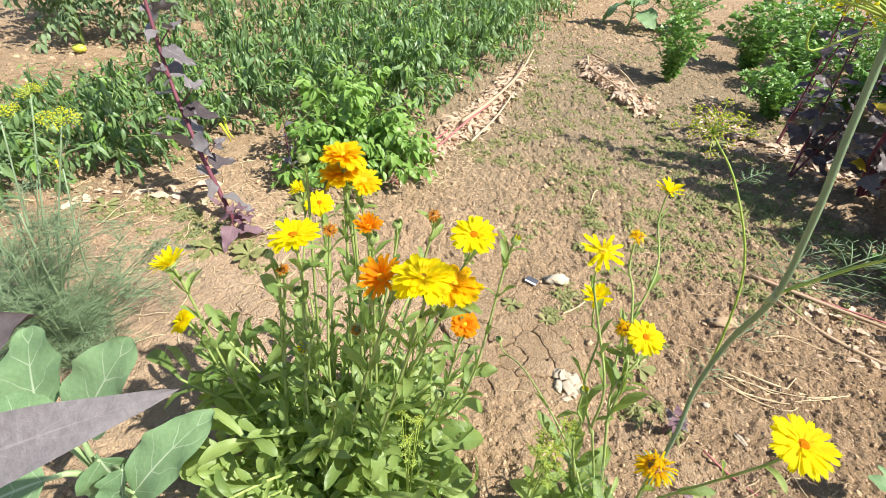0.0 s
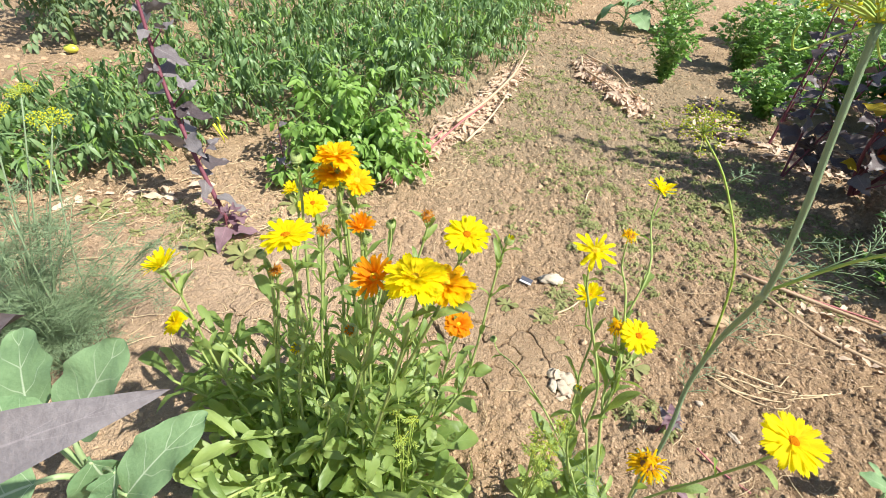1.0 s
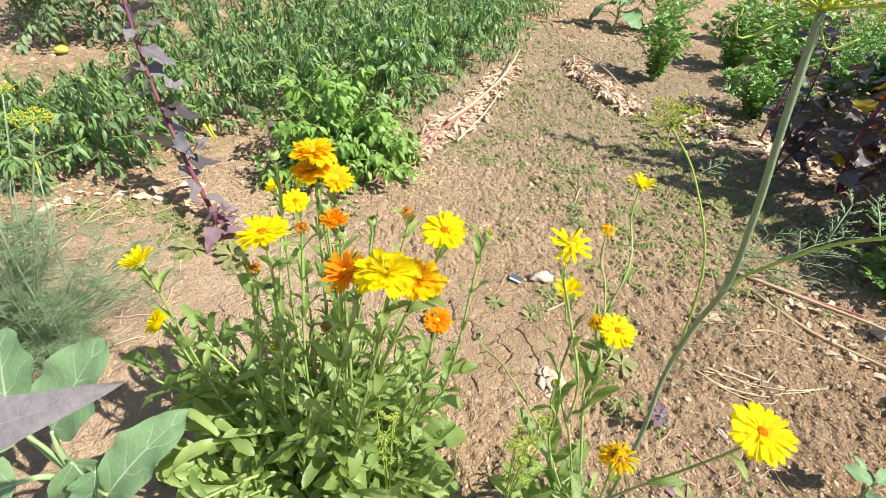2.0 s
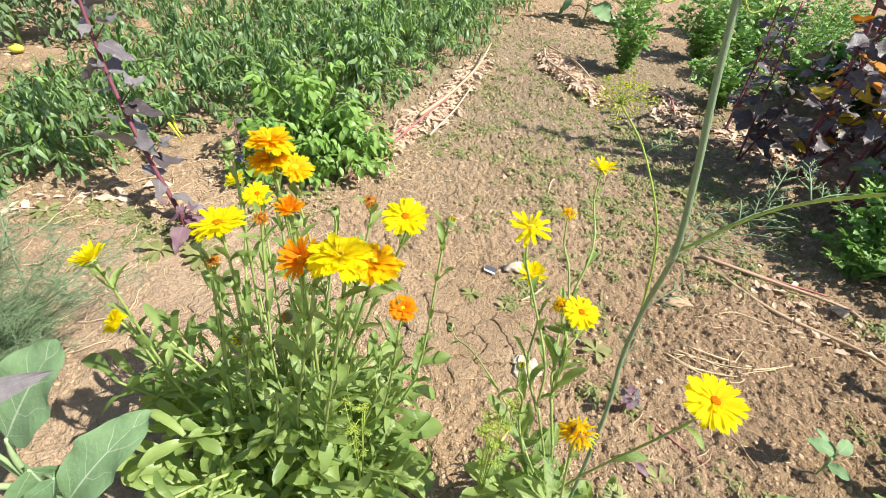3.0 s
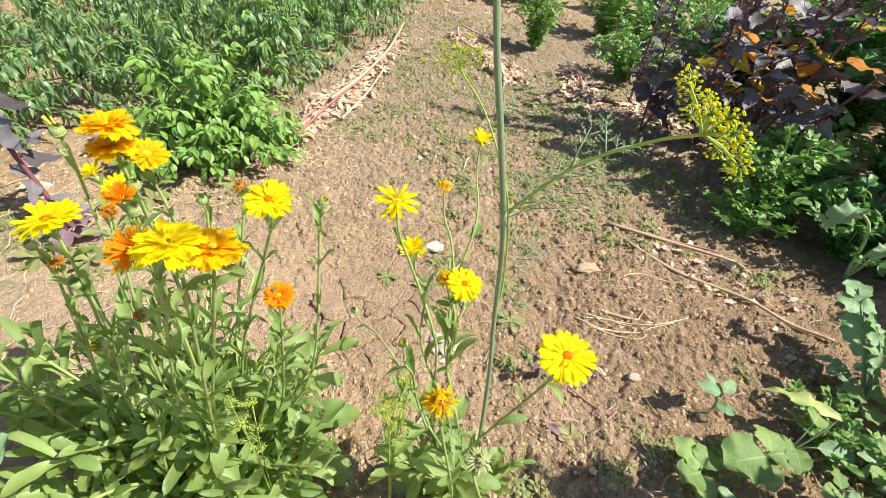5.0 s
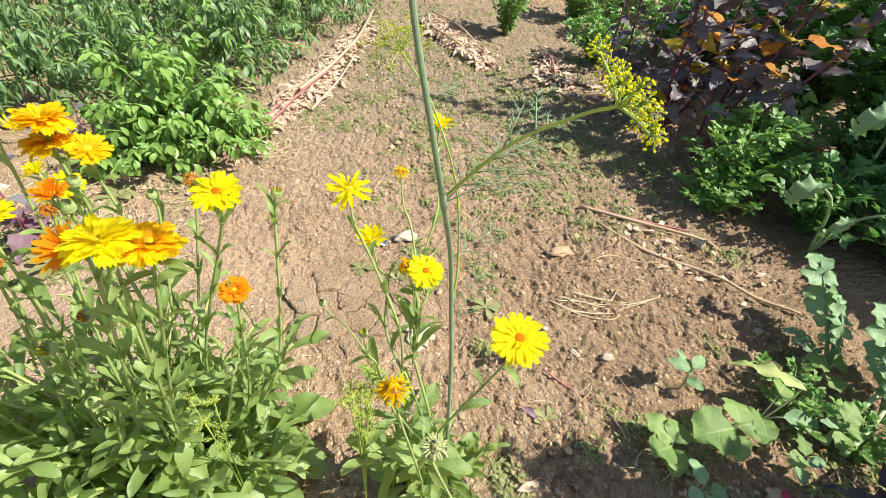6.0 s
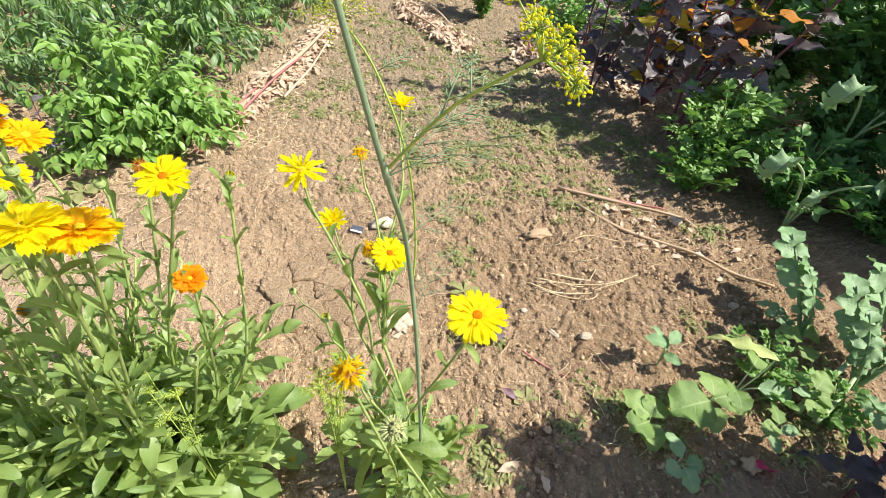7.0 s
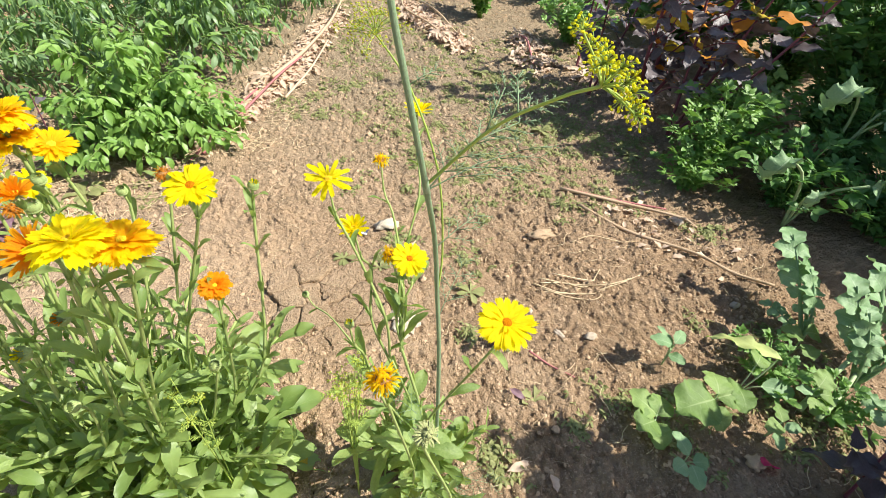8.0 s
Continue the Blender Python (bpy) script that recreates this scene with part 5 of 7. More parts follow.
def orach(x, y, label, stalks, seed, leaf_size=(0.06, 0.11), per=16, mats=("purple_orach_leaf",), lo=0.1, r=0.006):
    """Orach: magenta stalks (lists of places from the foot up) with arrow-shaped leaves and seedy tips."""
    rg = random.Random(seed)
    z = soil_at(x, y)
    plant = thing("orach_plant", x, y, z, label, "leafy plant", "purple orach plants")
    o = Vector((x, y, z))
    for pts in stalks:
        line = spline([Vector(p) - o for p in pts], 20)
        part("stalk", tpl_mesh("stalk", tube(line, r, r * 0.5, 7, 0.04), ORACH_STEM), plant)
        for k in range(per):
            t = lo + (1 - lo) * (k + rg.random()) / per
            i = int(t * 20)
            a = k * 2.39996 + rg.uniform(-0.5, 0.5)
            d = Vector((math.cos(a), math.sin(a), rg.uniform(-0.6, 0.6)))
            foot = line[i]
            s = rg.uniform(*leaf_size) * (1.15 - 0.5 * t)
            part("leaf", rg.choice(ORACH[rg.choice(mats)]), plant, aim(foot, d, (0, 0, 1), s * 1.25, rg.uniform(-55, 55)))
            if rg.random() < 0.35:
                q = foot + Vector((d.x, d.y, 1.1)) * s * 0.5
                part("twig", tpl_mesh("twig", tube([foot, foot.lerp(q, 0.5), q], r * 0.35, r * 0.2, 5), ORACH_STEM), plant)
                for _ in range(3):
                    dd = Vector((rg.uniform(-1, 1), rg.uniform(-1, 1), rg.uniform(0, 0.8)))
                    part("leaf", rg.choice(ORACH[rg.choice(mats)]), plant, aim(q, dd, (0, 0, 1), s * 0.55, rg.uniform(-30, 30)))
    return plant


orach(-0.775, 1.37, "purple orach with a magenta stalk leaning over bare soil", [
    [(-0.775, 1.37, 0.0), (-0.874, 1.444, 0.262), (-0.946, 1.519, 0.466), (-0.985, 1.580, 0.70), (-1.02, 1.62, 0.85)],
    ], 51, (0.065, 0.125), 24, ("purple_orach_leaf",) * 5 + ("dark_orach_leaf",), 0.10, 0.0085)
orach(-0.62, 1.62, "small purple orach seedling with few leaves", [[(-0.62, 1.62, 0), (-0.63, 1.63, 0.15), (-0.64, 1.66, 0.30)]], 52, (0.03, 0.05), 9, ("purple_orach_leaf",), 0.3, 0.003)
orach(-0.73, 1.29, "low orach shoot with pinkish purple leaves", [[(-0.735, 1.29, 0), (-0.735, 1.285, 0.05), (-0.73, 1.28, 0.11)]], 53, (0.07, 0.105), 5, ("pinkish_orach_leaf",), 0.3, 0.004)

orach(0.575, 0.64, "small grey-purple orach seedling on dug soil", [[(0.575, 0.64, 0), (0.58, 0.635, 0.05), (0.585, 0.63, 0.10)]], 60, (0.032, 0.05), 5, ("purple_orach_leaf", "pinkish_orach_leaf"), 0.4, 0.002)
# the paler share also stands for sunlit glints, the dark share for shaded leaves
RIGHT_LEAVES = ("dark_orach_leaf",) * 8 + ("purple_orach_leaf",) * 7 + ("orange_turned_leaf", "yellowed_leaf")
big = orach(1.86, 1.88, "large dark purple orach with some orange and yellow leaves", [
    [(1.86, 1.88, 0), (1.83, 1.86, 0.35), (1.76, 1.83, 0.7), (1.70, 1.80, 1.05)],
    [(1.86, 1.88, 0), (1.80, 1.90, 0.5), (1.72, 1.90, 1.0), (1.66, 1.90, 1.35)],
    [(1.86, 1.88, 0), (1.95, 1.80, 0.3), (2.03, 1.72, 0.6), (2.10, 1.68, 0.9)],
    [(1.86, 1.88, 0), (1.92, 1.98, 0.35), (1.98, 2.05, 0.75), (2.02, 2.10, 1.1)],
    [(1.86, 1.88, 0), (1.72, 1.80, 0.25), (1.64, 1.72, 0.5), (1.60, 1.70, 0.72)]], 54, (0.06, 0.12), 26, RIGHT_LEAVES, 0.15, 0.009)
for place, way, s, mname in (((1.66, 1.70, 0.59), (0.8, -0.3, -0.2), 0.19, "orange_turned_leaf"), ((1.70, 1.68, 0.52), (0.9, -0.4, -0.25), 0.22, "orange_turned_leaf"), ((1.84, 1.58, 0.62), (0.7, -0.3, -0.3), 0.12, "yellowed_leaf"), ((1.88, 1.54, 0.57), (0.9, -0.3, -0.1), 0.14, "yellowed_leaf"), ((1.98, 1.50, 0.56), (0.9, -0.4, 0.0), 0.17, "orange_turned_leaf"), ((1.82, 1.47, 0.47), (0.9, -0.2, -0.2), 0.15, "orange_turned_leaf"), ((1.76, 1.58, 0.47), (0.9, -0.2, 0.1), 0.14, "purple_orach_leaf"), ((1.84, 1.50, 0.40), (0.9, -0.2, 0.05), 0.16, "purple_orach_leaf"), ((1.82, 1.58, 0.55), (0.6, -0.6, 0.1), 0.12, "purple_orach_leaf"), ((1.66, 1.48, 0.29), (0.6, -0.6, 0.2), 0.10, "purple_orach_leaf"), ((2.05, 1.60, 0.66), (0.8, -0.4, 0.2), 0.12, "yellowed_leaf"), ((1.56, 1.68, 0.45), (-0.7, -0.4, 0.1), 0.11, "dark_orach_leaf"), ((1.60, 1.60, 0.33), (-0.6, -0.6, 0.0), 0.12, "dark_orach_leaf")):
    foot = Vector(place) - Vector(big.location)
    part("leaf", ORACH[mname][1], big, aim(foot, way, (0.3, -0.3, 0.9), s))
    root = Vector((foot.x * 0.35 - 0.02, foot.y * 0.35, foot.z - 0.16))
    part("twig", tpl_mesh("twig", tube(spline([root, root.lerp(foot, 0.6) + Vector((0, 0, 0.02)), foot], 6), 0.0035, 0.0018, 5), ORACH_STEM), big)
orach(1.80, 1.58, "dark purple orach with some orange leaves", [
    [(1.80, 1.58, 0), (1.78, 1.60, 0.3), (1.74, 1.62, 0.6), (1.72, 1.62, 0.8)],
    [(1.80, 1.58, 0), (1.88, 1.55, 0.3), (1.95, 1.52, 0.6), (1.98, 1.45, 0.9)],
    [(1.80, 1.58, 0), (1.95, 1.40, 0.4), (2.05, 1.28, 0.8), (2.10, 1.20, 1.05)]], 61, (0.07, 0.125), 26, RIGHT_LEAVES, 0.25, 0.007)
# added plant: widens the shadow on the ground and fills a shaded gap
orach(1.62, 2.02, "dark purple orach with drooping leaves", [
    [(1.62, 2.02, 0), (1.60, 2.03, 0.35), (1.58, 2.05, 0.72)], [(1.62, 2.02, 0), (1.68, 1.98, 0.3), (1.72, 1.95, 0.6)]], 62, (0.06, 0.11), 22, ("dark_orach_leaf",) * 4 + ("purple_orach_leaf",), 0.2, 0.006)
orach(1.72, 2.35, "dark purple orach with drooping leaves", [
    [(1.72, 2.35, 0), (1.71, 2.34, 0.4), (1.70, 2.36, 0.8)], [(1.72, 2.35, 0), (1.78, 2.40, 0.35), (1.82, 2.42, 0.6)]], 55, (0.05, 0.09), 14, ("dark_orach_leaf",), 0.2, 0.006)
orach(2.30, 2.05, "large dark purple orach with some orange and yellow leaves", [
    [(2.30, 2.05, 0), (2.28, 2.0, 0.4), (2.24, 1.95, 0.8), (2.22, 1.92, 1.15)],
    [(2.30, 2.05, 0), (2.40, 2.0, 0.4), (2.46, 1.95, 0.85)]], 56, (0.06, 0.12), 26, RIGHT_LEAVES, 0.15, 0.010)
near = orach(-0.36, 0.09, "purple orach with a long grey-purple leaf close to the path", [[(-0.36, 0.09, 0), (-0.35, 0.10, 0.4), (-0.335, 0.105, 0.72), (-0.33, 0.11, 0.82)]], 57, (0.07, 0.10), 5, ("purple_orach_leaf",), 0.3, 0.005)
BIG_LEAF = tpl_mesh("leaf", leaf("arrow", 1.0, 0.34, 0.25, 0.05, 0.012, 1.6, 0.03, 2.0, 0.1, 16, 6, 99), ORACH_LEAF)
no = Vector(near.location)
part("leaf", BIG_LEAF, near, aim(Vector((-0.273, 0.108, 0.779)) - no, (0.126, 0.034, 0.048), (0.2, -0.45, 0.9), 0.140))
part("leaf", ORACH["dark_orach_leaf"][1], near, aim(Vector((-0.285, 0.118, 0.845)) - no, (0.089, 0.022, 0.039), (0.2, -0.5, 0.8), 0.098))
part("leaf_stalk", tpl_mesh("leaf_stalk", tube([Vector((-0.335, 0.105, 0.74)) - no, Vector((-0.30, 0.106, 0.757)) - no, Vector((-0.255, 0.109, 0.778)) - no], 0.0016, 0.0011, 5), ORACH_STEM), near)
# shade caster out of view: its foliage dapples the dug ground
orach(1.33, -0.02, "unseen tall dark purple orach, added to shade the dug ground", [
    [(1.33, -0.02, 0), (1.31, 0.0, 0.35), (1.28, 0.02, 0.7), (1.26, 0.02, 0.95)],
    [(1.33, -0.02, 0), (1.27, -0.04, 0.35), (1.20, -0.06, 0.6)],
    [(1.33, -0.02, 0), (1.37, 0.0, 0.4), (1.38, 0.03, 0.75)],
    [(1.33, -0.02, 0), (1.42, -0.10, 0.4), (1.50, -0.16, 0.8)],
    [(1.33, -0.02, 0), (1.30, -0.12, 0.4), (1.30, -0.20, 0.75)]], 58, (0.13, 0.18), 42, ("dark_orach_leaf",), 0.2, 0.008)
orach(1.20, 0.09, "low dark purple orach shoot with broad leaves", [[(1.20, 0.09, 0), (1.18, 0.10, 0.10), (1.15, 0.11, 0.2)]], 59, (0.08, 0.11), 6, ("dark_orach_leaf",), 0.35, 0.004)

# ---------------------------------------------------------------- peppers
PEPPER = [tpl_mesh("leaf", leaf("ovate", 1.0, 0.54, 0.5 + 0.35 * k, 0.25, 0.03, 1.4, 0, 0, 0.15 * (k - 1), 7, 4, 110 + k), m) for m in (PEPPER_LEAF, PEPPER_NEW) for k in range(4)]
PEPPER_T = [leaf("ovate", 1.0, 0.30, 0.6 + 0.4 * k, 0.22, 0.0, 1, 0, 0, 0.15, 5, 2, 120 + k) for k in range(4)]
PEPPER_B = [leaf("ovate", 1.0, 0.60, 0.5 + 0.35 * k, 0.28, 0.0, 1, 0, 0, 0.15, 6, 2, 124 + k) for k in range(4)]
CHILI_ME = tpl_mesh("chili", tube(spline([(0, 0, 0), (0.006, 0, -0.03), (0.004, 0.004, -0.07), (-0.012, 0.006, -0.105)], 10), 0.0075, 0.0015, 8, 0.08), CHILI)


def pepper(x, y, h, r, seed, near=True, young=0.35, leaves=150, chilis=0, leaf_len=(0.06, 0.10), droop=0.5, label="leafy green pepper plant in its row"):
    """A pepper: forking stems and a crown of pointed leaves."""
    rg = random.Random(seed)
    z = soil_at(x, y)
    plant = thing("pepper_plant", x, y, z, label, "vegetable", "pepper plants in rows")
    hubs, stems, crown = [], Buf(), (Buf(), Buf())
    stems.add(tube([(0, 0, -0.02), (0.004, 0, h * 0.2), (0, 0.004, h * 0.36)], 0.0065, 0.005, 6))
    for k in range(22):
        a = k * 2.39996 + rg.uniform(-0.3, 0.3)
        t = math.sqrt((k + 0.5) / 16)
        top = Vector((math.cos(a) * r * min(t, 1.02) * 0.92, math.sin(a) * r * min(t, 1.02) * 0.92, h * (0.97 - 0.62 * t * t) * rg.uniform(0.86, 1.08)))
        line = spline([(0, 0, h * 0.3), (top.x * 0.5, top.y * 0.5, h * 0.30 + (top.z - h * 0.3) * 0.62), top], 6)
        stems.add(tube(line, 0.0036, 0.0016, 5))
        hubs.append(line)
    part("stem", stems.mesh("stem", PEPPER_STEM), plant)
    for k in range(leaves):
        line = hubs[k % 22]
        t = 1 - rg.random() ** 1.4 * 0.8
        i = min(6, int(round(t * 6)))
        p = line[i]
        a = rg.uniform(0, 6.283)
        out = Vector((p.x, p.y, 0)) / max(r, 0.01)
        d = Vector((math.cos(a), math.sin(a), 0)) + out * 0.9
        tip = i >= 6 and rg.random() < 0.6
        d.z = rg.uniform(0.0, 0.9) if tip else rg.uniform(-1.5, 0.2) * droop * 1.6
        s = rg.uniform(*leaf_len) * (0.62 if tip else 1.0)
        q = p + Vector((rg.uniform(-1, 1), rg.uniform(-1, 1), rg.uniform(-0.6, 0.6))) * 0.02 + d.normalized() * 0.01
        new_leaf = young > 0.9 or tip and rg.random() < young * 2 or rg.random() < young * 0.4
        m = aim(q, d, (0, 0, 1), s, rg.uniform(-35, 35))
        if near and k < 290:
            part("leaf", PEPPER[(4 if new_leaf else 0) + rg.randrange(4)], plant, m)
        else:
            crown[int(new_leaf)].add((PEPPER_B if young > 0.9 else PEPPER_T)[rg.randrange(4)], m)
    for b, mt in zip(crown, (PEPPER_LEAF, PEPPER_NEW)):
        if b.n:
            tagged(part("crown", b.mesh("crown", mt), plant), kind="stuff")
    for k in range(chilis):
        a = rg.uniform(3.4, 6.0)
        part("chili", CHILI_ME, plant, pose(math.cos(a) * r * 0.75, math.sin(a) * r * 0.75, h * rg.uniform(0.22, 0.42), rg.uniform(-20, 20), rg.uniform(-20, 20), rg.uniform(0, 360)), "long yellow-green chili pepper")
    return plant


def row_point(x0, s):
    return x0 + 0.40 * s, 0.917 * s


pepper(-0.66, 2.36, 0.44, 0.28, 202, False, 0.85, 760, 0, (0.045, 0.07), 0.45, "light green leafy plant in the pepper row")
pepper(-0.42, 1.87, 0.45, 0.37, 201, True, 1.0, 1100, 0, (0.038, 0.062), 0.4, "light green leafy plant at the end of the pepper row")
pepper(-0.50, 1.76, 0.27, 0.24, 203, False, 1.0, 560, 0, (0.038, 0.06), 0.45, "light green leafy plant at the end of the pepper row")
pepper(-0.27, 1.83, 0.30, 0.22, 204, False, 1.0, 520, 0, (0.038, 0.06), 0.45, "light green leafy plant at the end of the pepper row")
for k in range(12):
    s = 0.36 * k
    pepper(-0.30 + 0.39 * s + 0.05 * math.sin(5 * k), 2.46 + 0.92 * s + 0.04 * math.cos(7 * k), 0.54 + 0.03 * (k % 2), 0.31, 210 + k, k < 1, 0.6 if k < 3 else 0.3, 760 if k < 5 else 430, 0, (0.045, 0.078), 0.8)
for k, (x, y, h, c) in enumerate([(-1.70, 1.52, 0.34, 2), (-1.42, 1.74, 0.36, 2), (-1.20, 2.0, 0.40, 2)] + [(-1.02 + 0.14 * n, 2.28 + 0.33 * n, 0.46, 1 if n < 3 else 0) for n in range(12)]):
    pepper(x, y, h, 0.27, 240 + k, False, 0.25, 620 if k < 8 else 330, c, (0.045, 0.082), 1.25, "pepper plant with long drooping leaves" + (" and hanging yellow chilis" if c else ""))
for k, (x, y, h, c) in enumerate([(-2.10, 1.70, 0.32, 1), (-1.92, 2.02, 0.28, 1), (-1.74, 2.30, 0.28, 1), (-1.61, 2.71, 0.36, 0)] + [(-1.46 + 0.15 * n, 3.06 + 0.35 * n, 0.46, 0) for n in range(9)]):
    pepper(x, y, h, 0.27, 260 + k, False, 0.2, 560 if k < 8 else 330, c, (0.045, 0.082), 1.25, "pepper plant with long drooping leaves" + (" and hanging yellow chilis" if c else ""))
for k, (x, y, h) in enumerate([(-2.2, 3.95, 0.62), (-2.05, 4.1, 0.62), (-1.9, 4.5, 0.6), (-1.7, 4.9, 0.6), (-3.5, 4.4, 0.6), (-3.2, 4.9, 0.6), (-2.7, 5.2, 0.6), (-2.3, 5.6, 0.6)]):
    pepper(x, y, h, 0.30, 280 + k, False, 0.1, 320, 0, (0.05, 0.09), 0.9, "dark green bushy vegetable plant behind the peppers")
tom = new("tomato", tpl_mesh("tomato", (lump(8, 0.03, 3)[0] * (1, 1.1, 1.15), lump(8, 0.03, 3)[1], lump(8, 0.03, 3)[2]), TOMATO))
tom.matrix_basis = pose(-2.42, 3.03, soil_at(-2.42, 3.03) + 0.036) @ Matrix.Scale(0.040, 4)


def tomato_plant(x, y, h, seed):
    """Leaning stalks with drooping compound leaves."""
    rg = random.Random(seed)
    z = soil_at(x, y)
    plant = thing("tomato_plant", x, y, z, "tall tomato plant with curled grey-green leaves", "vegetable", "tomato plants")
    crown = Buf()
    tpl = [leaf("ovate", 1.0, 0.5, 0.9 + 0.4 * k, 0.4, 0.06, 1.6, 0.15, 3.0, 0.4, 7, 2, 190 + k) for k in range(3)]
    for j in range(3):
        a = j * 2.1 + rg.uniform(-0.4, 0.4)
        line = spline([(0, 0, -0.02), (math.cos(a) * 0.05, math.sin(a) * 0.05, h * 0.5), (math.cos(a) * 0.16, math.sin(a) * 0.16, h)], 12)
        part("stalk", tpl_mesh("stalk", tube(line, 0.009, 0.005, 7, 0.05), PEPPER_STEM), plant)
        for k in range(16):
            p = line[2 + k * 10 // 16]
            b = k * 2.4 + a
            rib = spline([p, p + Vector((math.cos(b) * 0.10, math.sin(b) * 0.10, 0.05)), p + Vector((math.cos(b) * 0.26, math.sin(b) * 0.26, -0.07))], 6)
            crown.add(tube(rib, 0.0026, 0.0014, 4))
            for i in (2, 3, 4, 5, 6):
                for sgn in (-1, 1):
                    d = Vector((math.cos(b + sgn * 1.1), math.sin(b + sgn * 1.1), rg.uniform(-0.7, 0.1)))
                    crown.add(tpl[rg.randrange(3)], aim(rib[i], d, (0, 0, 1), rg.uniform(0.055, 0.09), rg.uniform(-30, 30)))
    tagged(part("crown", crown.mesh("crown", TOMATO_LEAF), plant), kind="stuff")


tomato_plant(-2.54, 3.24, 0.9, 291)
tomato_plant(-2.16, 3.42, 0.85, 292)
tomato_plant(-2.95, 3.75, 0.7, 293)
tagged(tom, "unripe yellow-green tomato lying on the soil", "tomato")

# ---------------------------------------------------------------- celery
def compound_tpl(seed, nl=4):
    """A leaf of three notched leaflets on a short stalk."""
    rg = random.Random(seed)
    b = Buf()
    for turn, size in ((-58, 0.5), (58, 0.5), (0, 0.66)):
        m = pose(0.36, 0, 0, rg.uniform(-25, 25), rg.uniform(-20, 10), turn + rg.uniform(-12, 12)) @ Matrix.Scale(size, 4)
        b.add(leaf("ovate", 1.0, 0.72, 0.45, 0.3, 0.05, 1.6, 0.3, 2.0, 0.2, nl, 2, seed * 3 + turn), m)
    b.add(tube([(0, 0, 0), (0.2, 0, 0.01), (0.4, 0, 0)], 0.018, 0.012, 3))
    return np.concatenate(b.v), b.f, np.concatenate(b.uv)


CELERY_T = [compound_tpl(130 + k) for k in range(4)]
BUSH_T = [compound_tpl(135 + k, 3) for k in range(4)]
CELERY = [tpl_mesh("leaf", t, CELERY_LEAF) for t in CELERY_T]
BUSHES = [tpl_mesh("leaf", t, BUSH_LEAF) for t in BUSH_T]


def celery(x, y, h, r, seed, stalks=18, label="bushy green celery plant", leaf_s=(0.03, 0.05), meshes=None, stem=None, name="celery_plant", joined=False):
    rg = random.Random(seed)
    z = soil_at(x, y)
    plant = thing(name, x, y, z, label, "vegetable" if name == "celery_plant" else "bush", "celery plants" if name == "celery_plant" else "")
    stems, crown = Buf(), Buf()
    for k in range(stalks):
        a = k * 2.39996 + rg.uniform(-0.3, 0.3)
        t = math.sqrt((k + 0.5) / stalks)
        top = Vector((math.cos(a) * r * t, math.sin(a) * r * t, h * (1.0 - 0.45 * t * t) * rg.uniform(0.8, 1.05)))
        line = spline([(0.01 * math.cos(a), 0.01 * math.sin(a), -0.01), (top.x * 0.4, top.y * 0.4, top.z * 0.6), top], 8)
        stems.add(tube(line, 0.0035, 0.0014, 5))
        for i in (1, 2, 3, 4, 5, 6, 7, 8, 8):
            for sgn in (-1, 1):
                d = Vector((math.cos(a + sgn * 1.2) + rg.uniform(-0.5, 0.5), math.sin(a + sgn * 1.2) + rg.uniform(-0.5, 0.5), rg.uniform(-0.1, 1.2)))
                m = aim(line[i], d, (0, 0, 1), rg.uniform(*leaf_s) * (1.35 if i == 8 else 1.15), rg.uniform(-40, 40))
                if joined:
                    crown.add((CELERY_T if meshes is None else BUSH_T)[rg.randrange(4)], m)
                else:
                    part("leaf", rg.choice(meshes or CELERY), plant, m)
    tagged(part("stalk", stems.mesh("stalk", stem or CELERY_STEM), plant), kind="stuff")
    if joined:
        tagged(part("crown", crown.mesh("crown", (meshes or CELERY)[0].materials[0]), plant), kind="stuff")
    return plant


celery(1.47, 3.33, 0.46, 0.17, 301, 24, leaf_s=(0.035, 0.06), joined=True)
celery(2.2, 3.72, 0.48, 0.27, 302, 36, leaf_s=(0.04, 0.065), joined=True)
celery(1.90, 2.78, 0.28, 0.25, 303, 30, leaf_s=(0.035, 0.06), joined=True)
celery(2.55, 3.05, 0.45, 0.28, 304, 30, joined=True)
celery(2.28, 3.22, 0.36, 0.22, 305, 28, leaf_s=(0.04, 0.065), joined=True)
celery(2.75, 3.86, 0.46, 0.24, 310, 30, leaf_s=(0.04, 0.065), joined=True)
celery(3.0, 3.6, 0.5, 0.32, 311, 34, joined=True)
celery(2.9, 4.3, 0.5, 0.32, 312, 34, joined=True)
celery(3.45, 4.1, 0.5, 0.32, 313, 34, joined=True)
celery(2.0, 4.7, 0.45, 0.30, 314, 30, joined=True)
celery(2.15, 0.80, 0.30, 0.30, 315, 26, "low dark green leafy herb", (0.04, 0.07), BUSHES, None, "celery_plant", True)
celery(1.92, 1.02, 0.26, 0.24, 316, 22, "low dark green leafy herb", (0.035, 0.06), BUSHES, None, "celery_plant", True)
celery(2.35, 1.15, 0.45, 0.30, 317, 30, "low dark green leafy herb", (0.04, 0.07), BUSHES, None, "celery_plant", True)
celery(1.24, 0.39, 0.09, 0.10, 319, 8, "small bright green herb on dug soil", (0.02, 0.035))
celery(1.33, 0.26, 0.09, 0.09, 330, 8, "small bright green herb on dug soil", (0.02, 0.035))
celery(1.80, 1.30, 0.34, 0.25, 306, 26, leaf_s=(0.035, 0.06))
celery(1.62, 1.20, 0.17, 0.17, 307, 14)
celery(2.05, 1.48, 0.34, 0.24, 308, 22, leaf_s=(0.035, 0.06))
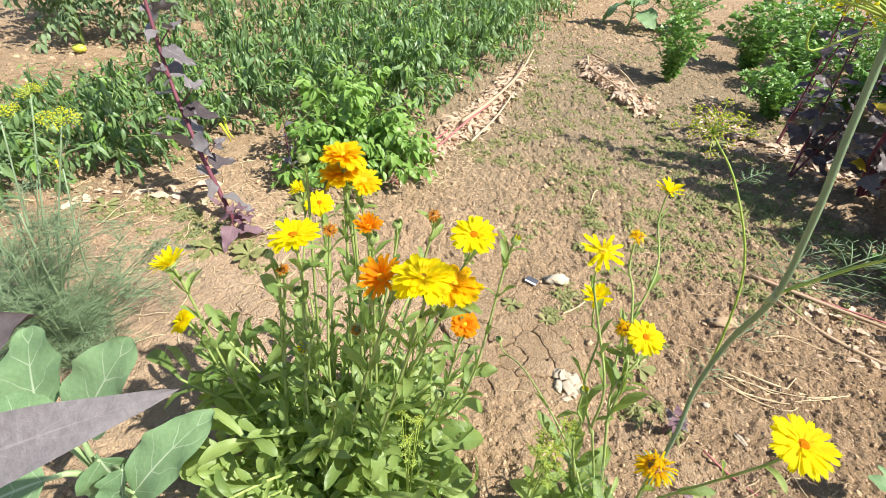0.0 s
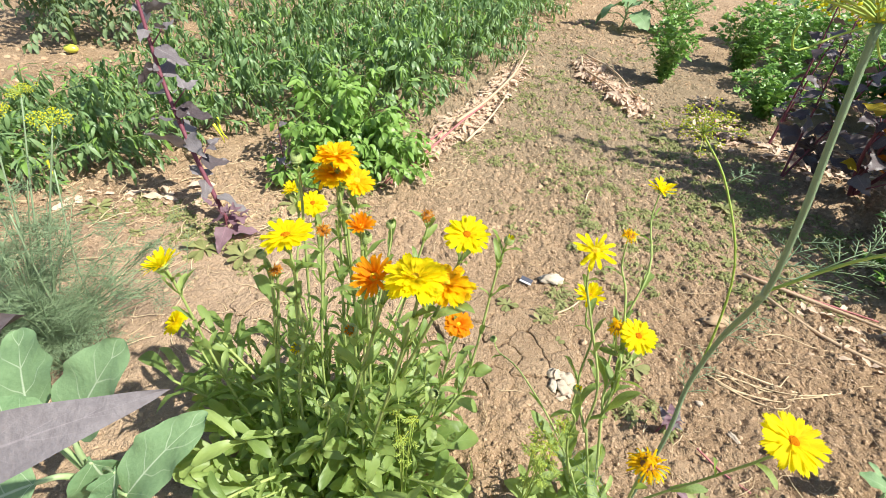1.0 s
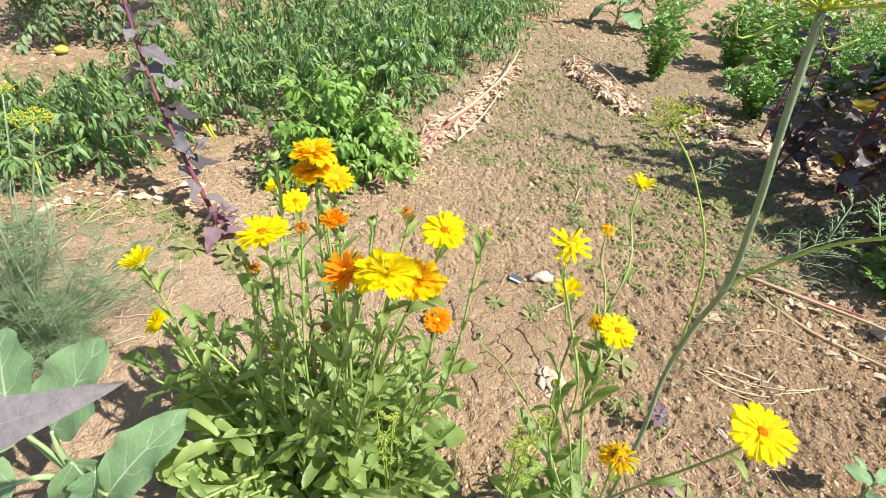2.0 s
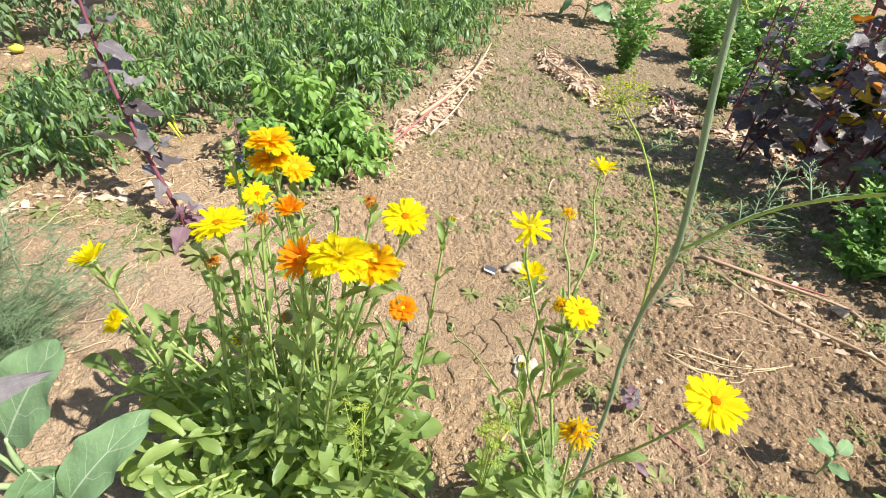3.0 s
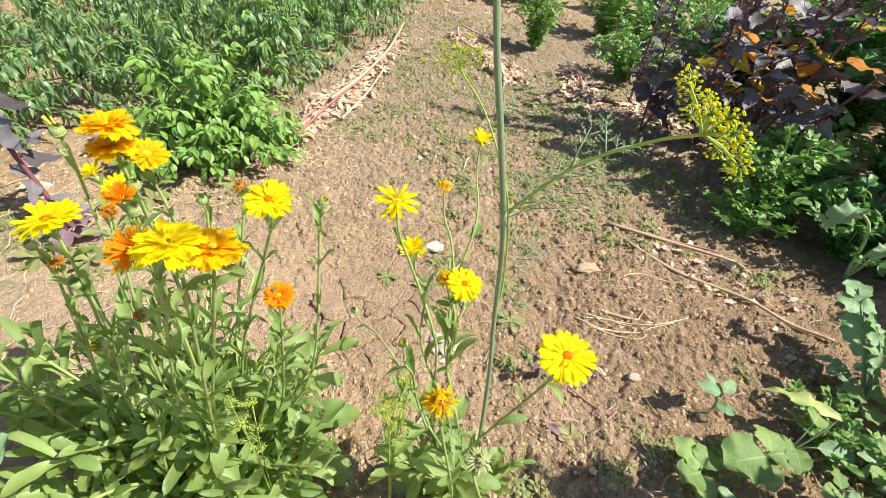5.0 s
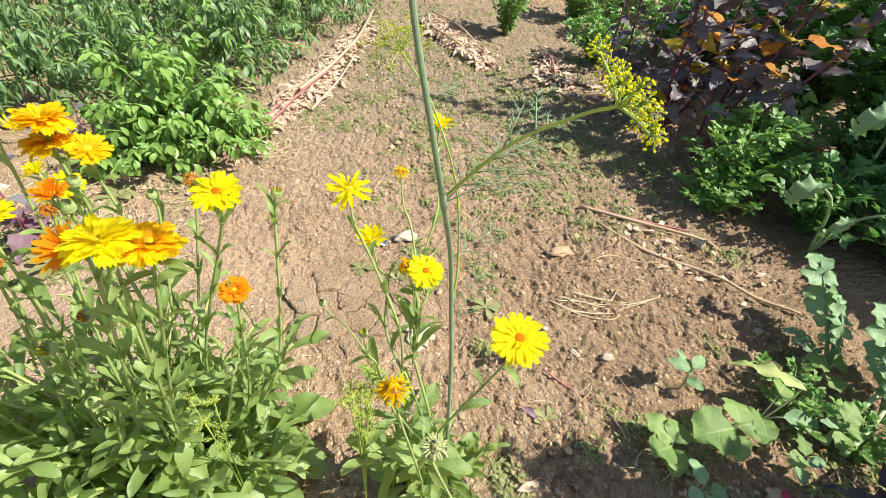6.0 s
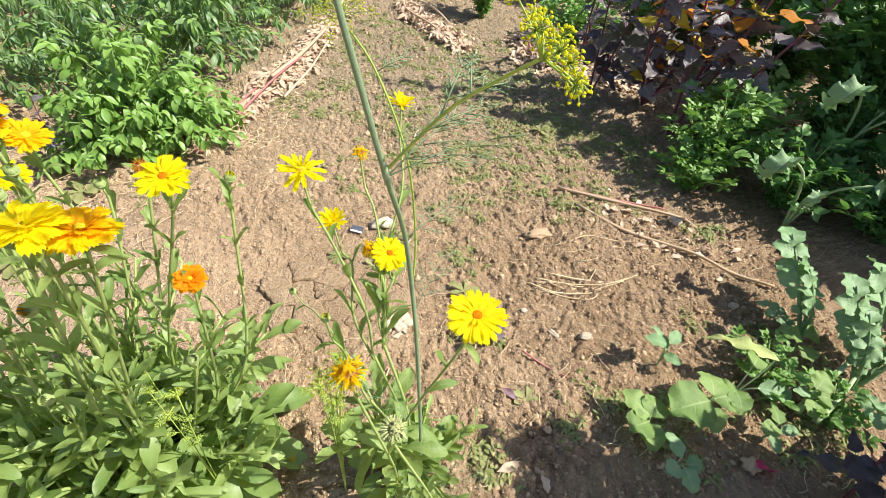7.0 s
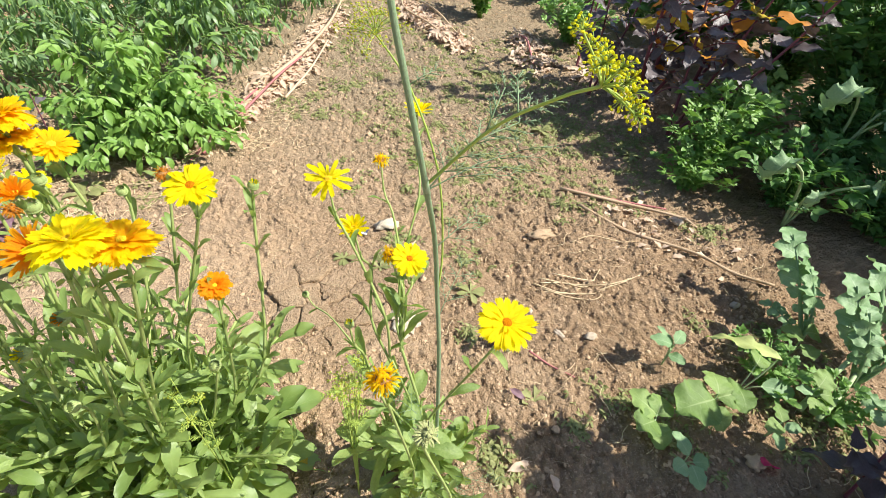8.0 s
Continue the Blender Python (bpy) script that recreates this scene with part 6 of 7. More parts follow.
# the bushes at y 0.40 to 0.75 are unseen, added to shade the ground
for k, (x, y, h, r) in enumerate([(2.62, 1.45, 0.85, 0.42), (2.85, 2.0, 0.9, 0.45), (3.1, 2.6, 0.9, 0.5), (2.70, 1.0, 1.1, 0.42), (3.3, 1.5, 1.2, 0.5), (3.5, 2.2, 1.2, 0.6), (3.7, 3.0, 1.2, 0.6), (2.65, 0.75, 0.95, 0.38), (2.95, 0.6, 1.2, 0.5), (2.62, 0.40, 1.0, 0.40), (2.62, 2.62, 0.45, 0.30)]):
    celery(x, y, h, r, 320 + k, 66 if x < 3 else 24, "dense dark green bush, partly unseen and added for shade", (0.06, 0.105), BUSHES, PEPPER_STEM, "leafy_bush", True)

# ---------------------------------------------------------------- low leafy plants by the dug ground
ROUND = [tpl_mesh("leaf", leaf("round", 1.0, 0.95, 0.5 + 0.45 * k, 0.16, 0.07, 2.6, 0.045, 6.0, 0.3, 20, 6, 140 + k), MALLOW_LEAF) for k in range(3)]
LIME = tpl_mesh("leaf", leaf("lance", 1.0, 0.34, 0.9, 0.15, 0.05, 3.0, 0.16, 5.0, 0.5, 18, 6, 150), LIME_LEAF)
SMALL_K = [tpl_mesh("leaf", leaf("round", 1.0, 0.8, 0.6, 0.15, 0.05, 2.0, 0.08, 3.0, 0.2, 14, 4, 160 + k), KALE_LEAF) for k in range(2)]


def low_plant(x, y, name, label, leaves, stem_mat=None, shrink=1.0):
    """leaves: (mesh, base, tip, width) in the world."""
    z = soil_at(x, y)
    o = Vector((x, y, z))
    plant = thing(name, x, y, z, label, "leafy plant", "low plants on dug soil")
    for me, base, tip, w in leaves:
        b, t = Vector(base) - o, Vector(tip) - o
        d = (t - b) * shrink
        part("leaf", me, plant, aim(b, d, (0, -0.25, 1), 1.0) @ Matrix.Diagonal((d.length, w * shrink, d.length, 1)))
        part("leaf_stalk", tpl_mesh("leaf_stalk", tube(spline([(0, 0, -0.005), b * 0.5 + Vector((0, 0, 0.012)), b + d * 0.06], 6), 0.0022, 0.0016, 5), stem_mat or COLE_STEM), plant)
    return plant


low_plant(0.86, 0.335, "lettuce_seedling", "pale green lettuce seedling with folded round leaves", [
    (ROUND[0], (0.85, 0.33, 0.05), (0.79, 0.315, 0.085), 0.075), (ROUND[1], (0.86, 0.34, 0.05), (0.82, 0.39, 0.10), 0.07), (ROUND[2], (0.86, 0.34, 0.05), (0.90, 0.37, 0.09), 0.07), (ROUND[1], (0.85, 0.33, 0.04), (0.84, 0.27, 0.06), 0.06)])
low_plant(1.02, 0.34, "radish_plant", "radish plant with broad pale green leaves", [
    (ROUND[0], (1.01, 0.335, 0.07), (0.90, 0.325, 0.10), 0.12), (ROUND[2], (1.02, 0.34, 0.08), (1.05, 0.40, 0.12), 0.08), (ROUND[1], (1.03, 0.34, 0.06), (1.11, 0.33, 0.09), 0.08), (ROUND[1], (1.01, 0.33, 0.05), (1.0, 0.27, 0.07), 0.06)])
low_plant(1.13, 0.36, "radish_plant", "radish plant with a lime-yellow tattered leaf", [
    (LIME, (1.20, 0.36, 0.13), (1.09, 0.49, 0.16), 0.13), (ROUND[2], (1.16, 0.38, 0.09), (1.22, 0.41, 0.12), 0.06), (ROUND[1], (1.10, 0.35, 0.06), (1.08, 0.29, 0.08), 0.06), (SMALL_K[0], (1.16, 0.34, 0.06), (1.23, 0.30, 0.08), 0.06)])
low_plant(0.985, 0.475, "kale_seedling", "blue-green kale seedling with small notched leaves", [
    (SMALL_K[0], (0.98, 0.48, 0.10), (0.93, 0.50, 0.125), 0.045), (SMALL_K[1], (0.99, 0.48, 0.10), (1.03, 0.50, 0.12), 0.04), (SMALL_K[0], (0.985, 0.475, 0.06), (1.01, 0.44, 0.075), 0.035), (SMALL_K[1], (0.985, 0.475, 0.08), (0.98, 0.53, 0.12), 0.035)])
low_plant(0.86, 0.235, "kale_seedling", "blue-green kale seedling with small notched leaves", [
    (SMALL_K[0], (0.85, 0.225, 0.06), (0.815, 0.215, 0.075), 0.05), (SMALL_K[1], (0.86, 0.22, 0.06), (0.855, 0.17, 0.06), 0.05), (SMALL_K[0], (0.87, 0.225, 0.055), (0.91, 0.215, 0.06), 0.045), (SMALL_K[1], (0.86, 0.235, 0.07), (0.85, 0.28, 0.10), 0.045)])
low_plant(1.26, 0.29, "radish_plant", "radish plant with broad pale green leaves", [
    (ROUND[0], (1.26, 0.29, 0.10), (1.33, 0.32, 0.14), 0.09), (ROUND[1], (1.26, 0.28, 0.07), (1.22, 0.22, 0.09), 0.07), (ROUND[2], (1.27, 0.28, 0.08), (1.35, 0.25, 0.10), 0.08), (SMALL_K[0], (1.26, 0.29, 0.08), (1.20, 0.31, 0.10), 0.05)], None, 0.66)
low_plant(1.36, 0.42, "radish_plant", "radish plant with broad pale green leaves", [
    (ROUND[1], (1.35, 0.42, 0.10), (1.28, 0.46, 0.14), 0.08), (ROUND[0], (1.36, 0.41, 0.08), (1.33, 0.34, 0.10), 0.08), (ROUND[2], (1.37, 0.43, 0.10), (1.44, 0.40, 0.13), 0.08)], None, 0.66)
low_plant(1.13, 0.25, "radish_plant", "radish plant with broad pale green leaves", [
    (ROUND[1], (1.13, 0.25, 0.06), (1.07, 0.23, 0.09), 0.065), (ROUND[0], (1.14, 0.25, 0.06), (1.16, 0.31, 0.09), 0.065), (SMALL_K[1], (1.14, 0.24, 0.05), (1.20, 0.22, 0.07), 0.05), (SMALL_K[0], (1.12, 0.24, 0.04), (1.10, 0.18, 0.05), 0.05)], None, 0.66)

# ---------------------------------------------------------------- dry litter, stones and weeds
def stalk_thing(name, pts, r0, r1, mat, label, category="dry stalk", group="dry stalks on the soil"):
    p = [Vector((q[0], q[1], soil_at(q[0], q[1]) + (q[2] if len(q) > 2 else 0.004))) for q in pts]
    o = p[0]
    ob = new(name, tpl_mesh(name, tube(spline([q - o for q in p], 18), r0, r1, 6, 0.12), mat))
    ob.matrix_basis = Matrix.Translation(o)
    return tagged(ob, label, category, group)


stalk_thing("dry_stalk", [(1.105, 1.154, 0.012), (1.220, 0.993, 0.012), (1.367, 0.828, 0.012), (1.442, 0.726, 0.012), (1.516, 0.637, 0.012)], 0.0065, 0.0045, DRY_STALK, "long pale dry stalk lying on dug soil")
stalk_thing("dry_stalk", [(1.089, 1.277, 0.012), (1.248, 1.154, 0.012), (1.444, 1.023, 0.012), (1.489, 0.960, 0.012)], 0.0065, 0.0045, DRY_STALK, "long pale dry stalk lying on dug soil")
stalk_thing("dry_stalk", [(1.10, 1.28, 0.008), (1.26, 1.16, 0.014), (1.44, 1.08, 0.01)], 0.004, 0.003, RED_STALK, "thin reddish dry stalk lying on dug soil")
stalk_thing("dry_stalk", [(0.05, 2.28, 0.05), (0.22, 2.62, 0.06), (0.40, 3.02, 0.07), (0.55, 3.56, 0.08)], 0.010, 0.006, DRY_STALK, "thick pale dry stalk on a heap of dead leaves")
stalk_thing("dry_stalk", [(-0.22, 1.72, 0.01), (-0.08, 1.98, 0.03), (0.08, 2.30, 0.05), (0.2, 2.55, 0.06)], 0.006, 0.004, RED_STALK, "reddish dry stalk on a heap of dead leaves")
stalk_thing("dry_stalk", [(-0.26, 1.68, 0.008), (-0.14, 1.96, 0.03), (-0.02, 2.2, 0.04)], 0.005, 0.004, RED_STALK, "reddish dry stalk on a heap of dead leaves")
stalk_thing("dry_stalk", [(0.10, 2.12, 0.02), (0.24, 2.45, 0.04), (0.36, 2.8, 0.05)], 0.006, 0.004, DRY_STALK, "pale dry stalk on a heap of dead leaves")
stalk_thing("dry_stalk", [(0.96, 3.62, 0.03), (0.93, 3.35, 0.05), (1.02, 3.05, 0.05), (1.12, 2.78, 0.02)], 0.007, 0.005, DRY_STALK, "pale dry stalk bent on dead leaves")
stalk_thing("dry_stalk", [(1.0, 3.66, 0.04), (1.12, 3.3, 0.06), (1.18, 2.95, 0.03)], 0.007, 0.005, DRY_STALK, "pale dry stalk bent on dead leaves")
stalk_thing("dry_stalk", [(1.62, 2.95, 0.02), (1.58, 2.75, 0.04), (1.50, 2.45, 0.01)], 0.007, 0.005, RED_STALK, "reddish dry stalk on dead leaves")
stalk_thing("dry_twig", [(0.385, 1.02), (0.43, 1.045), (0.47, 1.085)], 0.0032, 0.0025, DRY_STALK, "short dry twig on bare soil")
stalk_thing("dry_twig", [(0.255, 0.545), (0.285, 0.58), (0.31, 0.62)], 0.003, 0.0022, DRY_STALK, "short dry twig on bare soil")
stalk_thing("dry_twig", [(0.66, 0.60), (0.70, 0.55), (0.745, 0.50)], 0.0028, 0.002, RED_STALK, "thin reddish dry twig on soil")
stalk_thing("dry_twig", [(0.60, 1.66), (0.64, 1.76), (0.70, 1.80)], 0.0028, 0.002, STRAW, "thin dry twig on bare soil")


def fibre_bundle():
    rg = random.Random(71)
    for k in range(7):
        x, y = 0.80 + rg.uniform(-0.03, 0.05), 0.815 + rg.uniform(-0.03, 0.03)
        dx = rg.uniform(0.20, 0.32)
        pts = [(x, y), (x + dx * 0.35, y - 0.035 + rg.uniform(-0.02, 0.02)), (x + dx * 0.7, y - 0.055 + rg.uniform(-0.02, 0.02)), (x + dx, y - 0.04 + rg.uniform(-0.04, 0.04))]
        stalk_thing("dry_root", pts, 0.0022, 0.0014, STRAW, "thin pale dry root strand on soil", "dry root", "dry roots on the soil")
    stalk_thing("dry_root", [(0.98, 0.97), (1.06, 0.985), (1.15, 0.95), (1.21, 0.94)], 0.0026, 0.0016, STRAW, "thin pale dry root strand on soil", "dry root", "dry roots on the soil")


fibre_bundle()


def litter(name, label, blobs, material, seed, n, size, curl=1.2):
    """A heap of crumpled dead leaves as one stuff."""
    rg = random.Random(seed)
    tpls = [leaf("ovate" if k % 2 else "oblong", 1.0, rg.uniform(0.2, 0.6), curl * rg.uniform(0.1, 0.7), 0.3, 0.06, 2.2, 0.2, 3.0, rg.uniform(-1.2, 1.2), 7, 3, seed + k) for k in range(6)]
    rows = []
    for _ in range(n):
        x0, y0, x1, y1, w, hh = rg.choice(blobs)
        way = math.atan2(y1 - y0, x1 - x0) + rg.choice((0, math.pi)) + rg.gauss(0, 0.9)
        t = rg.random()
        x, y = x0 + (x1 - x0) * t + rg.gauss(0, w), y0 + (y1 - y0) * t + rg.gauss(0, w)
        rows.append((rg.randrange(6), x, y, rg.random() * hh + 0.003, rg.uniform(*size), way, rg.uniform(0, 0.3)))
    h = soil(np.array([r[1] for r in rows]), np.array([r[2] for r in rows]))
    rows = [(k, x, y, z + float(g), s, a, b) for (k, x, y, z, s, a, b), g in zip(rows, h)]
    return tagged(scatter(name, tpls, rows, material, True), label, "leaf litter", kind="stuff")


litter("dead_leaves", "heap of crumpled pale beige dead leaves", [(-0.16, 1.88, 0.50, 3.45, 0.025, 0.03), (0.10, 2.3, 0.45, 3.3, 0.04, 0.03), (-0.2, 1.8, 0.1, 2.4, 0.03, 0.012)], DRY_LEAF, 81, 1900, (0.02, 0.07))
litter("dead_leaves", "strip of crumpled pale beige dead leaves", [(0.96, 3.55, 1.14, 2.75, 0.05, 0.04)], DRY_LEAF, 82, 700, (0.03, 0.085))
litter("dead_leaves", "strip of crumpled pale dead leaves under plants", [(1.62, 3.0, 1.52, 2.35, 0.06, 0.03), (1.75, 2.25, 1.95, 2.1, 0.10, 0.02), (0.75, 5.3, 1.05, 5.6, 0.15, 0.1)], DRY_LEAF, 83, 800, (0.03, 0.07))
litter("dead_leaves", "few pale dead leaves on dug soil", [(1.15, 1.15, 1.45, 1.0, 0.06, 0.012), (1.25, 0.95, 1.5, 0.85, 0.08, 0.008)], DRY_LEAF, 84, 60, (0.02, 0.045))
litter("dead_leaves", "few pale dead leaves on bare soil", [(-1.45, 1.44, -0.95, 1.55, 0.05, 0.01)], DRY_LEAF, 85, 34, (0.03, 0.09))


def straw_bits():
    rg = random.Random(91)
    tpls = []
    for k in range(5):
        q = [(0, 0, 0), (0.35, rg.uniform(-0.08, 0.08), 0.01), (0.7, rg.uniform(-0.12, 0.12), 0.01), (1.0, rg.uniform(-0.2, 0.2), 0)]
        v, f, uv = tube(spline(q, 6), 0.014, 0.010, 4)
        tpls.append((v, f, uv))
    rows = []
    for n, (x0, x1, y0, y1), s in ((520, (-1.8, -0.25, 0.75, 1.9), (0.03, 0.13)), (420, (-0.1, 1.5, 0.3, 2.4), (0.02, 0.08)), (260, (-0.9, -0.35, 1.35, 1.9), (0.04, 0.12)), (160, (0.5, 1.6, 0.1, 1.2), (0.02, 0.09)), (200, (0.9, 2.2, 2.0, 3.6), (0.04, 0.1)), (260, (-0.25, 0.15, 1.7, 2.3), (0.04, 0.10))):
        for _ in range(n):
            rows.append((rg.randrange(5), rg.uniform(x0, x1), rg.uniform(y0, y1), 0.0, rg.uniform(*s), rg.uniform(0, 6.28), rg.uniform(0, 0.12)))
    for n, x0, y0, x1, y1, w, top in ((55, -0.2, 1.75, 0.5, 3.45, 0.05, 0.05), (30, -0.25, 1.7, 0.15, 2.45, 0.04, 0.04), (20, 0.96, 3.55, 1.14, 2.75, 0.05, 0.05)):
        for _ in range(n):
            t = rg.random()
            rows.append((rg.randrange(5), x0 + (x1 - x0) * t + rg.gauss(0, w), y0 + (y1 - y0) * t + rg.gauss(0, w), rg.uniform(0.01, top), rg.uniform(0.05, 0.16), math.atan2(y1 - y0, x1 - x0) + rg.gauss(0, 0.22), 0.03))
    h = soil(np.array([r[1] for r in rows]), np.array([r[2] for r in rows]))
    rows = [(k, x, y, z + float(g) + 0.004, s, a, b) for (k, x, y, z, s, a, b), g in zip(rows, h)]
    tagged(scatter("straw_bits", tpls, rows, STRAW, True), "scattered dry straw and grass stems", "straw", kind="stuff")


straw_bits()


def weeds():
    rg = random.Random(92)
    tpls = [leaf("lance", 1.0, 0.30 + 0.1 * (k % 2), 0.4 + 0.4 * k, 0.2, 0, 1, 0, 0, 0.2, 3, 1, 170 + k) for k in range(4)]
    rows = []
    patches = [(0.20, 2.10, 0.10, 60), (0.35, 2.3, 0.10, 50), (0.62, 1.95, 0.16, 90), (0.75, 1.6, 0.18, 80), (0.9, 1.4, 0.16, 80), (0.55, 1.55, 0.12, 40), (0.95, 1.75, 0.18, 90), (1.1, 1.5, 0.15, 70), (0.6, 2.6, 0.2, 90), (0.75, 3.2, 0.25, 90), (0.9, 4.0, 0.3, 90), (1.25, 2.3, 0.18, 90), (1.3, 1.95, 0.2, 90), (-0.75, 1.24, 0.10, 50), (-0.95, 1.32, 0.09, 60), (-1.05, 1.45, 0.08, 40), (0.42, 1.1, 0.05, 22), (0.33, 1.0, 0.04, 16), (0.62, 0.95, 0.06, 24), (0.55, 0.66, 0.06, 24), (1.35, 3.9, 0.25, 80), (0.72, 0.40, 0.08, 26), (0.95, 0.28, 0.10, 36), (1.2, 0.22, 0.10, 40), (1.5, 0.9, 0.1, 34), (-0.05, 2.25, 0.1, 40), (1.3, 0.45, 0.1, 40), (0.5, 0.32, 0.06, 30), (-0.35, 1.55, 0.05, 20), (-1.2, 1.35, 0.05, 20), (-0.55, 1.42, 0.05, 26), (1.7, 2.75, 0.2, 80), (0.45, 2.0, 0.25, 60), (0.85, 2.3, 0.25, 90), (0.6, 3.6, 0.3, 90), (1.1, 3.0, 0.2, 60), (1.2, 1.2, 0.15, 40), (0.4, 1.5, 0.2, 40), (0.7, 1.25, 0.12, 40), (1.0, 4.6, 0.3, 80), (0.85, 1.95, 0.2, 90), (1.05, 2.35, 0.2, 80), (0.95, 2.7, 0.2, 70), (1.25, 2.65, 0.15, 60), (1.5, 2.7, 0.15, 60), (0.5, 2.9, 0.15, 60), (1.05, 1.2, 0.12, 40), (1.3, 1.6, 0.12, 90), (1.45, 1.78, 0.12, 90), (1.42, 1.42, 0.12, 90), (1.58, 1.55, 0.1, 80), (1.5, 2.05, 0.15, 90), (1.2, 1.85, 0.12, 70)]
    for cx, cy, r, n in patches:
        tufts = [(rg.gauss(cx, r * 0.7), rg.gauss(cy, r * 0.7), rg.uniform(0.006, 0.03)) for _ in range(max(3, n // 5))]
        for _ in range(int(n * 3.8)):
            tx, ty, tr = rg.choice(tufts)
            x, y = rg.gauss(tx, tr), rg.gauss(ty, tr)
            for _ in range(5):
                rows.append((rg.randrange(4), x, y, 0.0, rg.uniform(0.008, 0.021), rg.uniform(0, 6.28), -rg.uniform(0.1, 0.9)))
    h = soil(np.array([r[1] for r in rows]), np.array([r[2] for r in rows]))
    rows = [(k, x, y, float(g) + 0.004, s, a, b) for (k, x, y, z, s, a, b), g in zip(rows, h)]
    tagged(scatter("low_weeds", tpls, rows, WEED_LEAF, True), "patches of tiny green weeds on the soil", "weeds", kind="stuff")


weeds()

WEED_ME = [tpl_mesh("leaf", leaf("spoon", 1.0, 0.42, 0.5 + 0.3 * k, 0.2, 0.03, 2, 0.05, 3, 0.1, 7, 4, 180 + k), WEED_LEAF) for k in range(3)]


def rosette(x, y, n, size, seed):
    rg = random.Random(seed)
    plant = thing("weed_rosette", x, y, soil_at(x, y), "small green weed rosette on bare soil", "weed", "weeds on the soil")
    for k in range(n):
        a = k * 2.4
        part("leaf", rg.choice(WEED_ME), plant, aim((0, 0, 0.004), (math.cos(a), math.sin(a), rg.uniform(0.2, 0.8)), (0, 0, 1), size * rg.uniform(0.7, 1.1)))


for k, (x, y, n, s) in enumerate([(-0.57, 1.52, 9, 0.07), (-1.27, 1.40, 9, 0.06), (0.23, 1.05, 8, 0.045), (0.33, 0.985, 6, 0.03), (0.36, 0.90, 6, 0.03), (0.57, 0.83, 7, 0.05), (-0.66, 1.20, 10, 0.07), (-0.80, 1.22, 10, 0.07), (0.62, 0.47, 7, 0.05), (1.08, 1.36, 8, 0.045), (1.2, 1.7, 12, 0.05), (1.24, 1.74, 10, 0.045), (1.38, 2.3, 12, 0.055), (1.33, 2.26, 10, 0.05), (1.42, 2.36, 10, 0.05), (1.52, 1.45, 10, 0.05), (1.15, 2.38, 10, 0.05), (-0.28, 1.70, 6, 0.05)]):
    rosette(x, y, n, s, 400 + k)


def stone(x, y, s, label, seed, mat=None, name="stone", squash=(1, 1, 1), rz=0):
    v, f, uv = lump(seed, 0.32, 3)
    ob = new(name, tpl_mesh(name, (v * squash, f, uv), mat or STONE))
    ob.matrix_basis = pose(x, y, soil_at(x, y) + 0.3 * s, 0, 0, rz) @ Matrix.Scale(s, 4)
    return tagged(ob, label, "stone", "stones on the soil")


stone(0.387, 1.165, 0.030, "pale cream stone on bare soil", 501, CREAM, squash=(1.1, 0.8, 0.9))
stone(0.893, 1.03, 0.030, "flat grey-brown stone on dug soil", 502, CLOD, squash=(1.3, 0.8, 0.6))
stone(0.772, 0.634, 0.014, "small oblong pale pebble", 503, squash=(0.6, 1.5, 0.8), rz=20)
stone(0.845, 0.60, 0.014, "small round pale pebble", 504, squash=(1.1, 1, 0.9))
stone(1.33, 0.60, 0.013, "small pinkish pebble on dug soil", 505)
stone(1.42, 0.99, 0.020, "small pale stone beside dry stalks", 506)
stone(0.72, 0.73, 0.010, "small white pebble on dug soil", 507)
for k, (x, y, r) in enumerate([(0.345, 0.79, 0.024), (0.37, 0.775, 0.02), (0.335, 0.755, 0.017), (0.36, 0.745, 0.022), (0.385, 0.755, 0.014), (0.35, 0.72, 0.012)]):
    stone(x, y, r, "flat cream-white crumbly stone on bare soil", 520 + k, CREAM, squash=(1.1, 1.0, 0.5), rz=40 * k)
stone(1.0, 1.12, 0.016, "small grey-brown stone on dug soil", 508, CLOD)
stone(0.47, 1.62, 0.016, "small grey-brown stone on dug soil", 509, CLOD)

# a flat dark chip with a white edge
chip = thing("plastic_chip", 0.303, 1.160, soil_at(0.303, 1.160) + 0.006, "flat dark grey chip with a white edge", "litter", rz=-28)
bm = bmesh.new()
bmesh.ops.create_cube(bm, size=1.0)
bmesh.ops.scale(bm, vec=(0.040, 0.018, 0.004), verts=bm.verts)
bmesh.ops.bevel(bm, geom=bm.edges[:], offset=0.0008, segments=2, affect="EDGES")
me = bpy.data.meshes.new("plate")
bm.to_mesh(me)
me.materials.append(CHIP)
part("plate", me, chip, pose(0, 0.002, 0.003, 12, 4, 0))
bmesh.ops.scale(bm, vec=(1.0, 0.35, 0.9), verts=bm.verts)
me = bpy.data.meshes.new("edge_strip")
bm.to_mesh(me)
bm.free()
me.materials.append(CHIP_EDGE)
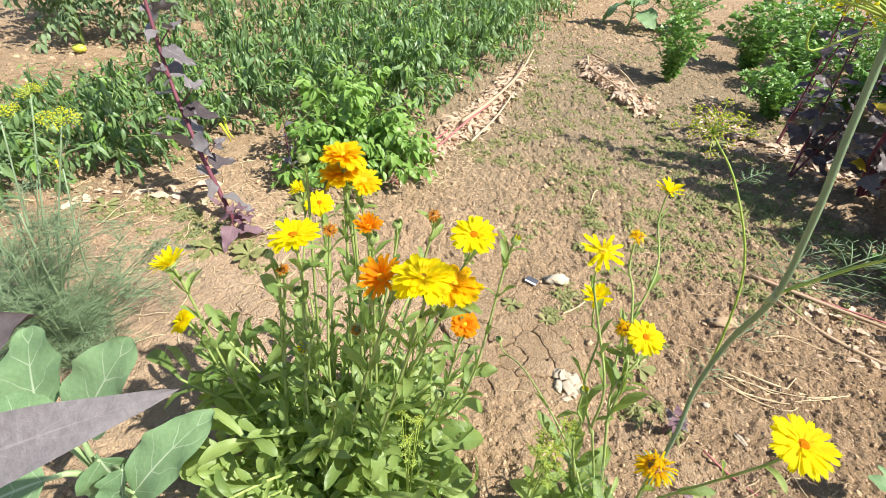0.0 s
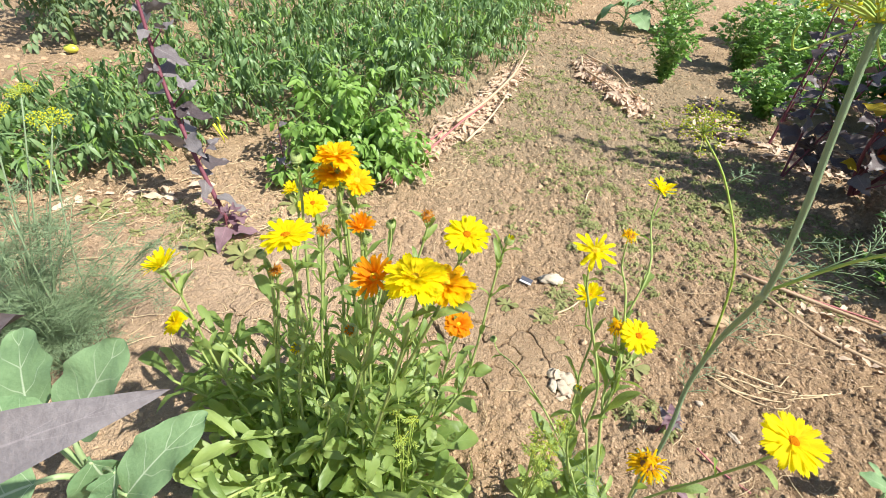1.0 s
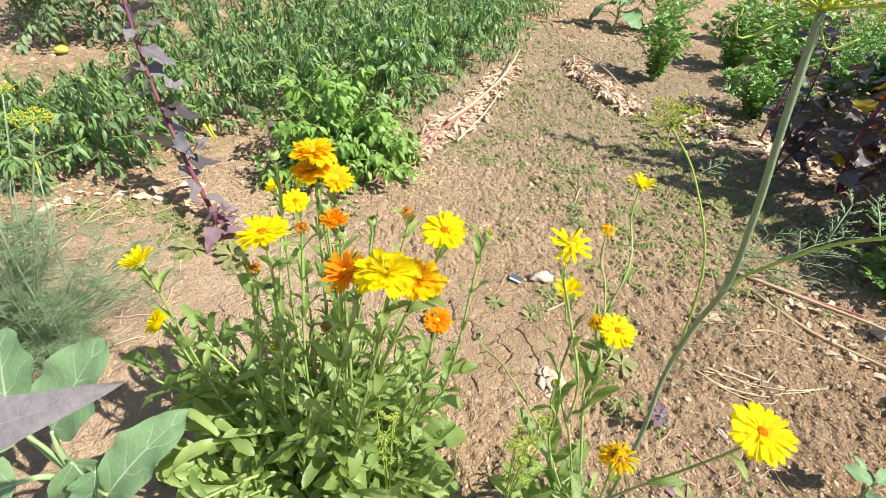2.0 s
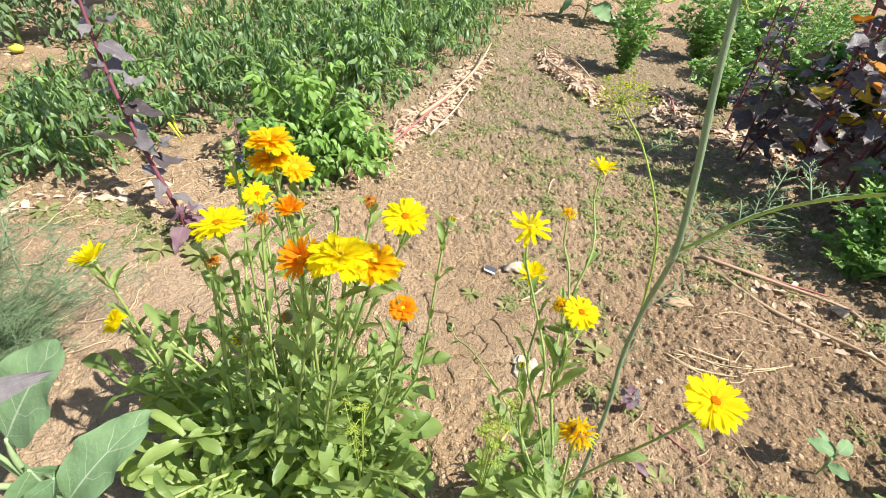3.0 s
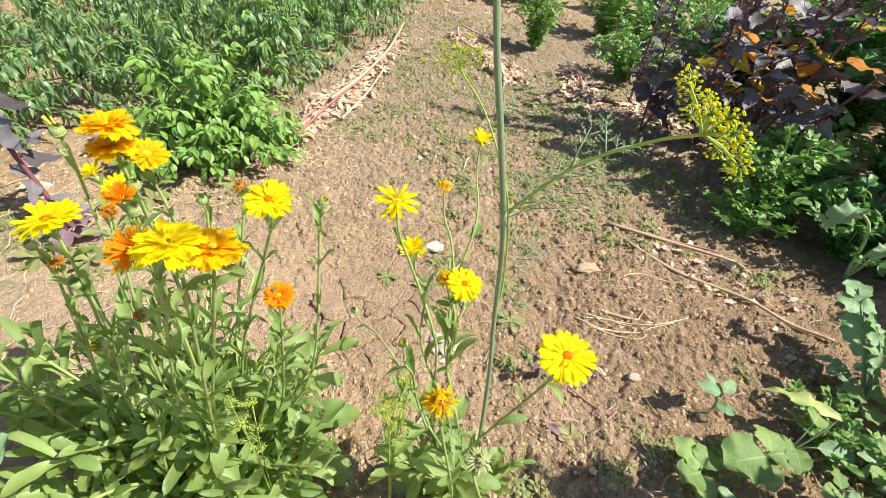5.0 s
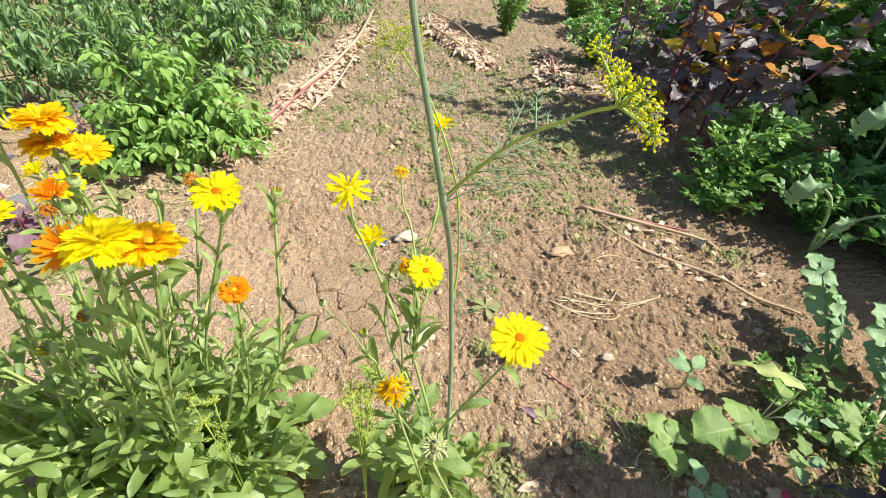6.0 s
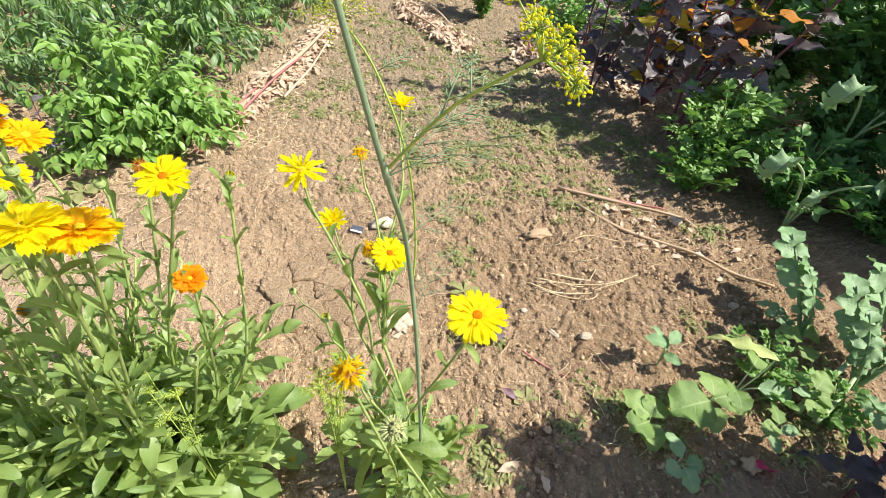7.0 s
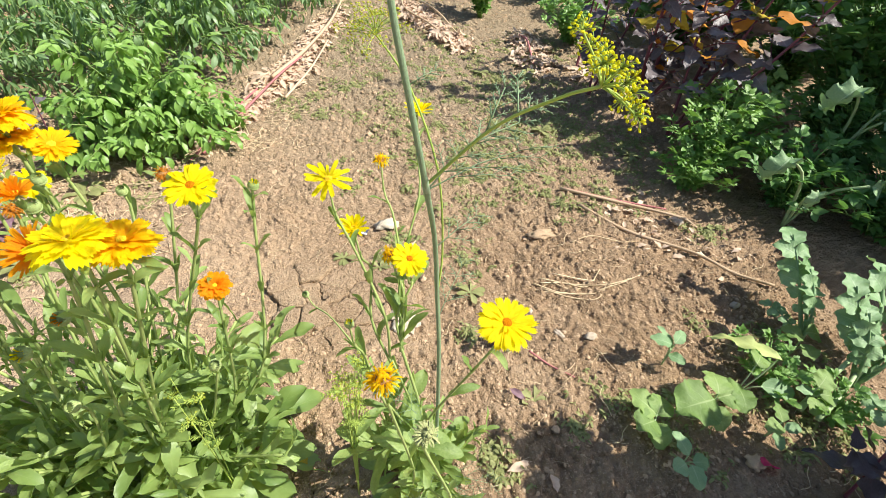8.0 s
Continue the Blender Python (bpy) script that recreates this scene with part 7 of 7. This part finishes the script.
part("edge_strip", me, chip, pose(0, -0.0105, 0.001, 12, 4, 0), "white edge")

petal_ob = new("fallen_petal", tpl_mesh("fallen_petal", leaf("round", 0.055, 0.04, 0.9, 0.3, 0.05, 1.5, 0.05, 2, 0.3, 8, 6, 190), MAGENTA))
petal_ob.matrix_basis = pose(1.045, 0.185, soil_at(1.045, 0.185) + 0.03, -35, 10, 10)
tagged(petal_ob, "fallen magenta petal among dark leaves", "petal")
tagged(stone(1.045, 0.20, 0.02, "brown soil clod under a petal", 510, CLOD, "soil_clod"), category="clod")


def dead_leaf(x, y, size, wide, label, mat, seed, rz):
    ob = new("fallen_leaf", tpl_mesh("fallen_leaf", leaf("ovate", size, size * wide, 0.7, 0.3, 0.06, 1.8, 0.08, 3, 0.4, 9, 6, seed), mat))
    ob.matrix_basis = pose(x, y, soil_at(x, y) + 0.010, 6, -8, rz)
    return tagged(ob, label, "dead leaf", "fallen leaves on the soil")


dead_leaf(0.565, 0.505, 0.05, 0.45, "fallen pinkish dried leaf on dug soil", ORACH_PINK, 601, -50)
dead_leaf(0.485, 0.32, 0.075, 0.35, "fallen pale tan dried leaf on dug soil", DRY_LEAF, 602, 5)
dead_leaf(0.575, 0.255, 0.045, 0.6, "fallen pale tan dried leaf on dug soil", DRY_LEAF, 603, 80)
dead_leaf(0.34, 0.765, 0.055, 0.6, "fallen pale cream dried leaf on bare soil", DRY_LEAF, 605, 60)
dead_leaf(0.375, 0.735, 0.045, 0.6, "fallen pale cream dried leaf on bare soil", DRY_LEAF, 606, 200)
dead_leaf(-1.30, 1.40, 0.10, 0.4, "long pale dried leaf on bare soil", DRY_LEAF, 607, 15)
dead_leaf(-1.15, 1.48, 0.10, 0.4, "long pale dried leaf on bare soil", DRY_LEAF, 608, 8)
dead_leaf(-1.02, 1.58, 0.12, 0.35, "long pale dried leaf on bare soil", DRY_LEAF, 609, 25)
dead_leaf(0.08, 0.435, 0.05, 0.6, "fallen yellowed leaf under a marigold", ORACH_YELLOW, 610, 120)
